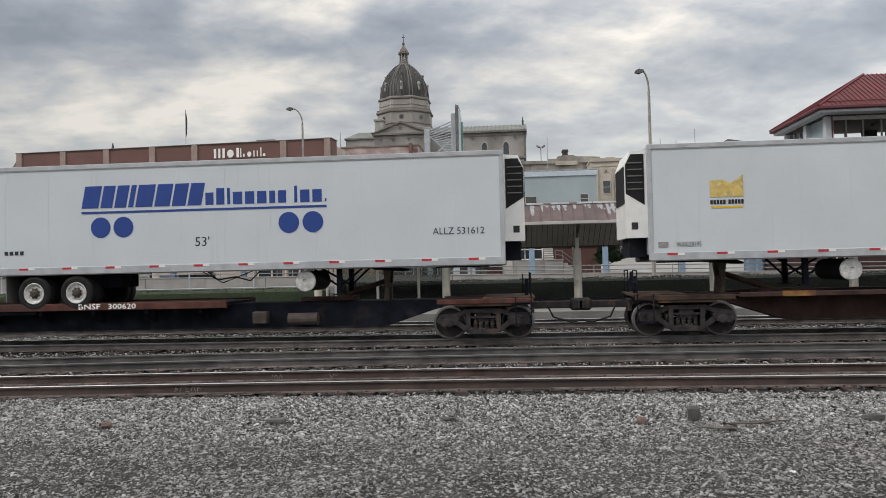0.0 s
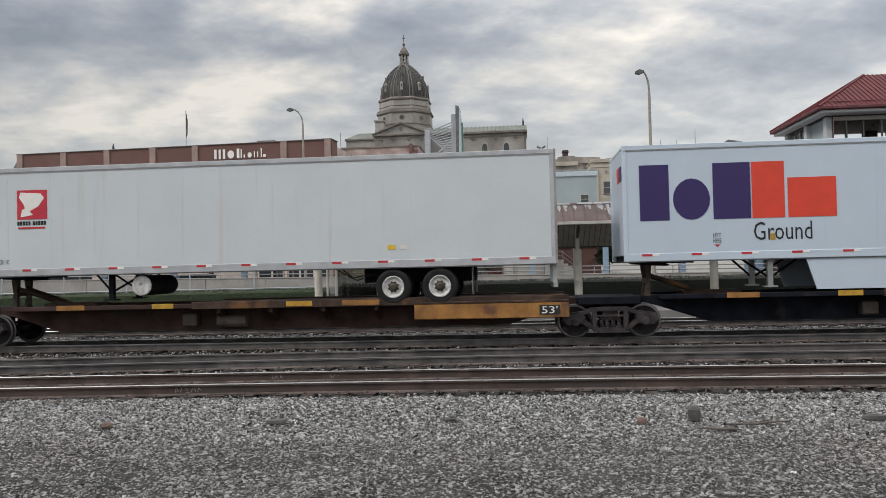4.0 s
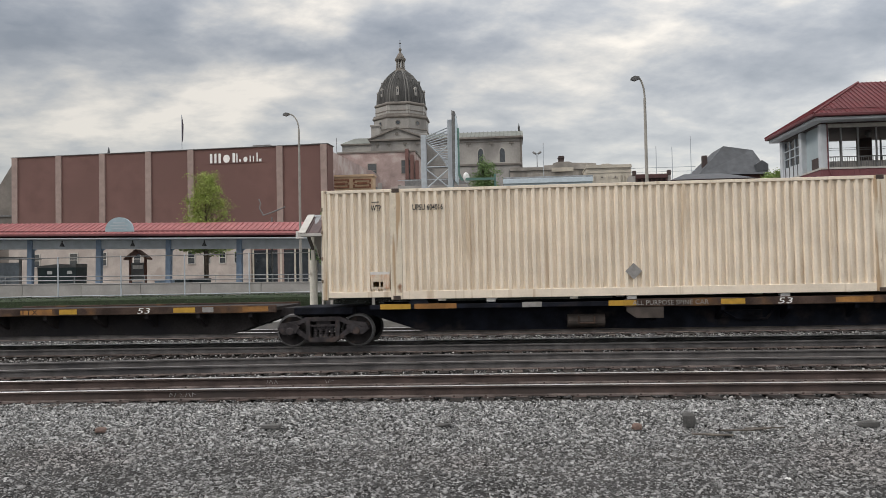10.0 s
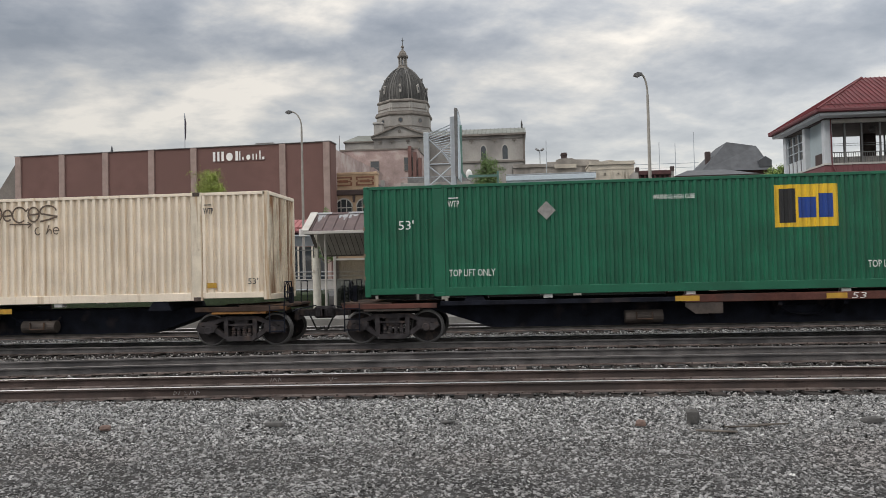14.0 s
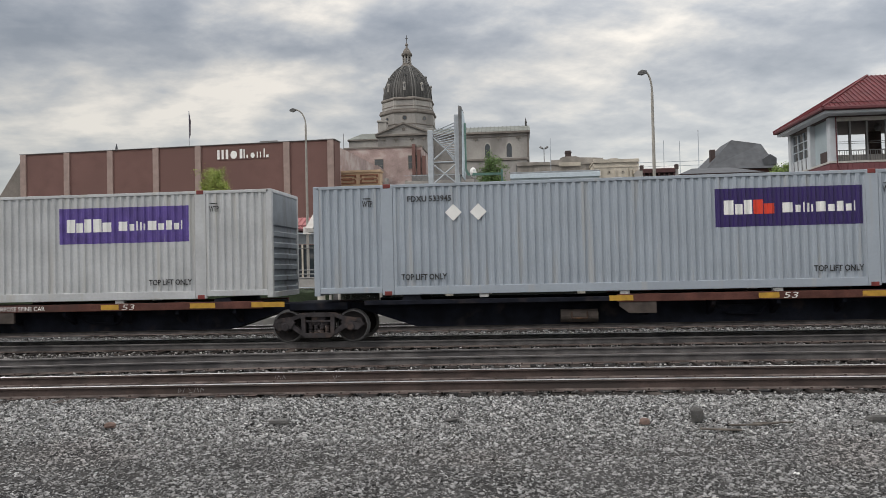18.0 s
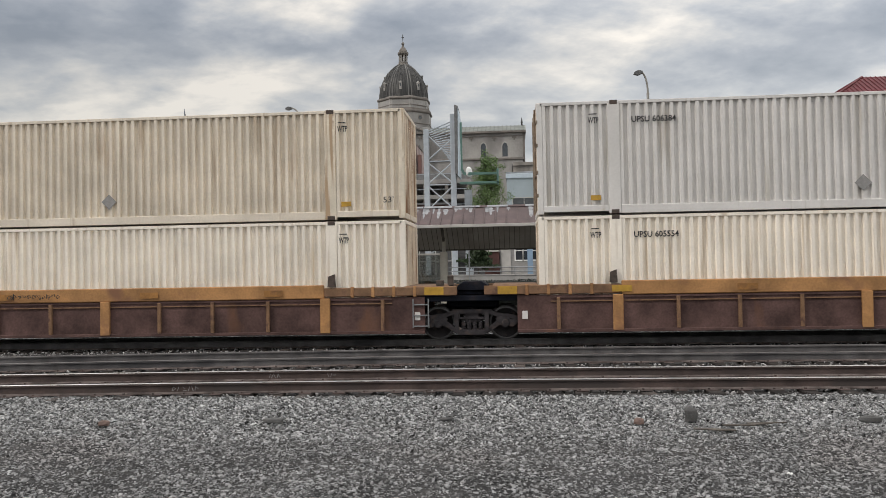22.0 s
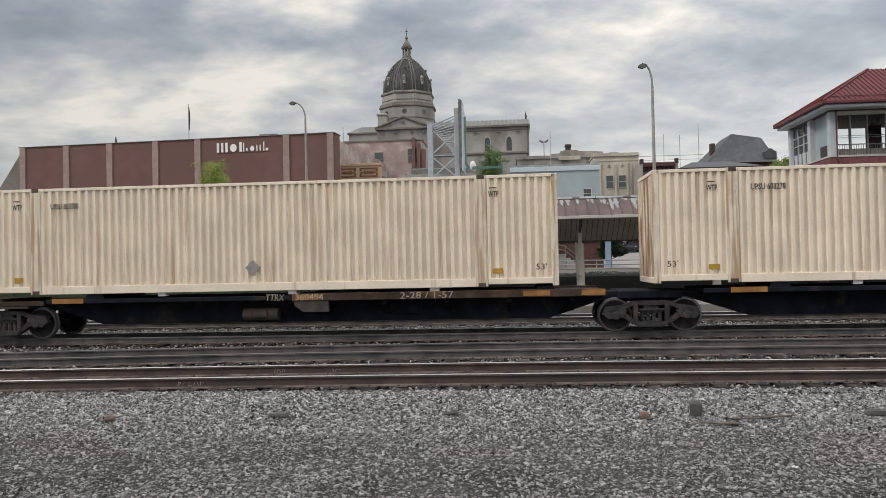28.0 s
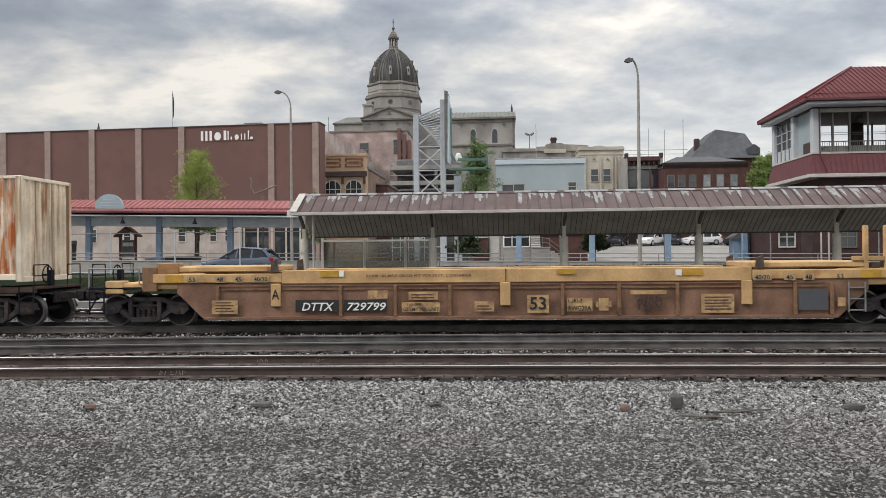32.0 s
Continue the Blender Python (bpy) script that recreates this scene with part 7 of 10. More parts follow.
def spray_words(c, z0):
    """PECOS and che in loose spray-paint letters, a part for each word, with an arrow under the first."""
    def arc(x, z, a, b, q0, q1):
        return [(x + a * math.cos(math.radians(q0 + (q1 - q0) * i / 12)), z + b * math.sin(math.radians(q0 + (q1 - q0) * i / 12))) for i in range(13)]
    big = [[(0.0, 2.52), (0.06, 2.53)] + arc(0.37, 2.48, 0.24, 0.23, 150, -125), [(0.13, 2.36), (0.25, 2.39), (0.27, 2.46), (0.2, 2.2), (0.11, 1.98)],
           [(0.64, 2.42)] + arc(0.77, 2.44, 0.13, 0.15, 0, 315), [(1.38, 2.62), (1.3, 2.54)] + arc(1.11, 2.45, 0.2, 0.21, 50, 315),
           arc(1.52, 2.45, 0.16, 0.2, 80, 440), [(1.37, 2.44), (1.67, 2.46)], arc(1.94, 2.53, 0.23, 0.15, 5, 205) + [(2.2, 2.38), (1.99, 2.31), (1.71, 2.25)]]
    small = [arc(1.64, 1.99, 0.08, 0.1, 70, 320), [(1.96, 2.15), (1.88, 1.9), (1.96, 2.03), (2.02, 2.01), (2.02, 1.9)], [(2.08, 1.99)] + arc(2.16, 1.99, 0.08, 0.09, 0, 320)]
    arrow = [[(0.83, 2.2), (1.46, 2.18)], [(1.34, 2.25), (1.46, 2.18), (1.35, 2.09)]]
    for strokes, r in ((big, 0.024), (small, 0.016), (arrow, 0.017)):
        s = Solid()
        for k in strokes:
            s.path([(x, 0.0, z0 + z) for x, z in k], r, 6)
        s.v = [(x, YN - 0.004 + y * 0.12, z) for x, y, z in s.v]
        part("scrawl", s, M_SPRAY, c, "brown spray-paint scrawl")


def boxes():
    B, W = 1.24, 0.27
    mid = lambda a, b: (a + b) / 2
    def cream(u, z, code, m=M_CREAM, label="", door="L", **kw):
        marks = {k: kw.pop(k) for k in ("dia", "n53", "far", "wide") if k in kw}
        c = box_container(u, z, m, label or "cream corrugated container with black letters on a rail car", door, kw.pop("end_paint", M_CREAMEND), post_paint=M_CREAMPOST if m not in (M_OFFWHITE, M_CREAMW) else None, **kw)
        cream_marks(c, z, code, **marks)
        return c
    cream(-111.75, B, "UPSU 604948", label="cream corrugated container with rust at its doors", dia=-0.2)
    c = cream(-77.13, B, "UPSU 604016", label="cream corrugated container with a rusty repair plate", dia=0.0, wide=0.8)
    plate("rust_patch", -6.78, -6.3, B + 0.29, B + 0.66, YN, M_RUSTPANEL, c, "orange rusted repair plate")
    plate("repair_edge", -6.8, -6.28, B + 0.66, B + 0.73, YN, M_OFFWHITE, c)
    plate("repair_edge", -6.56, -6.53, B + 0.29, B + 0.66, YN - 0.005, M_CREAMRUST, c)
    c = cream(-41.3, B, "UPSU 600625", M_CREAM, label="worn cream container with a dark spray-paint scrawl", dia=-0.15)
    spray_words(c, B)
    # green box
    z = B
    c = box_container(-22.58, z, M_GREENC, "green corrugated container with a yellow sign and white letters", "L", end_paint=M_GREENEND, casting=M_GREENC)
    for yy, zz, w, m in ((-0.95, 2.3, 0.22, M_GOLD), (-0.95, 1.5, 0.3, M_OFFWHITE), (-0.4, 1.75, 0.3, M_OFFWHITE), (0.3, 1.2, 0.35, M_OFFWHITE), (0.5, 2.2, 0.4, M_OFFWHITE)):
        part("door_label", Solid().box(-CL / 2 - 0.006, -CL / 2 - 0.001, yy - w / 2, yy + w / 2, z + zz - 0.09, z + zz + 0.09), m, c)
    panel = part("sign_panel", folded(2.4, 3.95, z + 1.55, z + 2.62), M_GOLD, c, "yellow sign with plain dark blocks")
    folded_blocks([(1, 1, 0)], 0.86, M_INK, panel, 2.52, z + 1.66, 0.40)
    folded_blocks([(1, 0.86, 0.16), (0.8, 1.0, 0.0)], 0.60, M_BLUE, panel, 2.98, z + 1.78, 0.84)
    for x, s in ((-7.15, "53'"), (6.85, "53'")):
        words(s, 0.24, M_WHITE, c, x, YN, z + 1.75, 0.4)
    for x in (-5.85, 5.5):
        words("WTP", 0.17, M_WHITE, c, x, YN, z + 2.3, 0.3)
        dash(c, x + 0.15, z + 2.53, 0.25, M_WHITE)
    words("EMHU 647386", 0.17, M_WHITE, c, 6.5, YN, z + 2.3, 1.25)
    words("WARNING HIGH CUBE", 0.12, M_WHITE, c, -0.6, YN, z + 2.35, 1.05)
    for x in (-5.85, 4.6):
        words("TOP LIFT ONLY", 0.18, M_WHITE, c, x, YN, z + 0.5, 1.2)
    diamond(0.24, M_PLAC, c, -3.3, YN, z + 2.15)
    # pale grey boxes
    def grey(u, z, code, m=M_GREYC, door="L", label="pale grey corrugated container with violet sign panel", **kw):
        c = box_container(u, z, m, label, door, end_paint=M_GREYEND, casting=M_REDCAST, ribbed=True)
        violet_marks(c, z, code, **kw)
        return c
    grey(-5.23, B, "", sign=(2.0, 5.55))
    c = grey(12.08, B, "FDXU 531433", M_GREYW, label="weathered grey container with faded violet sign panel", faded=True)
    for x in (-5.8, -5.15, -4.75):
        diamond(0.17, M_PLAC, c, x, YN, B + 2.05)
    diamond(0.2, M_PLAC, c, -5.35, YN, B + 0.75)
    c = grey(29.35, B, "FDXU 533945", sign=(2.3, 5.88))
    d = grey(47.85, B, "FDXU 537109", sign=(2.0, 5.68), rrm=True)
    for q in (c, d):
        for x in (-4.35, -3.7):
            diamond(0.22, M_WHITE, q, x, YN, B + 2.12, label="blank white placard")
    # double stacks
    top = W + 2.95
    for u, codes, mats, doors in ((69.1, ("UPSU 600604", "UPSU 604736"), (M_CREAMB, M_CREAMW), "LL"), (88.7, ("UPSU 606384", "UPSU 605554"), (M_OFFWHITE, M_CREAMW), "LR"), (108.25, ("UPSU 604394", "UPSU 600648"), (M_TAN, M_CREAMW), "LL")):
        cream(u, top, codes[0], mats[0], label="%s container stacked on top of another" % ("tan" if mats[0] is M_TAN else "off-white" if mats[0] is M_OFFWHITE else "worn cream"), door=doors[0], dia=0.0, left_panel=M_OFFWHITE if mats[0] is M_CREAMB else None)
        cream(u, W, codes[1], mats[1], label="cream container in a well car below another", door=doors[1], dia=None, n53=None)
    c = grey(131.87, top, "", M_GREYD, "R", label="grey container stacked on top in a well car", sign=(-5.7, -2.0))
    c = grey(131.87, W, "FDXU 536478", M_GREYC, "L", sign=(1.9, 5.6), rrm=True)
    for x in (-4.35, -3.7):
        diamond(0.19, M_PLAC, c, x, YN, W + 2.12, label="faded grey placard")
    cream(152.86, B, "UPSU 603780", dia=0.0, wide=0.8)
    cream(171.42, B, "UPSU 603278", door="R", n53="L", dia=0.45, wide=0.85)
    c = cream(192.12, B, "UPSU 604125", rust_panel=M_RUSTPANEL, label="cream container with one heavily rusted end panel", n53=None, dia=None, far=False)
    diamond(0.22, M_OFFWHITE, c, -0.45, YN, B + 0.62, label="torn white placard")


flat_cars()
trailers()
boxes()


# ---- platform canopy, hedge, street wall ----
def canopy():
    t = thing("platform_canopy", "long brown metal platform canopy with peeling patches and stone posts", "canopy", kind="structure")
    x0, x1 = -8.34, 30.0
    yn, yr, yf = 31.3, 32.85, 34.6
    zn, zr, zf = 3.555, 4.36, 2.74
    th = 0.05
    part("roof_slope", Solid().prism([(yn, zn), (yr, zr), (yr, zr - th), (yn, zn - th)], x0, x1, "x"), M_ROOFB, t)
    part("roof_slope", Solid().prism([(yr, zr), (yf, zf), (yf, zf - th), (yr, zr - th)], x0, x1, "x"), M_ROOFB, t)
    part("soffit", Solid().prism([(yn + 0.06, zn - 0.06), (yr, zn + 0.25), (yf, zf - 0.02), (yf, zf - 0.06), (yr, zn + 0.19), (yn + 0.06, zn - 0.12)], x0 + 0.05, x1, "x"), M_SOFFIT, t, "blotched ribbed underside")
    seam = Solid().prism([(yn - 0.01, zn - 0.01), (yr, zr - 0.01), (yr, zr + 0.035), (yn - 0.01, zn + 0.035)], -0.018, 0.018, "x").mesh("roof_seam", M_ROOFB)
    # soffit ribs are much darker than the sheet above them
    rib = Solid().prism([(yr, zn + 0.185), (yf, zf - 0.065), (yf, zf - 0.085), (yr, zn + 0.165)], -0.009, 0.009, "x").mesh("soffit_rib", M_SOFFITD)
    x = x0 + 0.3
    r = random.Random(5)
    while x < x1:
        part("roof_seam", seam, M_ROOFB, t, at=pose(x, 0, 0))
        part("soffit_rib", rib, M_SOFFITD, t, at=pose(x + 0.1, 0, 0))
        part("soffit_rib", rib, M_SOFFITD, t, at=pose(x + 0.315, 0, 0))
        # paint has come off in ragged tongues below the ridge
        if r.random() < 0.8:
            n = r.randint(1, 2)
            for i in range(n):
                a = x + 0.07 + r.uniform(0, 0.1) + i * 0.15
                w, top_at, reach = r.uniform(0.07, 0.17), r.uniform(0.90, 0.99), r.choice((0.12, 0.2, 0.28, 0.34, 0.42, 0.62))
                pts = []
                for q, ww in ((0, 0.7), (0.15, 1.1), (0.3, 0.75), (0.45, 1.0), (0.6, 0.5), (0.8, 0.6), (1.0, 0.15)):
                    f = top_at - reach * q
                    pts.append((ww * w * r.uniform(0.45, 1.25), f))
                ring = [(a - p, f) for p, f in pts] + [(a + p * r.uniform(0.3, 1.0), f) for p, f in reversed(pts)]
                s = Solid()
                up = [(xx, yn + (yr - yn) * f, zn + (zr - zn) * f + 0.006) for xx, f in ring]
                lo = [(xx, yy, zz - 0.004) for xx, yy, zz in up]
                m = len(up)
                s.add(up + lo, [tuple(range(m)), tuple(range(2 * m - 1, m - 1, -1))] + [(j, (j + 1) % m, (j + 1) % m + m, j + m) for j in range(m)])
                part("bare_patch", s, M_PEEL, t)
        x += 0.43
    part("ridge_cap", Solid().prism([(yr - 0.12, zr - 0.03), (yr, zr + 0.05), (yr + 0.12, zr - 0.03)], x0 - 0.02, x1, "x"), M_ROOFB, t)
    x = x0 + 0.1
    while x < x1 - 1.5:
        ln = r.uniform(0.15, 1.3)
        part("bare_patch", Solid().prism([(yr - 0.124, zr - 0.028), (yr, zr + 0.056), (yr + 0.02, zr + 0.045), (yr, zr + 0.04), (yr - 0.1, zr - 0.03)], x, x + ln, "x"), M_PEEL, t)
        x += ln + r.choice((0.04, 0.1, 0.3, 0.7))
    part("front_fascia", Solid().box(x0 - 0.03, x1, yn - 0.06, yn, zn - 0.10, zn + 0.015, 0.008), M_FASCIA, t)
    # rear fascia is much darker than the front one
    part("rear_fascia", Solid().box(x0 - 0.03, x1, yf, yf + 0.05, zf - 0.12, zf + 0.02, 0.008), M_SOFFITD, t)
    part("barge_board", Solid().prism([(yn - 0.06, zn + 0.03), (yn - 0.06, zn + 0.06), (yr, zr + 0.075), (yr, zr + 0.045)], x0 - 0.05, x0 + 0.24, "x"), M_FASCIA, t, "pale metal edge strip")
    part("downspout", Solid().rod((x0 + 0.52, 32.9, 0.2), (x0 + 0.52, 32.9, 3.75), 0.05, 8), M_FASCIA, t)
    part("gable_trim", Solid().prism([(yn - 0.05, zn - 0.1), (yn - 0.05, zn + 0.04), (yr, zr + 0.06), (yf + 0.03, zf + 0.04), (yf + 0.03, zf - 0.1), (yr, zr - 0.10)], x0 - 0.05, x0, "x"), M_FASCIA, t)
    for i in range(8):
        x = -8.22 + i * 5.336
        p = part("post", kept("canopy_post", lambda: Solid().turned([(0.165, 0.1), (0.160, 2.48), (0.14, 2.54), (0.0, 2.54)], (0, 0, 0), 18).mesh("post", M_POST, True)), M_POST, t, at=pose(x, 32.97, 0))
        part("upper_post", kept("upper_post", lambda: Solid().box(-0.075, 0.075, -0.075, 0.075, 2.5, 3.7, 0.01).mesh("upper_post", M_POST)), M_POST, p)
        part("bracket", kept("post_br", lambda: Solid().prism([(-0.95, 3.55), (-0.8, 3.6), (-0.05, 3.1), (-0.05, 2.95)], -0.05, 0.05, "x").mesh("bracket", M_SOFFITD)), M_SOFFITD, p)
    # wind screen at the end of the canopy
    w = thing("wind_screen", "grey steel framed wind screen with dull clear panes", "wind screen", kind="structure")
    for x in (-7.9, -6.05, -4.25):
        part("frame_post", Solid().box(x - 0.055, x + 0.055, 34.85, 34.97, 0.1, 2.7, 0.008), M_FASCIA, w)
    for z in (2.45,):
        part("frame_rail", Solid().box(-7.95, -2.9, 34.87, 34.95, z, z + 0.08), M_FASCIA, w)
    pane = part("pane", Solid().box(-7.9, -2.9, 34.9, 34.91, 0.3, 2.45), M_SCREEN, w, "dull clear pane")
    pane.visible_shadow = False


canopy()
tagged(new("platform", Solid().box(-60, 60, 29.9, 35.4, -0.24, 0.20, 0.02).mesh("platform", M_CONC)), "low weathered concrete station platform", "platform", kind="structure")


def leaf_mass(name, label, category, count, where, size, material, seed, parent=None, kind="stuff"):
    """Many small bent leaves in one mesh; where(rs, n) gives their places."""
    rs = np.random.RandomState(seed)
    p = where(rs, count)
    count = len(p)
    a = rs.randn(count, 3)
    a /= np.linalg.norm(a, axis=1)[:, None]
    b = np.cross(a, rs.randn(count, 3))
    b /= np.linalg.norm(b, axis=1)[:, None]
    c = np.cross(a, b)
    s = (size[0] + (size[1] - size[0]) * rs.rand(count))[:, None]
    v = np.stack([p - a * s, p + b * s * 0.45 + c * s * 0.15, p + a * s, p - b * s * 0.45 + c * s * 0.15], 1).reshape(-1, 3)
    i = 4 * np.arange(count)[:, None]
    tri = np.concatenate([i + np.array([[0, 1, 2]]), i + np.array([[0, 2, 3]])], 1).reshape(-1)
    me = bpy.data.meshes.new(name)
    me.vertices.add(len(v))
    me.vertices.foreach_set("co", v.reshape(-1))
    me.loops.add(len(tri))
    me.loops.foreach_set("vertex_index", tri)
    me.polygons.add(len(tri) // 3)
    me.polygons.foreach_set("loop_start", np.arange(0, len(tri), 3))
    me.update(calc_edges=True)
    me.materials.append(material)
    ob = new(name, me)
    if parent is not None:
        ob.parent = parent
        return tagged(ob, label) if label else ob
    return tagged(ob, label, category, kind=kind)


def hedges():
    for name, x0, x1, z1, seed in (("hedge", -8.0, 30, 1.30, 2), ("hedge", -46, -8.6, 1.12, 3)):
        core = Solid().box(x0, x1, 35.7, 36.8, -0.24, z1 - 0.06, 0.1)
        hm = M_HEDGE if x1 > 0 else M_HEDGET
        h = thing(name, "dense dark clipped hedge behind the platform" if x1 > 0 else "rough green hedge behind the platform", "hedge", kind="")
        part("hedge_core", core, hm, h)
        def place(rs, n):
            x = rs.uniform(x0, x1, n)
            y = np.where(rs.rand(n) < 0.6, 35.62 + 0.12 * rs.rand(n), 35.6 + 1.3 * rs.rand(n))
            z = np.where(y < 35.75, rs.uniform(-0.2, z1, n), z1 - 0.08 + 0.09 * rs.rand(n))
            return np.stack([x, y, z + 0.02 * np.sin(x * 2.1)], 1)
        leaf_mass("hedge_leaves", "", "", 22000, place, (0.02, 0.05), hm, seed, h)


hedges()
leaf_mass("grass", "rough grass between platform and street wall", "grass", 12000, lambda rs, n: np.stack([rs.uniform(-45, 28, n), rs.uniform(36.8, 37.7, n), rs.uniform(-0.2, 0.12, n)], 1), (0.08, 0.2), M_GRASS, 9)


def street_wall():
    w = thing("street_wall", "weathered concrete street wall with a pale pipe railing", "wall", kind="structure")
    w.matrix_basis = Matrix.Translation((-33, 0, 1.6)) @ pose(0, 0, 0, 0, 0.6, 0) @ Matrix.Translation((33, 0, -1.6))
    for i in range(-24, 24):
        part("wall_panel", kept("wallp", lambda: Solid().box(0.012, 4.19, 53.0, 53.4, 0.6, 1.64, 0.02).mesh("wall_panel", M_WALLC)), M_WALLC, w, at=pose(i * 4.2, 0, 0))
    part("coping", Solid().box(-100, 100, 52.97, 53.45, 1.644, 1.72, 0.015), M_WALLC, w)
    for z in (1.93, 2.20):
        part("rail_pipe", Solid().rod((-100, 53.2, z), (100, 53.2, z), 0.034, 8), M_PIPE, w)
    for i in range(-20, 21):
        part("rail_post", kept("railpost", lambda: Solid().rod((0, 53.2, 1.6), (0, 53.2, 2.22), 0.03, 8).mesh("rail_post", M_PIPE)), M_PIPE, w, at=pose(i * 5.0, 0, 0))
    f = thing("wire_fence", "tall thin wire fence on grey steel posts", "fence", kind="structure")
    for i in range(-2, 9):
        x = -12.36 - i * 3.145
        if x < -9:
            part("fence_post", kept("fpost", lambda: Solid().rod((0, 37.2, -0.24), (0, 37.2, 3.05), 0.035, 8).mesh("fence_post", M_GREYSTEEL)), M_GREYSTEEL, f, at=pose(x, 0, 0))
    part("top_wire", Solid().rod((-40, 37.2, 3.0), (-9, 37.2, 3.0), 0.022, 6), M_TRIM, f)
    part("bottom_wire", Solid().rod((-40, 37.2, 1.15), (-9, 37.2, 1.15), 0.02, 6), M_GREYSTEEL, f)
    for i in range(0, 7):
        x = -2.1 + i * 4.7
        part("fence_post", kept("fpost2", lambda: Solid().rod((0, 37.4, -0.24), (0, 37.4, 3.0), 0.03, 8).mesh("fence_post", M_PIPE)), M_PIPE, f, at=pose(x, 0, 0))


street_wall()
tagged(new("road", Solid().box(-900, 900, 40.5, 52.5, 0.70, 0.735).mesh("road", M_ASPHALT)), "worn asphalt street behind the wall", "road", kind="structure")
pv = thing("pavement", "pale concrete pavement along the street", "pavement", kind="structure")
part("kerb", Solid().box(-900, 900, 52.5, 52.96, 0.70, 0.88, 0.02), M_CONC, pv)
part("paving", Solid().box(-900, 900, 53.45, 61.5, 0.70, 0.865), M_LOT, pv)
tagged(new("driveway", Solid().box(7.2, 60, 53.46, 64.0, 0.71, 0.93).mesh("driveway", M_ASPHALT)), "dark asphalt driveway beside the lot", "road", kind="structure")
tagged(new("parking_lot", Solid().prism([(61.5, 0.7), (61.5, 0.80), (102.5, 2.85), (102.5, 0.7)], 3, 60, "x").mesh("parking_lot", M_LOT)), "pale paved parking lot behind the street", "parking lot", kind="structure")
tagged(new("plaza", Solid().box(-60, 3, 61.5, 84, 0.70, 0.81).mesh("plaza", M_LOT)), "pale paved plaza before the bank building", "pavement", kind="structure")


def street_lamp(x, y, top, base, arm, label):
    t = thing("street_lamp", label, "street lamp", pose(x, y, 0), "street lamps")
    part("base", Solid().turned([(0.22, base), (0.2, base + 0.3), (0.12, base + 0.45)], (0, 0, 0), 12), M_GREYSTEEL, t)
    part("pole", Solid().rod((0, 0, base), (0, 0, top - 1.1), 0.105, 12, 0.065), M_POLE, t, smooth=True)
    pts = [(0, 0, top - 1.1)]
    for i in range(1, 9):
        a = i / 8 * math.pi / 2
        pts.append((-arm * (1 - math.cos(a)), -0.1 * i / 8, top - 1.1 + 1.05 * math.sin(a)))
    part("arm", tube(pts, 0.048, 8), M_POLE, t, smooth=True)
    part("lamp_head", Solid().prism([(-arm - 0.33, top - 0.15), (-arm - 0.12, top - 0.22), (-arm + 0.12, top - 0.12), (-arm + 0.1, top - 0.02), (-arm - 0.12, top + 0.03), (-arm - 0.3, top - 0.06)], -0.2, 0.04), M_LAMPHEAD, t)
    return t


street_lamp(6.80, 41, 11.55, 0.72, 0.36, "tall pale street lamp with a short curved arm")
lamp = street_lamp(-14.34, 54, 13.06, 0.72, 0.74, "tall pale street lamp with a curved arm beside the street")
part("sign_plate", Solid().box(-0.28, 0.28, -0.13, -0.11, 4.45, 4.95), M_OFFWHITE, lamp, "small pale sign plate")


# ---- the town ----
def window_on(parent, x, z, w, h, y, sash=True, arch=False, frame_m=None, pane_m=None, nx=1, turn=None):
    """A recessed sash window in a face that looks along -y."""
    fm, pm = frame_m or M_FASCIA, pane_m or M_PANE
    win = part("window", Solid().box(x - w / 2, x + w / 2, y - 0.02, y + 0.12, z, z + h), pm, parent, "dark window pane")
    s = Solid()
    t = 0.09
    s.box(x - w / 2 - t, x - w / 2, y - 0.06, y + 0.05, z - t, z + h + t).box(x + w / 2, x + w / 2 + t, y - 0.06, y + 0.05, z - t, z + h + t)
    s.box(x - w / 2, x + w / 2, y - 0.06, y + 0.05, z + h, z + h + t).box(x - w / 2, x + w / 2, y - 0.09, y + 0.05, z - t, z)
    if sash:
        s.box(x - w / 2, x + w / 2, y - 0.04, y + 0.0, z + h * 0.5 - 0.03, z + h * 0.5 + 0.03)
    for i in range(1, nx):
        xx = x - w / 2 + w * i / nx
        s.box(xx - 0.03, xx + 0.03, y - 0.04, y, z, z + h)
    part("window_frame", s, fm, win)
    return win


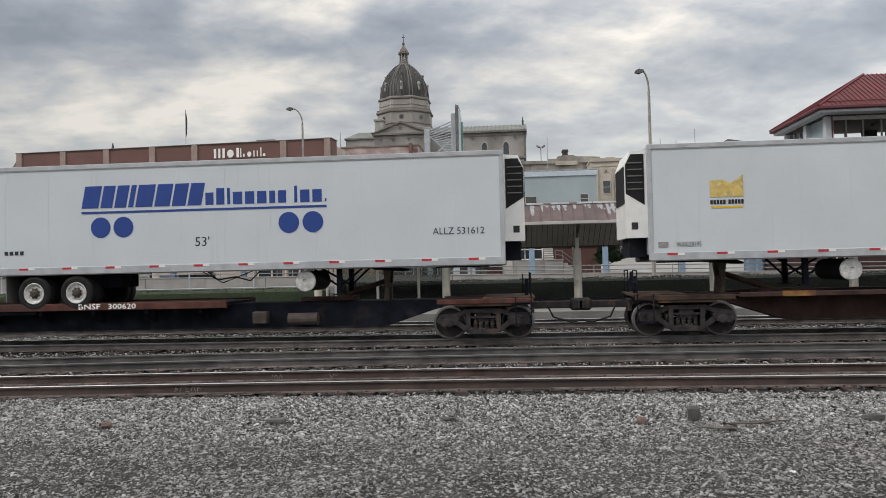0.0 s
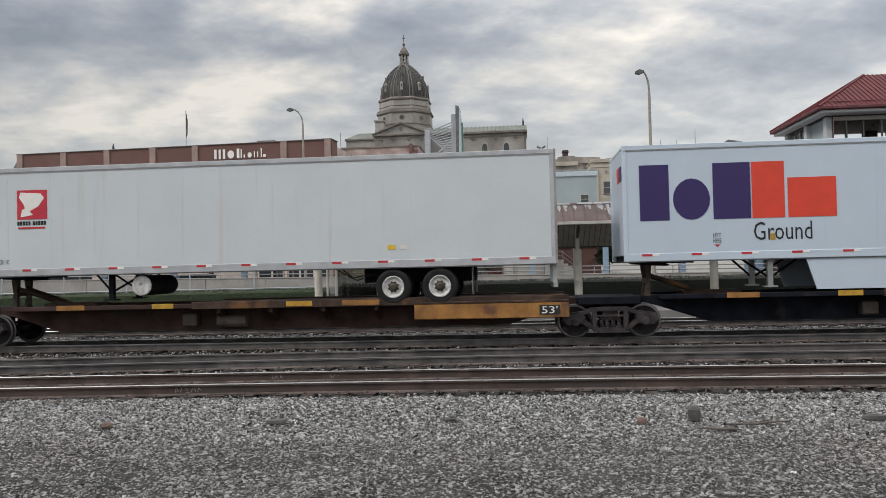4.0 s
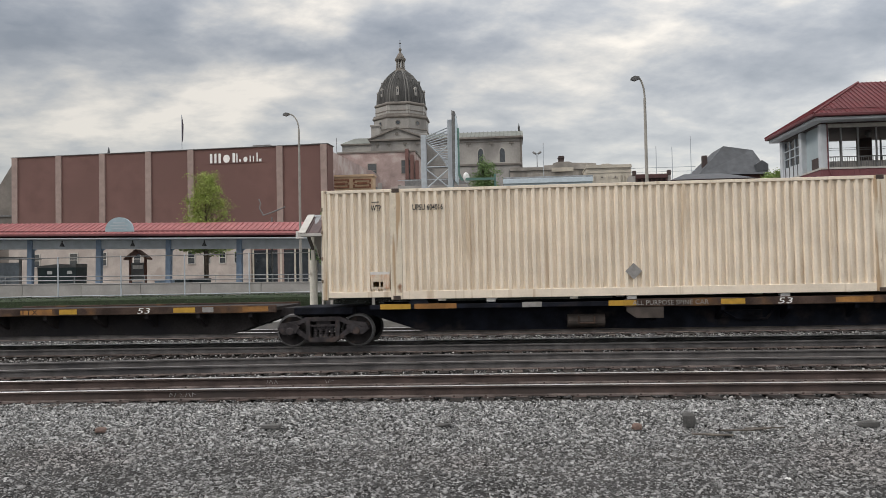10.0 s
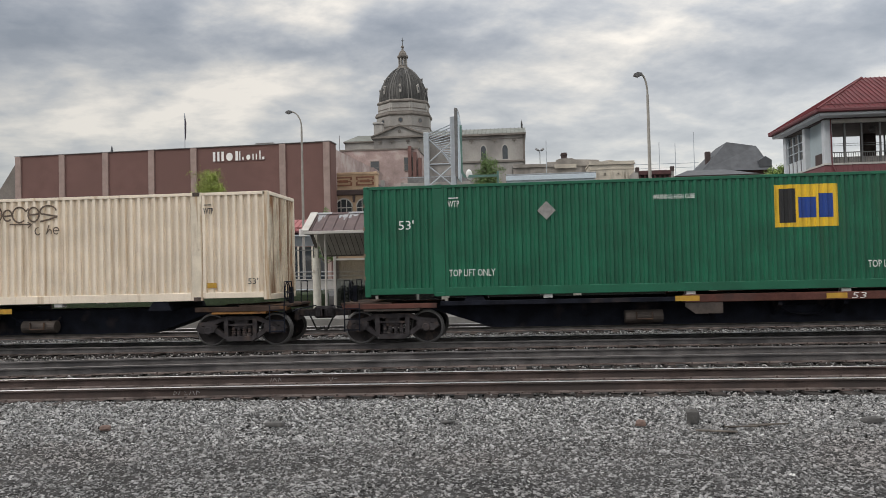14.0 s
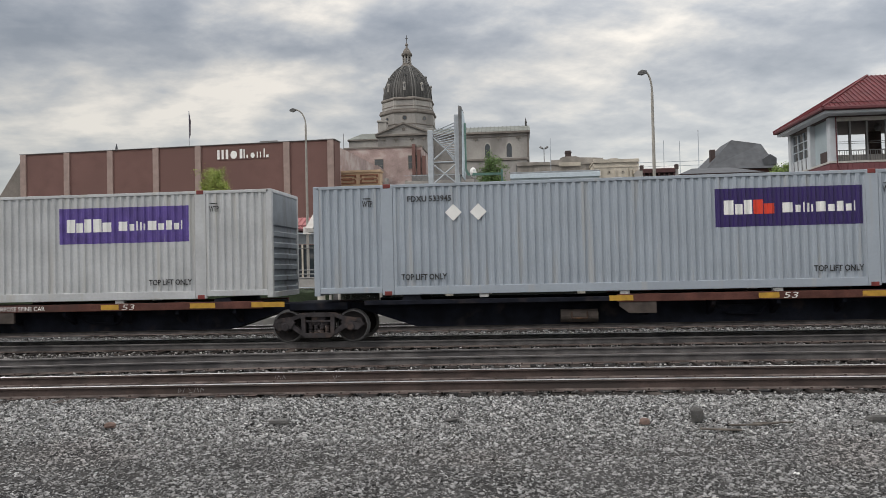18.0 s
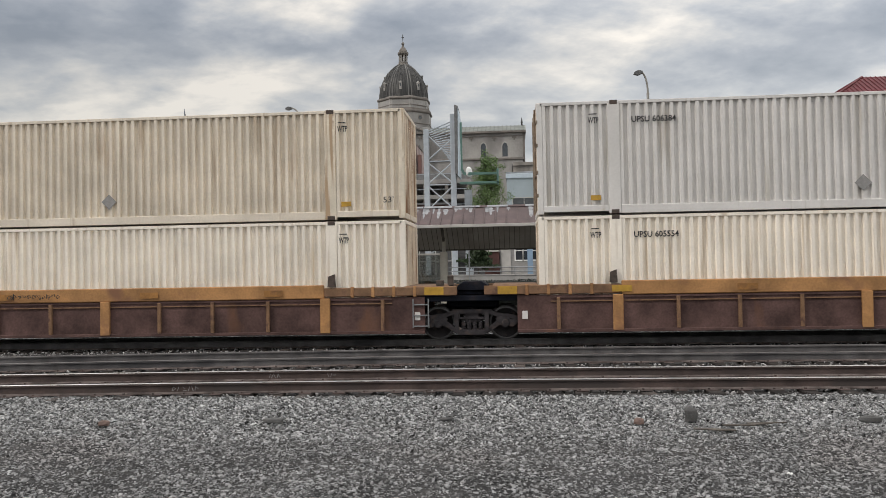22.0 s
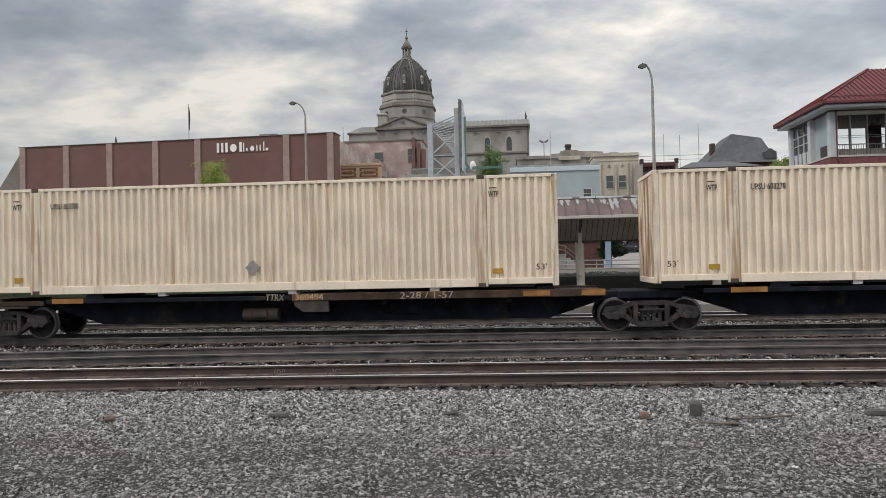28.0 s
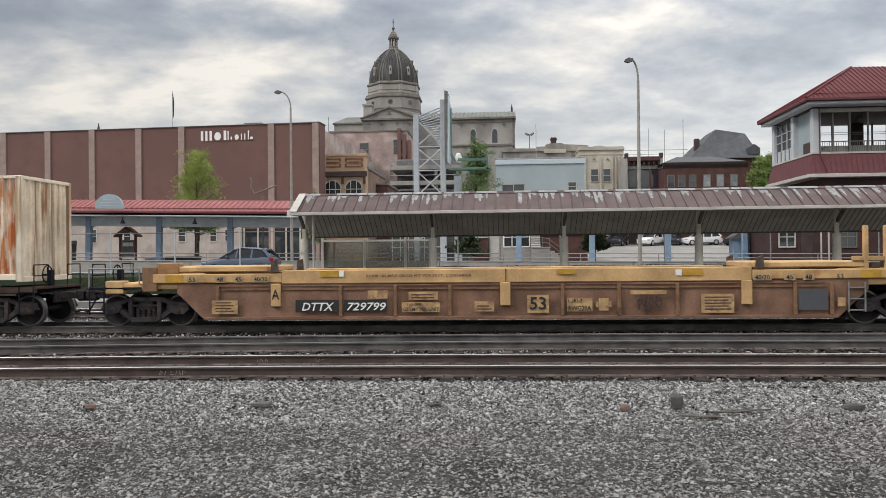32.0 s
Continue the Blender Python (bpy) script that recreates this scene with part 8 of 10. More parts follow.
def red_canopy():
    t = thing("bus_shelter_canopy", "long red metal canopy on pale blue steel columns", "canopy", kind="structure")
    # the street falls a little along its length, and the canopy with it
    t.matrix_basis = Matrix.Translation((-33, 0, 5)) @ pose(0, 0, 0, 0, 1.1, 0) @ Matrix.Translation((33, 0, -5))
    x0, x1 = -58, -13.5
    part("roof_slope", Solid().prism([(57.1, 5.36), (59.6, 6.29), (59.6, 6.19), (57.1, 5.24)], x0, x1, "x"), M_REDBUS, t)
    part("roof_slope", Solid().prism([(59.6, 6.29), (62.6, 5.19), (62.6, 5.07), (59.6, 6.19)], x0, x1, "x"), M_REDBUS, t)
    seam = Solid().prism([(57.05, 5.34), (59.6, 6.29), (59.6, 6.34), (57.05, 5.39)], -0.025, 0.025, "x").mesh("roof_seam", M_REDBUS)
    x = x0 + 0.2
    while x < x1:
        part("roof_seam", seam, M_REDBUS, t, at=pose(x, 0, 0))
        x += 0.4
    part("snow_guard", Solid().box(x0, x1, 57.5, 57.56, 5.49, 5.60), M_REDWALL, t)
    part("gutter", Solid().box(x0, x1, 56.95, 57.1, 5.18, 5.32, 0.02), M_REDWALL, t)
    part("soffit", Solid().box(x0, x1, 56.7, 62.5, 4.95, 5.03), M_GREYSTEEL, t)
    part("beam", Solid().box(x0, x1, 58.3, 58.6, 4.25, 4.95, 0.02), M_GREYSTEEL, t)
    for i in range(8):
        x = -20.08 - 5.42 * i
        c = part("column", Solid().box(x - 0.2, x + 0.2, 58.2, 58.6, 0.86, 4.95, 0.03), M_BUSCOL, t)
        part("brace", tube([(x + 0.2, 58.4, 4.15), (x + 0.45, 58.4, 4.3), (x + 0.7, 58.4, 4.6), (x + 0.78, 58.4, 4.95)], 0.07, 6), M_BUSCOL, c)
        part("pendant_lamp", Solid().turned([(0.04, 0.45), (0.05, 0.28), (0.19, 0.0), (0.0, 0.0)], (x - 2.25, 57.2, 4.42), 12), M_INK, t)
    a = Solid()
    pts = [(-29.35, 5.46)] + [(-28.3 + 1.05 * math.cos(q), 5.55 + 0.95 * math.sin(q)) for q in [math.pi * (1 - i / 12) for i in range(13)]] + [(-27.25, 5.46)]
    part("arched_sign", a.prism(pts, 56.2, 56.4), M_TEALSIGN, t, "pale teal arched sign board")
    for i, w in enumerate((0.9, 1.3, 1.1)):
        plate("sign_bar", -28.3 - w / 2, -28.3 + w / 2, 6.05 - i * 0.2, 6.13 - i * 0.2, 56.19, M_GREYSTEEL, t)


red_canopy()


def bank():
    t = thing("bank_building", "windowless brown brick bank building with pale stone pilasters", "building", pose(0, 0, 0))
    # the front runs from (-53.4, 82.4) to (-18.3, 79.95)
    ang = math.degrees(math.atan2(-2.45, 35.1))
    L = math.hypot(35.1, 2.45)
    t.matrix_basis = pose(-53.4, 82.4, 0, 0, 0, ang)
    part("wall", Solid().box(0, L, 0, 1.9, 0.8, 15.15), M_BANK, t)
    part("rear_wall", Solid().box(0, L - 0.25, 1.9, 17, 0.8, 14.75), M_PINK, t, "faded pink painted rear wall")
    part("parapet_cap", Solid().box(-0.1, L + 0.1, -0.12, 2.0, 15.15, 15.24, 0.03), M_TRIM, t)
    for x in (0.05, 5.2, 10.23, 15.45, 20.17, 29.8, L - 0.74):
        part("pilaster", Solid().box(x, x + 0.66, -0.14, 0.1, 0.8, 15.15, 0.02), M_PILASTER, t)
    # white blocks stand for the trade name
    sgn = part("sign", Solid().box(22.6, 28.2, -0.05, 0.0, 13.6, 13.64), M_BANK, t)
    blocks([(0.28, 1, 0.22), (0.25, 1, 0.22), (0.28, 1, 0.25), (0.75, -0.85, 0.3), (0.3, 1, 0.0)], 0.98, M_WHITE, sgn, 22.62, -0.06, 13.68, 2.75, label="white emblem blocks")
    blocks([(0.14, 1, 0.2), (0.2, -0.4, 0.3), (0.5, -0.6, 0.25), (0.14, 0.68, 0.25), (0.14, 0.66, 0.3), (0.14, 1, 0.15), (0.3, 0.3, 0)], 0.92, M_WHITE, sgn, 25.5, -0.06, 13.68, 2.7)
    part("stone_base", Solid().box(-0.2, 27.0, -0.3, 0.05, 0.8, 5.6, 0.03), M_BASESTONE, t, "pale pinkish stone ground floor")
    for x, w, h in ((3.0, 0.9, 1.3), (7.4, 0.9, 1.3), (10.6, 1.05, 1.3), (14.6, 0.7, 1.2), (20.6, 0.7, 1.2), (22.3, 0.6, 1.1), (24.0, 0.6, 1.1), (25.6, 0.6, 1.1)):
        window_on(t, x, 3.4, w, h, -0.3, frame_m=M_FASCIA)
    part("entrance", Solid().box(27.2, 34.6, -0.05, 0.3, 1.0, 4.6), M_PANE, t)
    for i in range(6):
        part("mullion", Solid().box(27.2 + i * 1.48 - 0.08, 27.2 + i * 1.48 + 0.08, -0.15, 0.0, 1.0, 4.7), M_STONE, t)
    part("rooftop_box", Solid().box(26.0, 28.0, 3, 5, 15.2, 15.9, 0.05), M_TRIM, t)
    part("rooftop_box", Solid().box(32.5, 34.2, 3, 5, 15.2, 15.8, 0.05), M_TRIM, t)
    sp = thing("church_spire", "small dark church spire far behind the bank", "spire", pose(-82.6, 160, 0))
    part("spire", Solid().turned([(0.9, 20), (0.9, 26.4), (0.55, 26.8), (0.08, 29.2), (0.0, 29.3)], (0, 0, 0), 8), M_SLATE, sp)
    part("tower", Solid().box(-1.4, 1.4, -1.4, 1.4, 6, 20.2, 0.05), M_STONED, sp)
    g = thing("flagpole", "thin flagpole with a furled dark flag", "flagpole", pose(-38.5, 92, 0))
    part("pole", Solid().rod((0, 0, 0.8), (0, 0, 21.2), 0.05, 8), M_GREYSTEEL, g)
    part("flag", Solid().prism([(0.05, 20.9), (0.2, 20.0), (0.15, 18.4), (0.05, 18.0)], -0.05, 0.05), M_FLAG, g, "furled dark flag")


bank()


def church():
    t = thing("domed_cathedral", "sooty limestone cathedral with a great ribbed dome and lantern", "church", pose(-40.3, 300, 0))
    def eight(profile):
        """An eight-sided storey with one face to the front; radii are taken to the faces."""
        return Solid().turned([(r / math.cos(math.pi / 8), h) for r, h in profile], (0, 0, 0), 8, "z", 0.5)
    part("drum_base", eight([(10.2, 18), (10.2, 53.4), (9.9, 53.6)]), M_LIME, t)
    d = part("drum", eight([(9.75, 53.4), (9.75, 58.9), (9.1, 59.0), (9.1, 63.9), (8.9, 64.8)]), M_LIME, t)
    part("drum_cornice", eight([(9.75, 58.7), (10.25, 59.1), (10.25, 59.6), (9.95, 59.8), (9.9, 60.4), (9.1, 60.5)]), M_STONED, d, "dark sooty cornice")
    part("dome_cornice", eight([(9.1, 63.6), (9.5, 63.95), (9.5, 64.4), (9.0, 64.9)]), M_STONED, d, "dark sooty cornice")
    part("attic_course", eight([(9.1, 61.4), (9.22, 61.5), (9.22, 61.75), (9.1, 61.85)]), M_STONED, d)
    part("string_course", eight([(9.75, 54.6), (9.95, 54.7), (9.95, 54.95), (9.75, 55.05)]), M_STONED, d)
    for i in range(8):
        a = i * math.pi / 4
        q = (math.sin(a), -math.cos(a))
        part("round_window", Solid().rod((q[0] * 9.6, q[1] * 9.6, 57.0), (q[0] * 9.83, q[1] * 9.83, 57.0), 0.72, 14), M_PANE, d)
        part("window_ring", Solid().rod((q[0] * 9.6, q[1] * 9.6, 57.0), (q[0] * 9.8, q[1] * 9.8, 57.0), 1.02, 14), M_STONED, d)
        for k in (-1, 1):
            part("pilaster", kept(("drumpil", k), lambda k=k: Solid().box(k * 3.35 - 0.3, k * 3.35 + 0.3, -9.2, -9.0, 60.5, 63.7).mesh("pilaster", M_LIMEP)), M_LIMEP, d, at=pose(0, 0, 0, 0, 0, math.degrees(a)))
    prof = []
    for i in range(13):
        q = i / 12 * math.radians(78)
        prof.append((9.15 * math.cos(q) ** 1.3, 64.8 + 14.0 * math.sin(q)))
    dome = part("dome", Solid().turned(prof, (0, 0, 0), 48), M_DOME, t, "dark lead-grey ribbed dome", smooth=True)
    for i in range(8):
        # paired broad ribs over the corners, thin seams between
        for da, w in ((-0.32, 0.26), (0.32, 0.26), (-1.0, 0.1), (1.0, 0.1), (-1.55, 0.09), (1.55, 0.09), (2.0, 0.09)):
            a = (i + 0.5 + da / 4) * math.pi / 4
            pts = [(math.sin(a) * (r + 0.03), -math.cos(a) * (r + 0.03), h) for r, h in prof]
            part("rib", tube(pts, w, 5), M_DOMERIB if w > 0.2 else M_DOME, dome)
    for i in range(8):
        a = i * math.pi / 4
        for zz, rr, k in ((67.3, 8.75, 0.9), (72.3, 7.0, 0.5)):
            s = Solid().box(-0.55 * k, 0.55 * k, -0.3, 1.2, 0, 2.9 * k, 0.08).prism([(-0.72 * k, 2.8 * k), (0.72 * k, 2.8 * k), (0, 3.6 * k)], -0.4, 1.2)
            dm = part("dormer", s, M_LIME if k == 0.9 else M_DOMERIB, dome, at=Matrix.Translation((math.sin(a) * rr, -math.cos(a) * rr, zz)) @ pose(0, 0, 0, 0, 0, math.degrees(a)))
            part("dormer_opening", Solid().box(-0.24 * k, 0.24 * k, -0.34, -0.28, 1.3 * k, 2.4 * k), M_PANE, dm)
    lan = part("lantern", Solid().turned([(2.6, 77.6), (2.3, 78.4), (1.75, 78.6), (1.75, 79.2), (0.0, 79.2)], (0, 0, 0), 16), M_STONED, t)
    part("lantern_cap", Solid().turned([(0.0, 81.9), (1.75, 81.9), (2.05, 82.3), (2.05, 82.9), (1.6, 83.0), (1.45, 83.8), (0.9, 84.7), (0.42, 85.2), (0.35, 85.8), (0.62, 86.3), (0.35, 86.8), (0.1, 87.0)], (0, 0, 0), 16), M_STONED, lan)
    for i in range(8):
        a = (i + 0.5) * math.pi / 4
        part("lantern_column", Solid().rod((math.sin(a) * 1.4, -math.cos(a) * 1.4, 79.1), (math.sin(a) * 1.4, -math.cos(a) * 1.4, 82.0), 0.33, 6), M_LIME, lan)
    part("cross", Solid().box(-0.1, 0.1, -0.1, 0.1, 86.9, 89.9).box(-0.5, 0.5, -0.08, 0.08, 88.6, 88.82), M_DOME, lan)
    # the front block with its pediment
    f = part("transept", Solid().box(-9.0, 9.7, -16, 0, 18, 49.3), M_LIME, t)
    part("pediment", Solid().prism([(-9.3, 50.0), (10.0, 50.0), (0.45, 53.7)], -16.2, -2), M_LIME, t)
    part("cornice", Solid().box(-9.7, 10.4, -16.8, -1, 49.2, 50.0, 0.1), M_STONED, t)
    part("pediment_edge", Solid().prism([(-10.0, 50.05), (0.45, 54.2), (10.7, 50.05), (9.5, 50.05), (0.45, 53.55), (-8.8, 50.05)], -17.0, -16.1), M_STONED, t)
    part("medallion", Solid().rod((0.45, -16.4, 51.7), (0.45, -16.1, 51.7), 0.62, 16), M_STONED, t)
    for x in (-6.8, -2.4, 3.3, 7.6):
        part("bracket", Solid().box(x - 0.7, x + 0.7, -16.3, -15.9, 47.9, 48.5, 0.05).box(x - 0.2, x + 0.2, -16.25, -15.9, 47.2, 47.9), M_STONED, f)
    for x in (-7.0, 7.0):
        part("arched_window", Solid().prism([(x - 0.9, 40), (x + 0.9, 40), (x + 0.9, 44.4), (x + 0.6, 45.2), (x, 45.6), (x - 0.6, 45.2), (x - 0.9, 44.4)], -16.08, -15.9), M_PANE, f)
    part("turret", Solid().box(-9.2, -6.1, -14, -10, 49, 54.9, 0.12).box(-9.5, -5.8, -14.3, -9.7, 54.9, 55.6, 0.1), M_LIME, t)
    # nave to the one side, low transept to the other
    n = part("nave", Solid().box(9.7, 44.6, -8, 8, 18, 50.2), M_LIME, t)
    roof = part("nave_roof", Solid().prism([(-8.9, 50.9), (8.9, 50.9), (0, 54.1)], 9.3, 45.2, "x"), M_COPPER, t, "pale grey-green metal roof")
    for i in range(24):
        part("roof_seam", kept("naveseam", lambda: Solid().prism([(-8.95, 50.95), (0, 54.15), (0, 54.3), (-8.95, 51.1)], -0.12, 0.12, "x").mesh("roof_seam", M_COPPERD)), M_COPPERD, roof, at=pose(9.8 + i * 1.5, 0, 0))
    part("cornice", Solid().box(9.7, 45.2, -9.0, 8.6, 50.1, 50.9, 0.1), M_STONED, n)
    part("string_course", Solid().box(9.7, 44.8, -8.15, -7.9, 48.9, 49.2), M_STONED, n)
    for x in (14.5, 20.0, 25.5, 33.8, 41.0):
        part("bracket", Solid().box(x - 0.8, x + 0.8, -8.3, -7.9, 48.2, 48.8, 0.05).box(x - 0.25, x + 0.25, -8.25, -7.9, 47.5, 48.2), M_STONED, n)
    for x in (29.8, 37.6):
        w = part("arched_window", Solid().prism([(x - 0.95, 41.6), (x + 0.95, 41.6), (x + 0.95, 45.3), (x + 0.7, 46.2), (x, 46.7), (x - 0.7, 46.2), (x - 0.95, 45.3)], -8.1, -7.9), M_PANE, n)
        part("window_surround", Solid().prism([(x - 1.3, 41.2), (x + 1.3, 41.2), (x + 1.3, 45.4), (x + 0.9, 46.6), (x, 47.2), (x - 0.9, 46.6), (x - 1.3, 45.4)], -8.06, -7.95), M_LIMEP, w)
    part("quoin", Solid().box(44.0, 44.8, -8.25, -7.7, 38, 50.1), M_STONED, n)
    part("aisle", Solid().box(10.2, 44, -14, -8, 18, 39.6, 0.1), M_LIME, t)
    part("aisle_cornice", Solid().box(9.8, 44.4, -14.4, -8, 39.6, 40.4, 0.1), M_STONED, t)
    part("transept_low", Solid().box(-21.9, -9.0, -4, 8, 18, 50.2), M_LIME, t)
    part("wing_cornice", Solid().box(-22.4, -9.0, -4.5, 8, 50.0, 50.6, 0.1), M_STONED, t)
    part("hip_roof", Solid().add([(-22.4, -4.5, 50.6), (-8.6, -4.5, 50.6), (-8.6, 8.5, 50.6), (-22.4, 8.5, 50.6), (-17.8, 0, 53.3), (-8.6, 0, 53.3)], [(0, 1, 5, 4), (1, 2, 5), (2, 3, 4, 5), (3, 0, 4), (0, 3, 2, 1)]), M_COPPER, t)
    part("finial", Solid().turned([(0.42, 54.0), (0.28, 54.8), (0.42, 55.1), (0.12, 56.5), (0.0, 57.2)], (43.9, 0, 0), 8), M_DOME, t)


church()


def town_block(name, label, x0, x1, y0, y1, ztop, material, base=0.8, roof=M_TRIM, cap=None, cat="building"):
    t = thing(name, label, cat)
    part("wall", Solid().box(x0, x1, y0, y1, base, ztop), material, t)
    part("roof_cap", Solid().box(x0 - 0.1, x1 + 0.1, y0 - 0.12, y1, ztop, ztop + 0.25, 0.02), cap or roof, t)
    return t


def blocks_of_town():
    # pink painted block behind the bank
    t = town_block("pink_building", "faded pink painted brick building with a stepped parapet", -25.9, -14.2, 120, 135, 20.2, M_PINK, cap=M_STONED)
    for x, z in ((-20.7, 16.6), (-23.6, 14.0), (-15.6, 17.0)):
        window_on(t, x, z, 1.2, 1.9, 120, frame_m=M_STONED)
    part("step", Solid().box(-27.6, -25.9, 118, 135, 0.8, 19.0), M_PINK, t)
    for i in range(3):
        part("chimney", Solid().box(-15.6 + i * 0.75, -15.1 + i * 0.75, 119.5, 120.5, 15.0, 20.6 - i * 0.9), M_BANK, t)
    part("lower_wing", Solid().box(-25, -19.5, 112, 119.4, 0.8, 16.6), M_PINK, t)
    part("antenna", Solid().rod((-26.5, 122, 19), (-26.5, 122, 23), 0.04), M_TRIM, t)
    # ornate ochre front
    t = town_block("ochre_shopfront", "ochre brick building with patterned parapet and arched windows", -19.0, -14.2, 83, 84.4, 12.1, M_OCHRE, cap=M_OCHRE)
    for cx in (-17.7, -15.4):
        for a, b, c, d in ((-0.95, 0.95, 0.8, 0.93), (-0.95, 0.95, 0.0, 0.13), (-0.95, -0.77, 0.13, 0.36), (-0.95, -0.77, 0.6, 0.8), (0.77, 0.95, 0.13, 0.36), (0.77, 0.95, 0.6, 0.8), (-0.5, 0.5, 0.34, 0.6), (-0.84, -0.5, 0.42, 0.52), (0.5, 0.84, 0.42, 0.52)):
            part("brick_fret", Solid().box(cx + a, cx + b, 82.92, 83.0, 10.95 + c, 10.95 + d), M_FRET, t)
    part("cornice", Solid().box(-19.1, -14.0, 82.6, 83, 9.95, 10.5, 0.05), M_BROWNTRIM, t)
    for i in range(3):
        part("bracket", Solid().box(-18.98 + i * 2.3, -18.78 + i * 2.3, 82.65, 83, 9.2, 9.95), M_BROWNTRIM, t)
    for cx in (-17.66, -15.43):
        arch = [(cx + 0.9 * math.cos(math.radians(q)), 8.75 + 0.85 * math.sin(math.radians(q))) for q in range(0, 181, 15)]
        w = part("arched_window", Solid().prism([(cx - 0.9, 6.6), (cx + 0.9, 6.6)] + arch, 82.9, 83.0), M_CARGLASS, t, "dark arched window")
        part("arch_band", tube([(x, 82.88, z) for x, z in arch], 0.075, 6), M_FASCIA, w)
        for dx in (-0.86, -0.3, 0.3, 0.86):
            part("window_bar", Solid().box(cx + dx - 0.03, cx + dx + 0.03, 82.83, 82.89, 6.6, 9.55 if abs(dx) < 0.5 else 8.75), M_FASCIA, w)
        part("window_bar", Solid().box(cx - 0.9, cx + 0.9, 82.83, 82.89, 8.62, 8.70), M_FASCIA, w)
    t = town_block("brown_brick_wing", "brown brick side wing behind an ochre front", -18.8, -14.22, 84.4, 97, 10.9, M_TANBRICK)
    part("chimney", Solid().box(-14.6, -14.24, 88, 88.6, 10.9, 12.0), M_LIME, t)
    t = town_block("red_brick_lean_to", "low red brick block beside a wing", -14.2, -12.9, 90, 99, 9.6, M_BRICK)
    t = town_block("brick_rear_block", "low dark brick block", -13.5, -8.0, 106, 111, 10.2, M_BRICK)
    for x in (-12.3, -10.8, -9.3):
        window_on(t, x, 7.6, 0.9, 1.5, 106)
    t = thing("glazed_storefront", "low dark glazed storefront with white mullions", "building")
    part("wall", Solid().box(-17.5, -7.0, 92, 98, 0.8, 5.6), M_TRIM, t)
    for i in range(12):
        part("mullion", Solid().box(-17.4 + i * 0.93, -17.3 + i * 0.93, 91.85, 92, 0.9, 5.2), M_WHITE, t)
    for z in (2.6, 3.9):
        part("transom", Solid().box(-17.4, -7.1, 91.87, 91.98, z, z + 0.1), M_WHITE, t)
    # parking deck
    t = thing("parking_deck", "open concrete parking deck with dark levels", "building")
    for i in range(5):
        z = 5.05 + i * 2.15
        part("deck_slab", Solid().box(-15.8, -6.0, 112.5, 119.5, z, z + 0.6, 0.03), M_LIME, t)
        # dark panel added in each level as the painted shade inside the deck
        part("deck_shadow_wall", Solid().box(-15.6, -6.2, 118.5, 118.7, z + 0.9, z + 2.2), M_TRIM, t)
        part("deck_rail", Solid().box(-15.8, -6.0, 112.5, 112.56, z + 1.35, z + 1.42), M_GREYSTEEL, t)
    for x in (-15.6, -12.4, -9.3, -6.3):
        part("deck_column", Solid().box(x - 0.2, x + 0.2, 112.6, 113.1, 0.8, 14.4), M_STONED, t)
    # blue-grey stucco
    t = town_block("blue_grey_building", "blue-grey stucco building with a pale cornice", -0.8, 10.0, 100, 112, 13.3, M_BLUEGREY, cap=M_PANEL)
    part("cornice", Solid().box(-0.9, 10.1, 99.85, 100, 12.75, 13.35, 0.04), M_BLUEPALE, t)
    window_on(t, 1.3, 9.0, 2.7, 1.3, 100, sash=False, nx=2)
    window_on(t, 8.48, 9.4, 0.9, 1.05, 100)
    # stone front
    t = town_block("stone_building", "old buff stone building with worn parapet and chimney", 11.0, 17.4, 118, 130, 16.6, M_STONE, cap=M_STONE)
    part("parapet", Solid().prism([(11.0, 16.6), (11.0, 17.15), (12.1, 17.12), (12.9, 17.05), (13.4, 17.2), (14.2, 17.22), (14.7, 17.06), (16.0, 17.04), (17.4, 17.06), (17.4, 16.6)], 117.8, 118.6), M_STONE, t)
    for x in (13.25, 15.0):
        window_on(t, x, 12.05, 1.0, 1.75, 118, frame_m=M_FASCIA)
    for x in (11.9, 14.1, 15.75, 16.25, 16.75):
        part("pier", Solid().box(x - 0.11, x + 0.11, 117.8, 118, 8, 15.6), M_STONE, t)
    for x in (13.2, 15.1):
        part("carved_crest", Solid().prism([(x - 0.34, 15.05), (x + 0.34, 15.05), (x + 0.22, 15.35), (x, 15.62), (x - 0.22, 15.35)], 117.94, 118.0), M_STONE, t)
        part("carved_boss", Solid().rod((x, 117.9, 15.25), (x, 117.95, 15.25), 0.12, 8), M_STONED, t)
    part("string_course", Solid().box(11.0, 17.4, 117.92, 118.0, 15.9, 16.02), M_STONE, t)
    t = town_block("long_stone_building", "long dark stone building with broken parapet", 0.0, 13.0, 124, 140, 17.3, M_STONEG)
    part("parapet", Solid().prism([(0, 17.3), (0, 17.85), (5.1, 17.75), (5.2, 18.0), (6.5, 18.05), (6.55, 18.3), (7.3, 18.5), (9.0, 18.5), (9.4, 18.3), (11.6, 18.2), (13.0, 18.1), (13.0, 17.3)], 123.8, 124.6), M_STONEG, t)
    part("chimney", Solid().box(7.5, 8.35, 126, 127, 17, 19.7, 0.03).box(7.42, 8.43, 125.92, 127.08, 19.35, 19.5), M_BROWNTRIM, t)
    part("name_panel", Solid().box(6.3, 9.6, 123.7, 123.8, 17.0, 17.6), M_STONE, t)
    # brick shops
    t = town_block("red_shopfront", "narrow red and dark shopfront with big upper windows", 16.9, 21.6, 112, 124, 14.6, M_BROWNTRIM, cap=M_CORNICE)
    part("cornice", Solid().box(17.0, 21.3, 111.5, 112, 14.2, 14.75, 0.05), M_CORNICE, t)
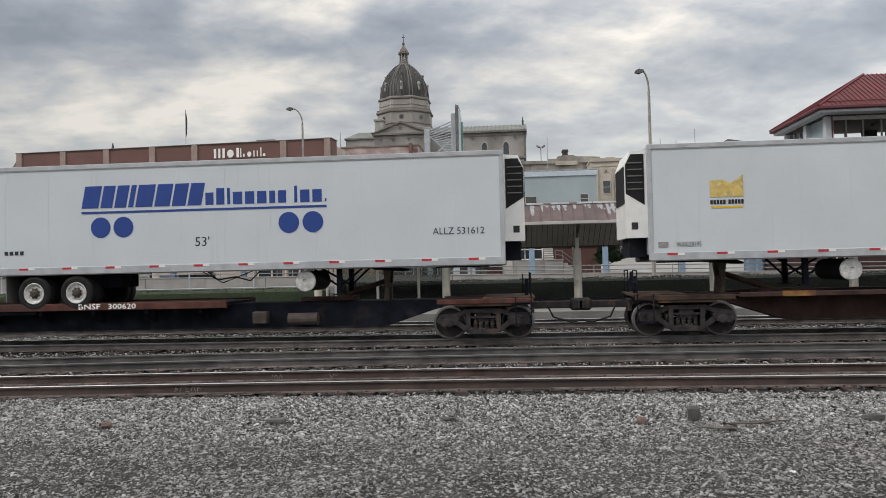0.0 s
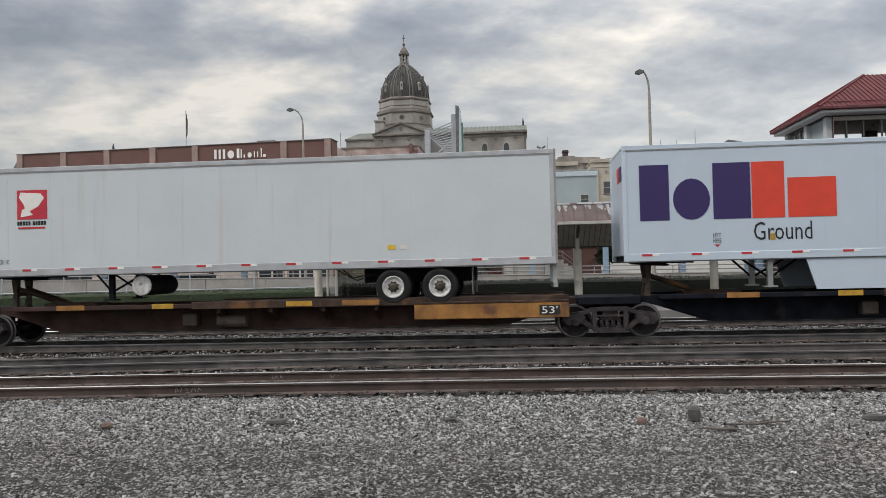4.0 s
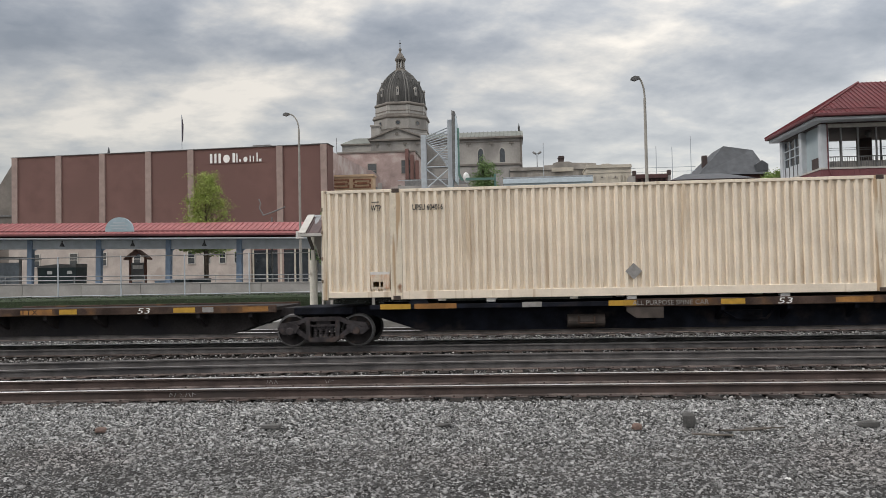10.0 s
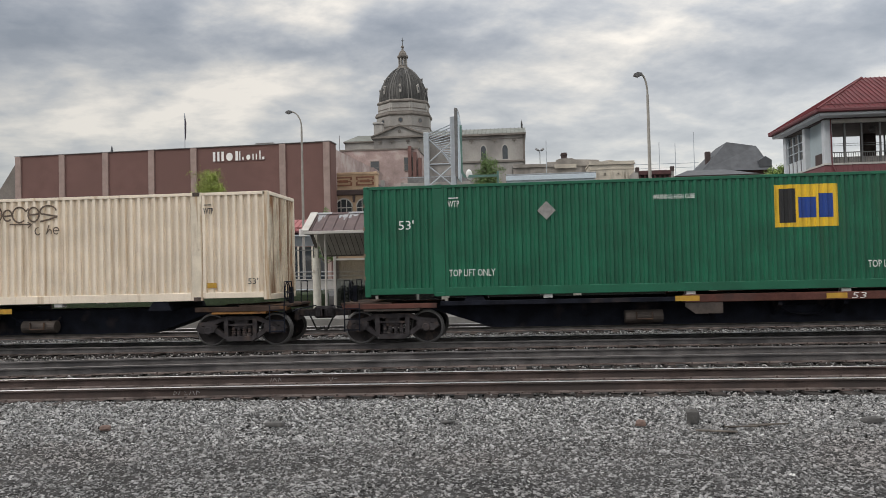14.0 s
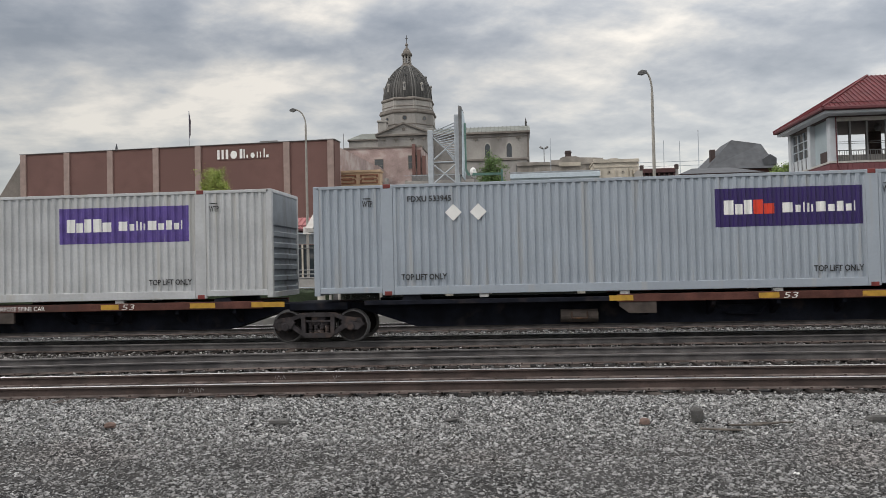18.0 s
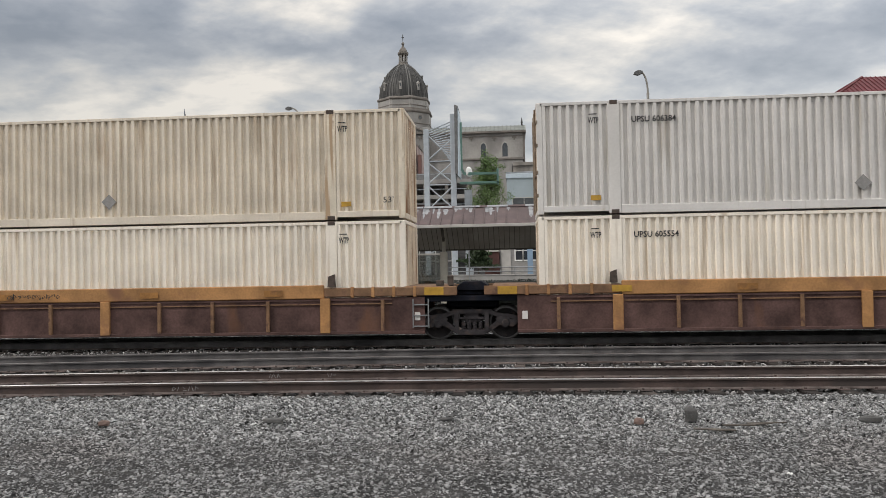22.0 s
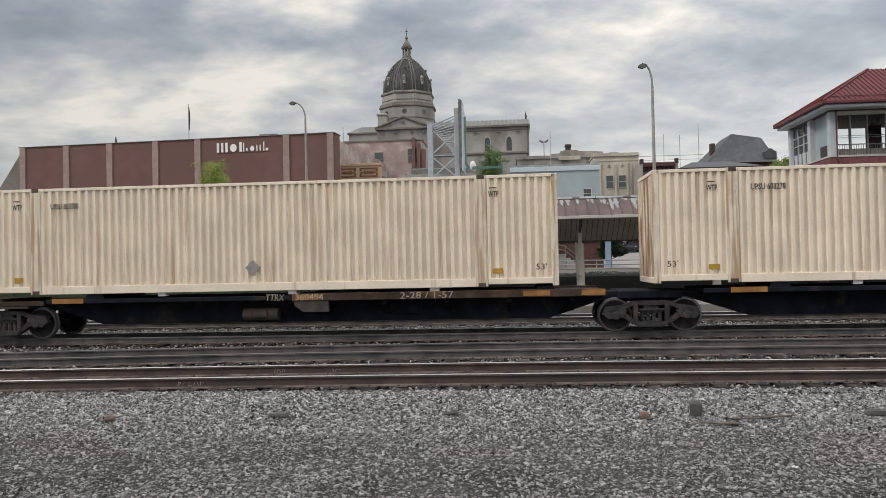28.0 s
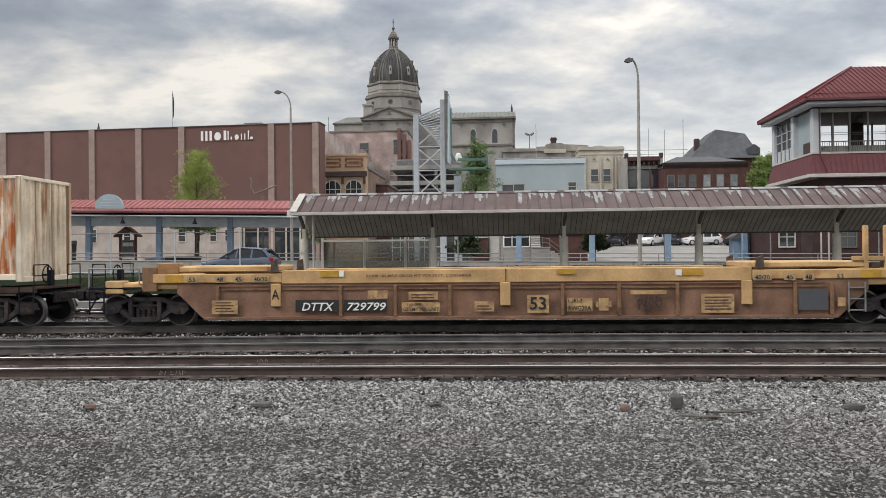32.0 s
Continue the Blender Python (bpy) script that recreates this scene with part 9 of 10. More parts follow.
    for i in range(7):
        part("bracket", Solid().box(17.1 + i * 0.66, 17.28 + i * 0.66, 111.6, 112, 13.7, 14.2), M_CORNICE, t)
    part("sign_band", Solid().box(17.05, 21.25, 111.85, 112, 13.1, 13.6), M_TRIM, t)
    window_on(t, 18.55, 9.8, 2.7, 3.1, 112, sash=False, nx=2, frame_m=M_TRIM)
    window_on(t, 20.6, 9.8, 1.1, 3.1, 112, sash=False, nx=1, frame_m=M_REDWALL)
    part("red_pilaster", Solid().box(19.95, 20.1, 111.75, 112, 9.2, 13.1), M_REDWALL, t)
    part("party_wall", Solid().box(21.3, 21.7, 111.6, 124, 0.8, 14.9, 0.04), M_LIME, t)
    for x in (16.86, 21.5):
        part("corner_block", Solid().box(x - 0.25, x + 0.25, 111.55, 112.1, 14.6, 15.3, 0.05), M_BROWNTRIM, t)
    part("party_wall", Solid().box(16.72, 17.0, 111.6, 124, 0.8, 15.0, 0.04), M_LIME, t)
    part("roof_railing", Solid().rod((17, 116, 16.2), (26, 116, 16.2), 0.04).rod((17, 116, 15.6), (26, 116, 15.6), 0.03), M_GREYSTEEL, t)
    t = town_block("red_brick_building", "red brick building with six windows and a dark cornice", 21.2, 31.4, 108, 122, 12.9, M_BRICK, cap=M_SLATE)
    part("cornice", Solid().prism([(107.6, 13.5), (107.7, 13.2), (108, 12.75), (108.3, 12.75), (108.3, 13.5)], 21.0, 31.9, "x"), M_BROWNTRIM, t)
    part("hip_roof", Solid().add([(21, 107.7, 13.5), (31.8, 107.7, 13.5), (31.8, 122, 13.5), (21, 122, 13.5), (24, 114, 14.9), (29, 114, 14.9)], [(0, 1, 5, 4), (1, 2, 5), (2, 3, 4, 5), (3, 0, 4), (0, 3, 2, 1)]), M_SLATE, t)
    for i in range(6):
        window_on(t, 22.0 + i * 1.4 + (0.45 if i > 2 else 0) + (0.35 if i > 4 else 0) + (0.3 if i > 3 else 0), 10.35, 0.78, 1.45, 108, frame_m=M_STONED, pane_m=M_PANEL if i > 2 else M_PANE)
    # slate roofed house
    t = thing("slate_roofed_house", "house with a large grey hipped slate roof and chimney", "house")
    part("wall", Solid().box(29.5, 38.5, 125, 138, 0.8, 16.0), M_BRICK, t)
    part("hip_roof", Solid().add([(28.2, 124.2, 15.9), (38.7, 124.2, 15.8), (38.7, 139, 15.8), (28.2, 139, 15.9), (33.0, 128, 20.7), (37.4, 128, 19.95), (37.4, 135, 19.95), (33.0, 135, 20.7)], [(0, 1, 5, 4), (1, 2, 6, 5), (2, 3, 7, 6), (3, 0, 4, 7), (4, 5, 6, 7), (0, 3, 2, 1)]), M_SLATE, t)
    part("dormer", Solid().prism([(36.8, 16.3), (38.6, 16.3), (38.6, 17.3), (37.7, 17.9), (36.8, 17.3)], 124.5, 128), M_SLATE, t)
    part("chimney", Solid().box(29.6, 30.3, 127.0, 128, 15, 19.2, 0.03), M_BROWNTRIM, t)
    # distant strip at the far left
    t = town_block("stone_gable_house", "grey stone gabled house beside the bank", -66, -58.5, 96, 108, 10, M_STONED)
    part("gable", Solid().prism([(-66.5, 10), (-58, 10), (-59.5, 15.0), (-62, 16.8)], 96, 108), M_STONED, t)
    for x, top in ((21.5, 20.0), (23.8, 19.8), (26.5, 21.3), (5.0, 21.0)):
        g = thing("antenna_mast", "thin grey antenna mast on a roof", "antenna", pose(x, 121, 0), "roof masts")
        part("mast", Solid().rod((0, 0, 13), (0, 0, top), 0.05, 6), M_GREYSTEEL, g)
    g = thing("flood_light_mast", "twin flood light mast on a roof", "mast", pose(4.28, 128, 0))
    part("mast", Solid().rod((0, 0, 14), (0, 0, 20.5), 0.06, 6), M_TRIM, g)
    part("flood_lamp", Solid().rod((-0.6, 0, 20.7), (-0.2, -0.3, 20.4), 0.17, 8), M_TRIM, g)
    part("flood_lamp", Solid().rod((0.6, 0, 20.7), (0.2, -0.3, 20.4), 0.17, 8), M_TRIM, g)


blocks_of_town()


def billboard():
    t = thing("billboard", "tall billboard seen from its edge on pale steel lattice legs", "billboard", pose(0, 0, 0))
    part("panel", Solid().prism([(-5.3, 10.6), (-5.05, 10.4), (-4.98, 16.8), (-5.28, 16.9)], 74.0, 77.0), M_TRIM, t)
    part("panel_face", Solid().prism([(-5.04, 10.3), (-4.9, 10.2), (-4.8, 15.6), (-4.96, 16.6)], 73.9, 76.6), M_BLUEPALE, t)
    part("panel_edge", Solid().prism([(-4.78, 15.2), (-4.6, 15.2), (-4.58, 11.0), (-4.4, 10.6), (-1.5, 10.55), (-1.5, 10.35), (-4.5, 10.35), (-4.75, 10.8)], 73.8, 74.0), M_GREENEDGE, t, "greenish glass edge")
    part("leg", Solid().box(-8.25, -7.75, 74.6, 75.1, 0.8, 14.8, 0.04), M_GREYSTEEL, t)
    part("leg", Solid().box(-5.75, -5.25, 74.6, 75.1, 0.8, 16.2, 0.04), M_GREYSTEEL, t)
    part("leg", Solid().box(-4.6, -3.9, 76, 76.6, 0.8, 9.2, 0.04), M_GREYSTEEL, t)
    for i in range(18):
        part("louvre", Solid().rod((-7.9 + i * 0.13, 74.7, 14.6 - i * 0.17), (-5.3, 74.7, 15.6 - i * 0.29), 0.055, 6), M_GREYSTEEL, t)
    for z in (11.8, 9.6, 7.2):
        part("cross_bar", Solid().rod((-8, 74.7, z), (-5.4, 74.7, z), 0.06, 6), M_GREYSTEEL, t)
    for a, b in (((-8, 14.4), (-5.4, 11.8)), ((-8, 11.8), (-5.4, 14.0)), ((-8, 11.8), (-5.4, 9.6)), ((-8, 9.6), (-5.4, 11.8)), ((-8, 9.6), (-5.4, 7.2)), ((-8, 7.2), (-5.4, 9.6)), ((-8, 7.2), (-5.4, 5.0)), ((-8, 3.0), (-5.4, 5.0))):
        part("brace", Solid().rod((a[0], 74.7, a[1]), (b[0], 74.7, b[1]), 0.07, 6), M_GREYSTEEL, t)
    part("walkway", Solid().box(-4.9, -1.3, 74, 75, 9.55, 9.75, 0.02), M_GREENEDGE, t)
    part("walkway_end", Solid().box(-1.5, -1.3, 74, 75, 9.5, 10.9, 0.02), M_GREENEDGE, t)
    part("dish", Solid().turned([(0.0, 0.0), (0.30, 0.05), (0.47, 0.15), (0.49, 0.15), (0.31, 0.02)], (0, 0, 0), 16, "y"), M_WHITE, t, at=pose(-3.9, 74, 10.65, 0, -18, 55))


billboard()


def tower():
    t = thing("signal_tower", "brick tower house with red metal roof and open upper storey", "building")
    x0, x1, y0, y1 = 20.55, 36.0, 54.9, 63.3
    a, ez, f0 = 0.85, 11.78, 8.26
    part("lower_wall", Solid().box(x0 + 0.45, x1, y0 + 0.6, y1 - 0.3, 0.8, 6.7), M_BRICKD, t)
    part("flared_band", Solid().add([(x0 - 0.35, y0 + 0.0, 6.9), (x1, y0 + 0.0, 6.9), (x1, y1 + 0.3, 6.9), (x0 - 0.35, y1 + 0.3, 6.9), (x0, y0 + 0.45, f0), (x1, y0 + 0.45, f0), (x1, y1, f0), (x0, y1, f0)], [(0, 1, 5, 4), (1, 2, 6, 5), (2, 3, 7, 6), (3, 0, 4, 7), (4, 5, 6, 7), (0, 3, 2, 1)]), M_REDWALL, t)
    for i in range(44):
        part("band_seam", kept("bseam", lambda: Solid().prism([(y0 - 0.03, 6.9), (y0 + 0.0, 6.9), (y0 + 0.45, 8.24), (y0 + 0.42, 8.24)], -0.02, 0.02, "x").mesh("band_seam", M_REDWALL)), M_REDWALL, t, at=pose(x0 + 0.05 + i * 0.34, 0, 0))
    part("white_trim", Solid().box(x0 - 0.45, x1, y0 - 0.1, y1 + 0.4, 6.66, 6.9, 0.03), M_FASCIA, t)
    part("floor", Solid().box(x0 - 0.05, x1, y0 + 0.4, y1 + 0.05, f0, f0 + 0.12), M_FASCIA, t)
    # dark brown ceiling: the shade under the roof is put into its colour
    part("ceiling_slab", Solid().box(x0, x1, y0 + 0.4, y1, 11.3, 11.45), M_BROWNTRIM, t)
    part("front_beam", Solid().box(x0 + 0.3, x1, y0 + 0.6, y0 + 0.85, 11.06, 11.3), M_FASCIA, t)
    for x, y in ((x0 + 0.3, y0 + 0.75), (x0 + 0.2, y0 + 4.1), (x0 + 0.2, y1 - 0.25), (x0 + 8.2, y0 + 0.75), (x1 - 1, y0 + 0.75)):
        part("post", Solid().box(x - 0.26, x + 0.26, y - 0.26, y + 0.26, f0, 11.3, 0.03), M_WHITEWALL, t)
    part("porch_rail", Solid().box(x0 + 0.6, x1 - 1, y0 + 0.7, y0 + 0.78, 9.08, 9.14), M_TRIM, t)
    part("porch_panel", Solid().box(x0 + 0.6, x1 - 1, y0 + 0.78, y0 + 0.82, 8.38, 8.82), M_LIME, t)
    for x in (21.95, 23.03, 24.2, 25.4, 26.6, 27.8):
        part("screen_post", Solid().box(x - 0.05, x + 0.05, y0 + 0.6, y0 + 0.69, f0, 11.06), M_TRIM, t)
    for z in (9.55, 9.68):
        part("screen_wire", Solid().rod((x0 + 0.56, y0 + 0.66, z), (x1 - 1, y0 + 0.66, z), 0.014, 5), M_TRIM, t)
    for i in range(80):
        part("baluster", kept("balu", lambda: Solid().box(-0.014, 0.014, 0, 0.028, 8.4, 9.08).mesh("baluster", M_TRIM)), M_TRIM, t, at=pose(x0 + 0.75 + i * 0.15, y0 + 0.72, 0))
    # the side that looks down the street: recess, rail and a many-paned window
    part("recess_wall", Solid().box(x0 + 0.30, x0 + 0.42, y0 + 1.0, y0 + 3.9, f0, 11.3), M_BLUEGREY, t)
    part("recess_rail", Solid().box(x0 + 0.1, x0 + 0.2, y0 + 1.0, y0 + 2.4, f0 + 0.1, 9.15), M_BROWNTRIM, t)
    part("sill_wall", Solid().box(x0 + 0.05, x0 + 0.2, y0 + 4.3, y1 - 0.5, f0, 9.2), M_WHITEWALL, t)
    w = part("window", Solid().box(x0 + 0.14, x0 + 0.18, y0 + 4.4, y1 - 0.6, 9.2, 11.1), M_PANE, t, "dark many-paned window")
    for i in range(4):
        yy = y0 + 4.4 + i * (y1 - 0.6 - y0 - 4.4) / 3
        part("window_bar", Solid().box(x0 + 0.06, x0 + 0.14, yy - 0.05, yy + 0.05, 9.2, 11.1), M_GREYSTEEL, w)
    for z in (9.2, 9.85, 10.45):
        part("window_bar", Solid().box(x0 + 0.08, x0 + 0.138, y0 + 4.4, y1 - 0.6, z - 0.03, z + 0.03), M_GREYSTEEL, w)
    for i in range(4):
        yy = y0 + 4.9 + i * 0.85
        part("sill_board", Solid().box(x0, x0 + 0.05, yy, yy + 0.06, f0 + 0.1, 9.2), M_TRIM, t)
    # openings through to the far side
    for x in (22.8, 24.65, 27.55, 29.4, 33.2):
        part("inner_mullion", Solid().box(x - 0.05, x + 0.05, y1 - 0.8, y1 - 0.7, f0, 11.3), M_TRIM, t)
    for x, w2 in ((26.36, 1.02), (31.0, 1.0)):
        part("inner_pier", Solid().box(x - w2 / 2, x + w2 / 2, y1 - 0.9, y1 - 0.6, f0, 11.3), M_BROWNTRIM, t)
    part("inner_sill", Solid().box(x0 + 0.5, x1, y1 - 0.95, y1 - 0.85, f0, 9.3), M_TRIM, t)
    part("porch_lamp", Solid().turned([(0.0, 0.3), (0.2, 0.2), (0.24, 0.0), (0.15, -0.2), (0, -0.24)], (x0 + 4.0, y0 + 2.6, 10.85), 12), M_LAMPHEAD, t)
    ym = (y0 + y1) / 2
    ro = [(x0 - a, y0 - a, ez), (x1 + a, y0 - a, ez), (x1 + a, y1 + a, ez), (x0 - a, y1 + a, ez), (24.65, ym, 14.78), (x1 - 4, ym, 14.78)]
    part("hip_roof", Solid().add(ro, [(0, 1, 5, 4), (1, 2, 5), (2, 3, 4, 5), (3, 0, 4), (0, 3, 2, 1)]), M_REDROOF, t)
    part("eave", Solid().box(x0 - a - 0.03, x1 + a, y0 - a - 0.03, y1 + a + 0.03, ez - 0.2, ez + 0.02, 0.04), M_REDWALL, t)
    part("soffit", Solid().box(x0 - a + 0.2, x1, y0 - a + 0.2, y1 + a - 0.2, ez - 0.42, ez - 0.2, 0.04), M_WHITEWALL, t)
    dx, dy = 24.65 - (x0 - a), ym - (y0 - a)
    for i in range(46):
        x = x0 - a + 0.25 + i * 0.31
        f = min(1.0, (x - (x0 - a)) / dx)
        part("roof_seam", Solid().rod((x, y0 - a, ez + 0.03), (x, y0 - a + dy * f, ez + 3.0 * f + 0.03), 0.028, 5), M_REDROOF, t)
    for i in range(32):
        y = y0 - a + 0.2 + i * 0.31
        f = min((y - (y0 - a)) / dy, (y1 + a - y) / dy, 1.0)
        if f > 0.03:
            part("roof_seam", Solid().rod((x0 - a, y, ez + 0.03), (x0 - a + dx * f, y, ez + 3.0 * f + 0.03), 0.028, 5), M_REDROOF, t)
    part("snow_guard", Solid().rod((x0 - a + 0.55, y0 - a + 0.5, ez + 0.36), (x1, y0 - a + 0.5, ez + 0.36), 0.03, 5), M_REDWALL, t)
    part("hip_cap", Solid().rod(ro[0], ro[4], 0.1, 6), M_REDROOF, t)
    part("hip_cap", Solid().rod(ro[3], ro[4], 0.1, 6), M_REDROOF, t)
    part("downpipe", Solid().path([(x0 + 0.45, y0 + 0.44, 11.3), (x0 + 0.45, y0 + 0.40, 8.3), (x0 + 0.8, y0 - 0.08, 6.95)], 0.04, 6), M_REDWALL, t)
    # ground floor annex with a small window, a door in a pale frame and a wide window
    part("ground_floor", Solid().box(17.9, x0 + 0.44, y0 + 0.6, y1 - 0.5, 0.8, 4.3), M_BRICKD, t)
    window_on(t, 18.87, 2.15, 0.95, 1.25, y0 + 0.6, nx=2, frame_m=M_FASCIA, pane_m=M_PANE)
    part("door", Solid().box(19.75, 20.55, y0 + 0.56, y0 + 0.599, 0.9, 3.2), M_BROWNTRIM, t)
    part("door_frame", Solid().box(20.72, 20.80, y0 - 0.3, y0 - 0.22, 0.9, 3.3).box(21.2, 21.28, y0 - 0.3, y0 - 0.22, 0.9, 3.3).box(20.72, 21.28, y0 - 0.3, y0 - 0.22, 3.22, 3.3), M_FASCIA, t)
    window_on(t, 22.75, 2.1, 1.1, 1.3, y0 + 0.6, nx=2, frame_m=M_STONED, pane_m=M_PANE)
    window_on(t, x0 + 8.6, 2.0, 3.6, 1.7, y0 + 0.6, nx=3, frame_m=M_TRIM)


tower()


def loft(sections):
    """Closed rings of equal length joined one after another, with capped ends."""
    n = len(sections[0])
    pts = [p for ring in sections for p in ring]
    f = [(i * n + j, i * n + (j + 1) % n, (i + 1) * n + (j + 1) % n, (i + 1) * n + j) for i in range(len(sections) - 1) for j in range(n)]
    return Solid().add(pts, f + [tuple(range(n - 1, -1, -1)), tuple(range((len(sections) - 1) * n, len(sections) * n))])


def car(name, label, paint, at, length=4.55, width=1.85, height=1.66):
    """A hatchback: rounded body, a tapering glass house under a painted roof, pillars, lamps and wheels. It faces -x."""
    t = thing(name, label, "car", at)
    L, w, h = length / 2, width / 2, height

    def ring(x, half, lo, hi, crown):
        return [(x, -half * 0.93, lo), (x, -half, lo + 0.18), (x, -half, hi - 0.22), (x, -half * 0.92, hi - 0.04), (x, -half * 0.6, hi + crown), (x, half * 0.6, hi + crown), (x, half * 0.92, hi - 0.04), (x, half, hi - 0.22), (x, half, lo + 0.18), (x, half * 0.93, lo)]
    part("body", loft([ring(-L, w * 0.72, 0.36, 0.72, 0.0), ring(-L + 0.18, w * 0.9, 0.24, 0.80, 0.02), ring(-L + 0.7, w, 0.22, 0.92, 0.03), ring(-L + 1.3, w, 0.22, 1.02, 0.02), ring(0.2, w, 0.22, 1.04, 0.0), ring(L - 0.7, w, 0.22, 1.08, 0.0), ring(L - 0.2, w * 0.95, 0.26, 1.06, 0.0), ring(L, w * 0.82, 0.40, 0.95, 0.0)]), paint, t, smooth=True)

    def house(x, half, lo, hi):
        return [(x, -half, lo), (x, -half * 0.80, hi - 0.06), (x, -half * 0.62, hi), (x, half * 0.62, hi), (x, half * 0.80, hi - 0.06), (x, half, lo)]
    g = w - 0.06
    part("glass_house", loft([house(-L + 1.18, g, 0.98, 1.03), house(-L + 1.95, g, 0.98, h - 0.16), house(-L + 2.35, g, 0.98, h - 0.06), house(L - 1.3, g, 1.0, h - 0.07), house(L - 0.75, g, 1.0, h - 0.15), house(L - 0.22, g * 0.95, 1.0, 1.12)]), M_CARGLASS, t, smooth=True)
    part("roof", loft([[(x, -q * 0.86, z - 0.075), (x, -q * 0.66, z), (x, q * 0.66, z), (x, q * 0.86, z - 0.075)] for x, q, z in ((-L + 1.86, g, h - 0.16), (-L + 2.3, g, h - 0.035), (0.3, g, h), (L - 1.2, g, h - 0.035), (L - 0.5, g, h - 0.14))]), paint, t, smooth=True)
    for s in (-1, 1):
        for x0, x1, x2 in ((-L + 1.12, -L + 2.0, 0.10), (-0.1, -0.02, 0.08), (L - 1.42, L - 1.36, 0.10), (L - 0.30, L - 0.82, 0.22)):
            part("pillar", Solid().add([(x0, s * (g + 0.012), 1.0), (x0 + x2, s * (g + 0.012), 1.0), (x1 + x2, s * (g * 0.815 + 0.012), h - 0.11), (x1, s * (g * 0.815 + 0.012), h - 0.11), (x0, s * (g - 0.03), 1.0), (x0 + x2, s * (g - 0.03), 1.0), (x1 + x2, s * (g * 0.815 - 0.03), h - 0.11), (x1, s * (g * 0.815 - 0.03), h - 0.11)], [(0, 1, 2, 3), (4, 5, 6, 7), (0, 1, 5, 4), (1, 2, 6, 5), (2, 3, 7, 6), (3, 0, 4, 7)]), paint, t)
        part("door_mirror", Solid().box(-L + 1.55, -L + 1.72, s * (w + 0.05) - 0.09, s * (w + 0.05) + 0.09, 1.02, 1.15, 0.03), paint, t)
        part("sill_strip", Solid().box(-L + 0.9, L - 0.9, s * w - 0.012, s * w + 0.012, 0.24, 0.34), M_CARDARK, t)
        for x in (-L + 0.85, L - 0.85):
            wh = part("wheel", Solid().turned([(0.0, -0.1), (0.33, -0.1), (0.345, -0.06), (0.345, 0.1), (0.0, 0.1)], (x, s * (w - 0.08), 0.345), 20, "y"), M_BLACK, t)
            part("rim", Solid().turned([(0.22, -0.0), (0.2, -0.02), (0.0, -0.02)], (x, s * (w + 0.025) if s < 0 else s * (w + 0.04), 0.345), 16, "y"), M_ALU, wh)
        part("tail_lamp", Solid().box(L - 0.30, L - 0.02, s * (w - 0.13) - 0.09, s * (w - 0.13) + 0.09, 0.80, 1.0, 0.03), M_LAMPRED, t)
        part("headlamp", Solid().box(-L + 0.04, -L + 0.34, s * (w - 0.2) - 0.1, s * (w - 0.2) + 0.1, 0.66, 0.78, 0.03), M_PANEL, t)
    return t


STREET_CAR = car("suv", "blue-silver hatchback car driving along the street", M_CARBLUE, pose(60, 47.6, 0.74), 4.45, 1.84, 1.66)
for x, y, m, rot in ((17.6, 97.5, M_CARWHITE, 50), (23.2, 97, M_CARWHITE, 8), (27.4, 95, M_CARDARK, 25), (20.2, 98.4, M_CARDARK, 75), (13.6, 98, M_CARDARK, 70), (10.6, 97.5, M_CARSILVER, 60), (31.5, 96, M_CARSILVER, 10)):
    car("parked_car", "%s car parked in the lot" % ("white" if m is M_CARWHITE else "dark" if m is M_CARDARK else "silver"), m, pose(x, y, 0.81 + (y - 61.5) * 0.05, 2.86, 0, 0) @ pose(0, 0, 0, 0, 0, rot))["group"] = "parked cars"


def tree(name, label, x, y, base, height, spread, material, seed, leaves=4500, upright=1.0, size=(0.08, 0.2), limbs=16, low=0.28):
    """A tapered trunk, limbs that fork into twigs, and leaves gathered in sprays round the twigs."""
    t = thing(name, label, "tree", pose(x, y, base), "street trees")
    r = random.Random(seed)
    trunk = Solid().rod((0, 0, 0), (0.05, 0, height * 0.32), height * 0.02, 10, height * 0.014).rod((0.05, 0, height * 0.32), (-0.05, 0.03, height * 0.9), height * 0.014, 8, height * 0.003)
    sprays = []
    for i in range(limbs):
        f = (i + r.uniform(0, 0.8)) / limbs
        a = i * 2.4 + r.uniform(-0.4, 0.4)
        z0 = height * (low + (0.88 - low) * f)
        k = spread * (1.05 - 0.85 * f) * r.uniform(0.6, 1.1)
        tip = Vector((math.cos(a) * k, math.sin(a) * k, z0 + height * r.uniform(0.04, 0.15) * upright))
        root = Vector((0.02, 0, z0))
        trunk.rod(root, tip, height * 0.006 * (1.2 - f), 5, height * 0.0015)
        for j in range(5):
            p = root.lerp(tip, 0.35 + 0.16 * j + r.uniform(-0.05, 0.05))
            q = p + Vector((r.gauss(0, 0.2) * spread, r.gauss(0, 0.2) * spread, r.uniform(0.0, 0.08) * height))
            trunk.rod(p, q, height * 0.002, 4, height * 0.0008)
            sprays += [(p + q) / 2, q]
    sprays += [Vector((0, 0, height * f)) for f in (0.84, 0.9, 0.95, 0.99)]
    part("trunk", trunk, M_BARK, t)
    tp = np.array([tuple(q) for q in sprays])
    def place(rs, n):
        c = tp[rs.randint(0, len(tp), n)]
        return c + rs.randn(n, 3) * np.array([spread * 0.085, spread * 0.085, height * 0.018])
    leaf_mass("crown", "", "", leaves, place, size, material, seed, t)


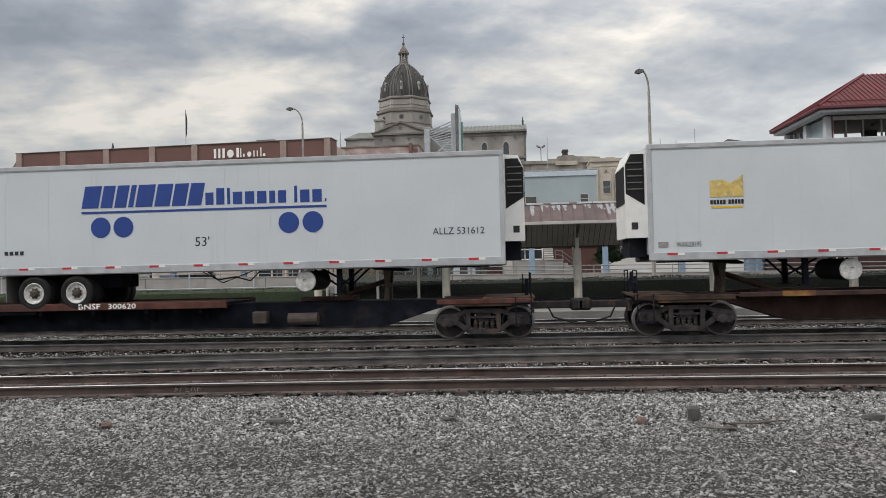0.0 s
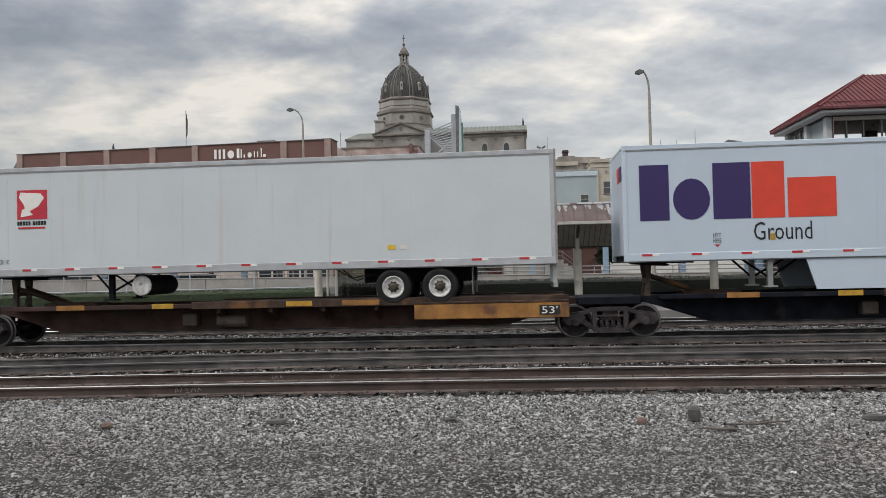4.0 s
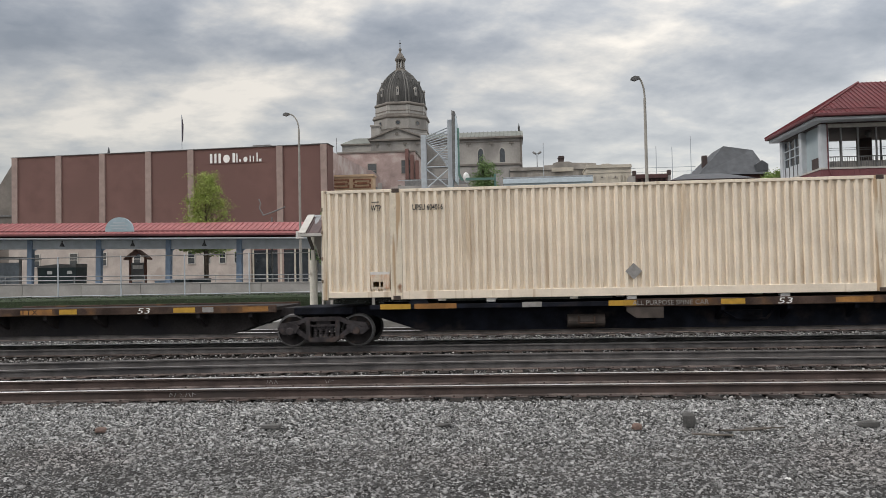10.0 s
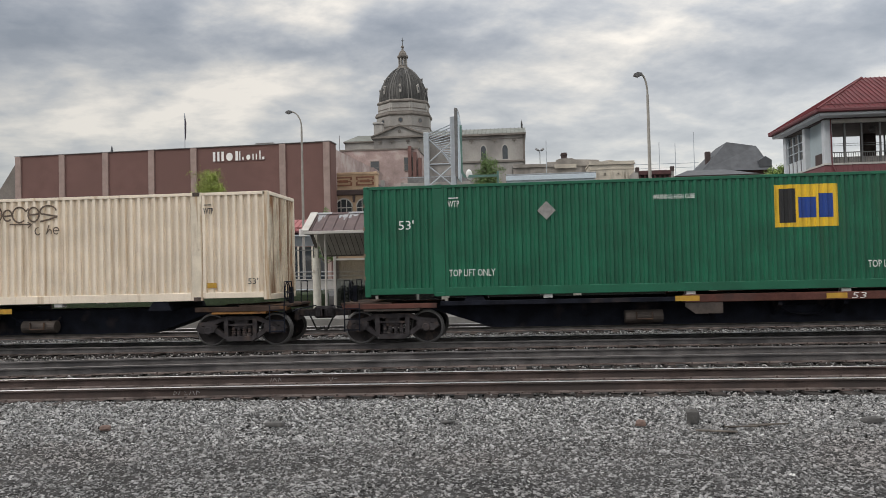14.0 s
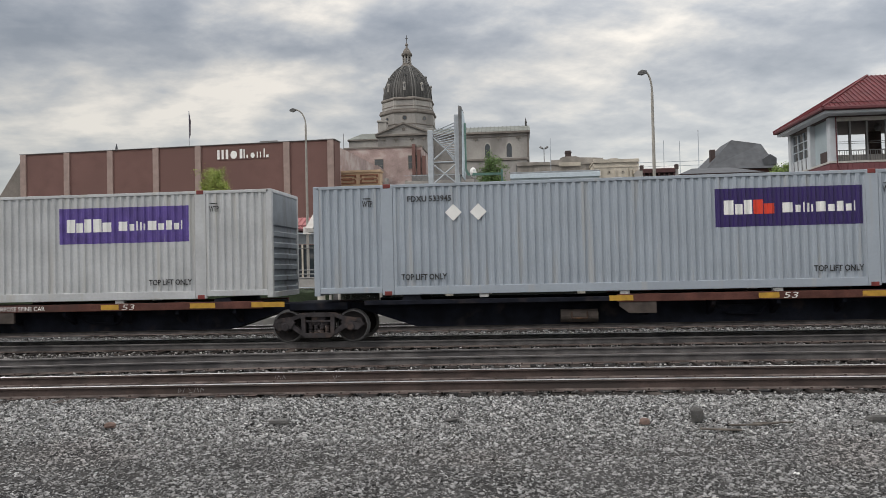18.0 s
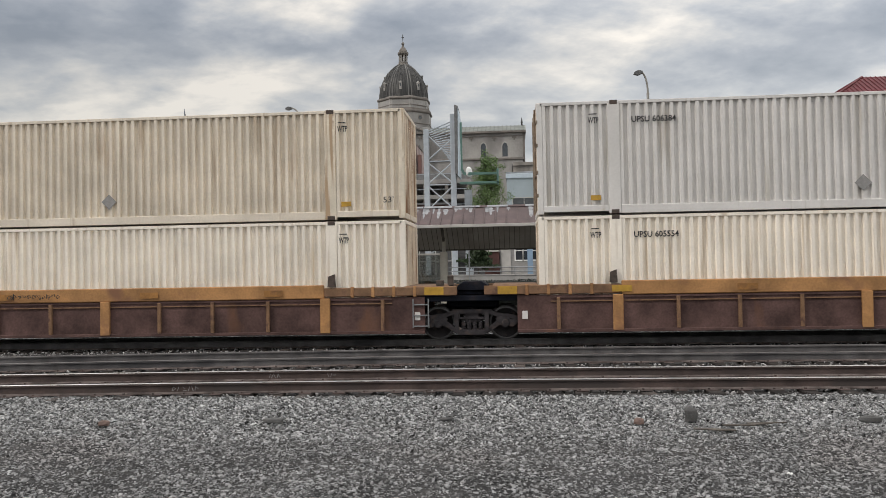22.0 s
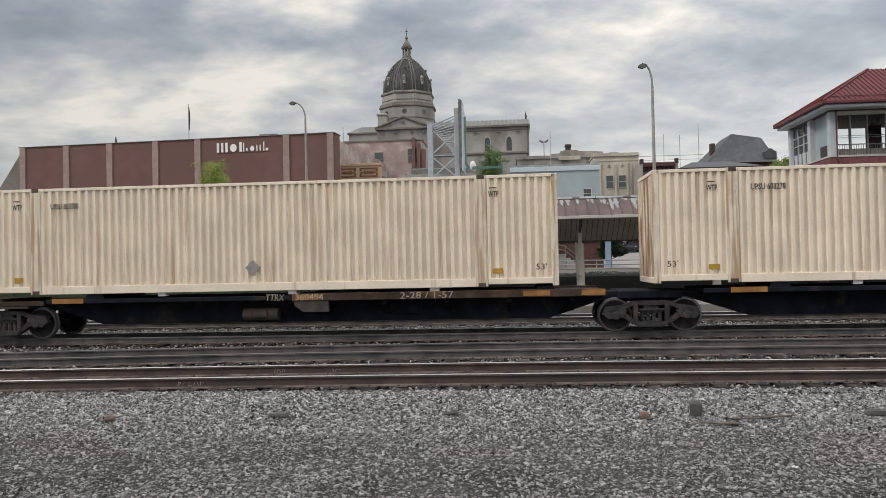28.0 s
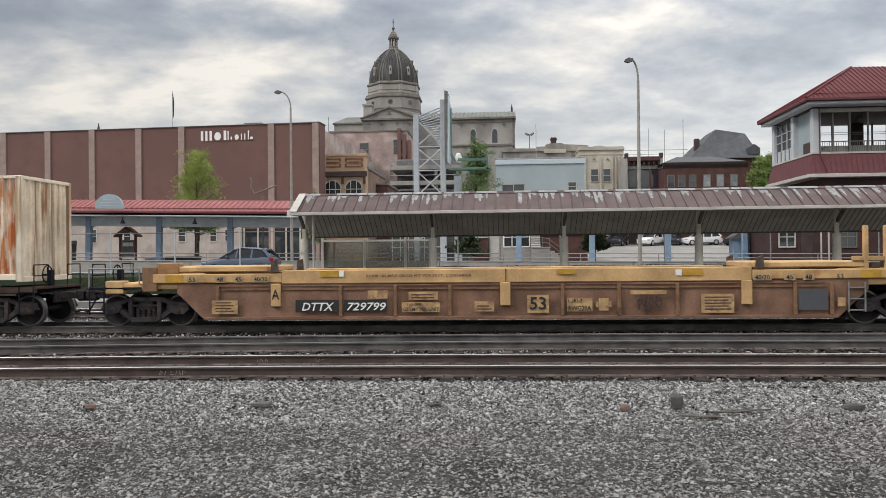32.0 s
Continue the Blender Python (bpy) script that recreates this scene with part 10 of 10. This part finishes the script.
tree("street_tree", "slender tree in fresh yellow-green spring leaf", -25.6, 66, 0.8, 9.7, 2.9, M_LEAF, 3, 17000, size=(0.035, 0.10), limbs=30)
tree("street_tree", "young green tree beside the billboard", -2.55, 78, 0.8, 12.2, 2.36, M_LEAFD, 4, 15000, size=(0.04, 0.13), upright=0.5, limbs=30)
tree("street_tree", "dense light green tree behind the brick building", 33.3, 104, 0.8, 12.9, 3.1, M_LEAFM, 5, 46000, size=(0.07, 0.17), limbs=44)
tree("street_tree", "small bushy tree before the bank", -16.6, 70, 0.8, 6.4, 1.1, M_LEAFD, 6, 2600, size=(0.05, 0.13))
tree("street_tree", "small street tree with low crown", -24.8, 63.5, 0.8, 5.3, 2.4, M_LEAFM, 8, 6500, size=(0.05, 0.12), low=0.52)
for i, (x, y, h, w) in enumerate(((6.9, 62, 3.4, 1.3), (11, 98.5, 4.6, 3.2), (14.5, 99.5, 5.0, 3.4), (18.5, 100.5, 5.4, 3.4), (22.5, 99, 5.0, 3.4), (26, 99, 5.0, 3.2), (7.5, 98.5, 4.4, 2.6), (22.0, 70, 2.6, 1.6), (30, 99, 5, 3), (-2.9, 64, 3.0, 1.3))):
    tree("shrub", "dense dark green shrub at the edge of the lot", x, y, 2.6 if y > 90 else 0.8, h, w, M_HEDGET, 20 + i, 5200, size=(0.08, 0.2))


def street_bits():
    for x, w in ((-34.3, 1.35), (-35.9, 1.5)):
        d = thing("dumpster", "dark green steel dumpster on the plaza", "dumpster", pose(x, 60.6, 0.81), "dumpsters")
        part("body", Solid().prism([(-w / 2, 0.15), (w / 2, 0.15), (w / 2 + 0.06, 2.1), (-w / 2 - 0.06, 2.1)], -0.8, 0.8), M_DUMP, d)
        part("lid", Solid().prism([(-w / 2 - 0.08, 2.1), (w / 2 + 0.08, 2.1), (w / 2 + 0.06, 2.38), (-w / 2 - 0.06, 2.24)], -0.85, 0.85), M_TRIM, d)
        plate("sticker", 0.0, 0.4, 1.6, 1.85, -0.81, M_WHITE, d)
    k = thing("notice_kiosk", "dark wooden notice board with a small gabled roof", "notice board", pose(-29.66, 62, 0.81))
    for x in (-0.62, 0.62):
        part("post", Solid().box(x - 0.09, x + 0.09, -0.09, 0.09, 0, 2.9, 0.01), M_KIOSKWOOD, k)
    part("roof", Solid().prism([(-0.95, 2.75), (0, 3.45), (0.95, 2.75), (0.95, 2.62), (0, 3.28), (-0.95, 2.62)], -0.5, 0.5), M_KIOSKWOOD, k)
    part("board", Solid().box(-0.55, 0.55, -0.05, 0.05, 1.0, 2.4), M_TRIM, k)
    plate("sheet", -0.42, 0.42, 1.9, 2.2, -0.055, M_OFFWHITE, k)
    plate("sheet", -0.45, 0.45, 0.6, 0.9, -0.055, M_GREYSTEEL, k)
    b = thing("bus_shelter", "small glazed bus shelter with a dark flat roof", "shelter", pose(-41, 62, 0.81))
    part("roof", Solid().prism([(-2.2, 3.2), (2.6, 3.0), (2.6, 2.85), (-2.2, 2.95)], -1.2, 1.2), M_TRIM, b)
    for x in (-1.8, 0.2, 2.1):
        part("post", Solid().box(x - 0.08, x + 0.08, -1.0, -0.85, 0, 2.95), M_TRIM, b)
    part("pane", Solid().box(-1.8, 2.1, -0.9, -0.88, 0.6, 2.6), M_PANEL, b)
    for x in (-25.9, -24.45):
        q = thing("utility_box", "dark steel utility box on the plaza", "utility box", pose(x, 62, 0.81), "utility boxes")
        part("body", Solid().box(-0.6, 0.6, -0.4, 0.4, 0, 0.98, 0.03), M_DUMP, q)
        part("lid", Solid().box(-0.64, 0.64, -0.44, 0.44, 0.985, 1.06, 0.02), M_TRIM, q)
    q = thing("bench", "pale blue steel bench on the plaza", "bench", pose(-27.4, 61.8, 0.81))
    part("seat", Solid().box(-0.9, 0.9, -0.25, 0.25, 0.42, 0.48), M_BLUEPOST, q)
    part("backrest", Solid().box(-0.9, 0.9, 0.2, 0.26, 0.5, 0.95), M_BLUEPOST, q)
    for x in (-0.8, 0.8):
        part("leg", Solid().box(x - 0.04, x + 0.04, -0.2, 0.2, 0, 0.42), M_BLUEPOST, q)
    # signal arm before the bank
    g = thing("traffic_signal", "dark bent signal post with a raised arm", "signal", pose(-18.13, 60, 0.81))
    part("post", Solid().rod((0, 0, 0), (0, 0, 5.6), 0.07, 8), M_TRIM, g)
    part("arm", Solid().path([(1.05, 0, 6.35), (0.0, 0, 5.95), (-0.65, 0, 5.75), (-0.75, 0, 6.0)], 0.06, 6), M_TRIM, g)
    part("banner", Solid().path([(-0.65, 0, 5.75), (-0.95, 0, 6.3), (-0.85, 0, 6.7), (-1.0, 0, 7.0)], 0.055, 6), M_TRIM, g)
    # second shelter by the lot: blue posts, kiosk, steps
    s2 = thing("lot_shelter", "row of pale blue steel posts with a thin roof beam", "shelter", kind="structure")
    for x in (1.14, 6.49, 11.97, 17.4):
        part("column", Solid().box(x - 0.2, x + 0.2, 59.8, 60.2, 0.86, 4.7, 0.03), M_BLUEPOST, s2)
    part("roof_beam", Solid().box(-1.0, 19.5, 59.3, 60.7, 4.7, 5.0, 0.03), M_GREYSTEEL, s2)
    k = thing("ticket_kiosk", "small blue-grey kiosk with a dark gabled roof", "kiosk", pose(17.5, 61, 0.81))
    part("body", Solid().box(-0.75, 0.75, -0.6, 0.6, 0, 2.1, 0.02), M_BLUEPOST, k)
    part("roof", Solid().prism([(-0.95, 2.05), (0, 2.6), (0.95, 2.05), (0.95, 1.95), (-0.95, 1.95)], -0.8, 0.8), M_TRIM, k)
    a = thing("annex_building", "low white and brick annex with steps and dark windows", "building")
    part("wall", Solid().box(-1.2, 2.95, 66, 72, 0.8, 4.8), M_PLAC, a)
    part("base_panel", Solid().box(-0.2, 2.2, 65.94, 66, 0.85, 2.36), M_WALLC, a)
    part("brick_wing", Solid().box(2.98, 6.75, 65.8, 72, 0.8, 3.28), M_BRICK, a)
    part("wing_coping", Solid().box(2.96, 6.85, 65.7, 72, 3.284, 3.42, 0.02), M_FASCIA, a)
    part("side_wall", Solid().box(-2.4, -1.24, 65.8, 70, 0.8, 3.1), M_BRICK, a)
    part("side_coping", Solid().box(-2.45, -1.22, 65.7, 70, 3.104, 3.22, 0.02), M_FASCIA, a)
    part("door", Solid().box(-1.08, -0.32, 65.93, 65.99, 0.9, 3.7), M_FASCIA, a, "pale grey door")
    for x, w in ((0.36, 0.56), (1.0, 0.5), (1.76, 0.62)):
        window_on(a, x, 2.42, w, 1.5, 66, frame_m=M_WHITE)
    part("landing", Solid().box(2.2, 3.6, 63.0, 64.2, 0.82, 2.24, 0.02), M_WALLC, a)
    part("landing_coping", Solid().box(2.15, 3.65, 62.95, 64.2, 2.244, 2.33, 0.01), M_LIME, a)
    for i in range(6):
        part("step", Solid().box(2.22, 2.93, 64.22 + i * 0.28, 65.92, 2.20 + i * 0.18, 2.38 + i * 0.18, 0.015), M_LIME, a)
        part("step_nosing", Solid().box(2.2, 2.94, 64.19 + i * 0.28, 64.22 + i * 0.28, 2.34 + i * 0.18, 2.38 + i * 0.18), M_WHITE, a)
    for i in range(5):
        part("step", Solid().box(3.62, 3.95 + i * 0.26, 63.05, 64.15, 2.02 - i * 0.18 - 0.17, 2.02 - i * 0.18, 0.01), M_LIME, a)
    for dz in (0.0, -0.35):
        part("step_rail", Solid().path([(2.98, 63.0, 3.05 + dz), (3.5, 63.0, 2.95 + dz), (4.9, 63.0, 1.85 + dz)], 0.032, 6), M_TRIM, a)
    for x, z in ((3.0, 2.3), (3.55, 2.3), (4.85, 0.85)):
        part("rail_post", Solid().rod((x, 63.0, z), (x, 63.0, z + 0.72 if z > 1 else 1.9), 0.028, 6), M_TRIM, a)


street_bits()


# ---- what moves ----
def motions():
    times = [i * 1.0 for i in range(33)]
    for ob, u in MOVERS:
        walk(ob, [(t, pose(u - run(t), YC, 0)) for t in times])
    for w, k, u in WHEELS:
        rows = []
        for i in range(0, 32 * FPS + 1):
            t = i / FPS
            if abs(u - run(t)) < 13.5:
                rows.append((t, pose(k, 0, RW, 0, -math.degrees(run(t) / RW) % 360, 0)))
        if not rows:
            continue
        if rows[0][0] > 0:
            rows.insert(0, (0.0, rows[0][1]))
        if rows[-1][0] < 32.0:
            rows.append((32.0, rows[-1][1]))
        walk(w, rows)
    walk(STREET_CAR, [(t, pose(-15.73 + 21.4 * (32 - t), 47.6, 0.74)) for t in times])


motions()
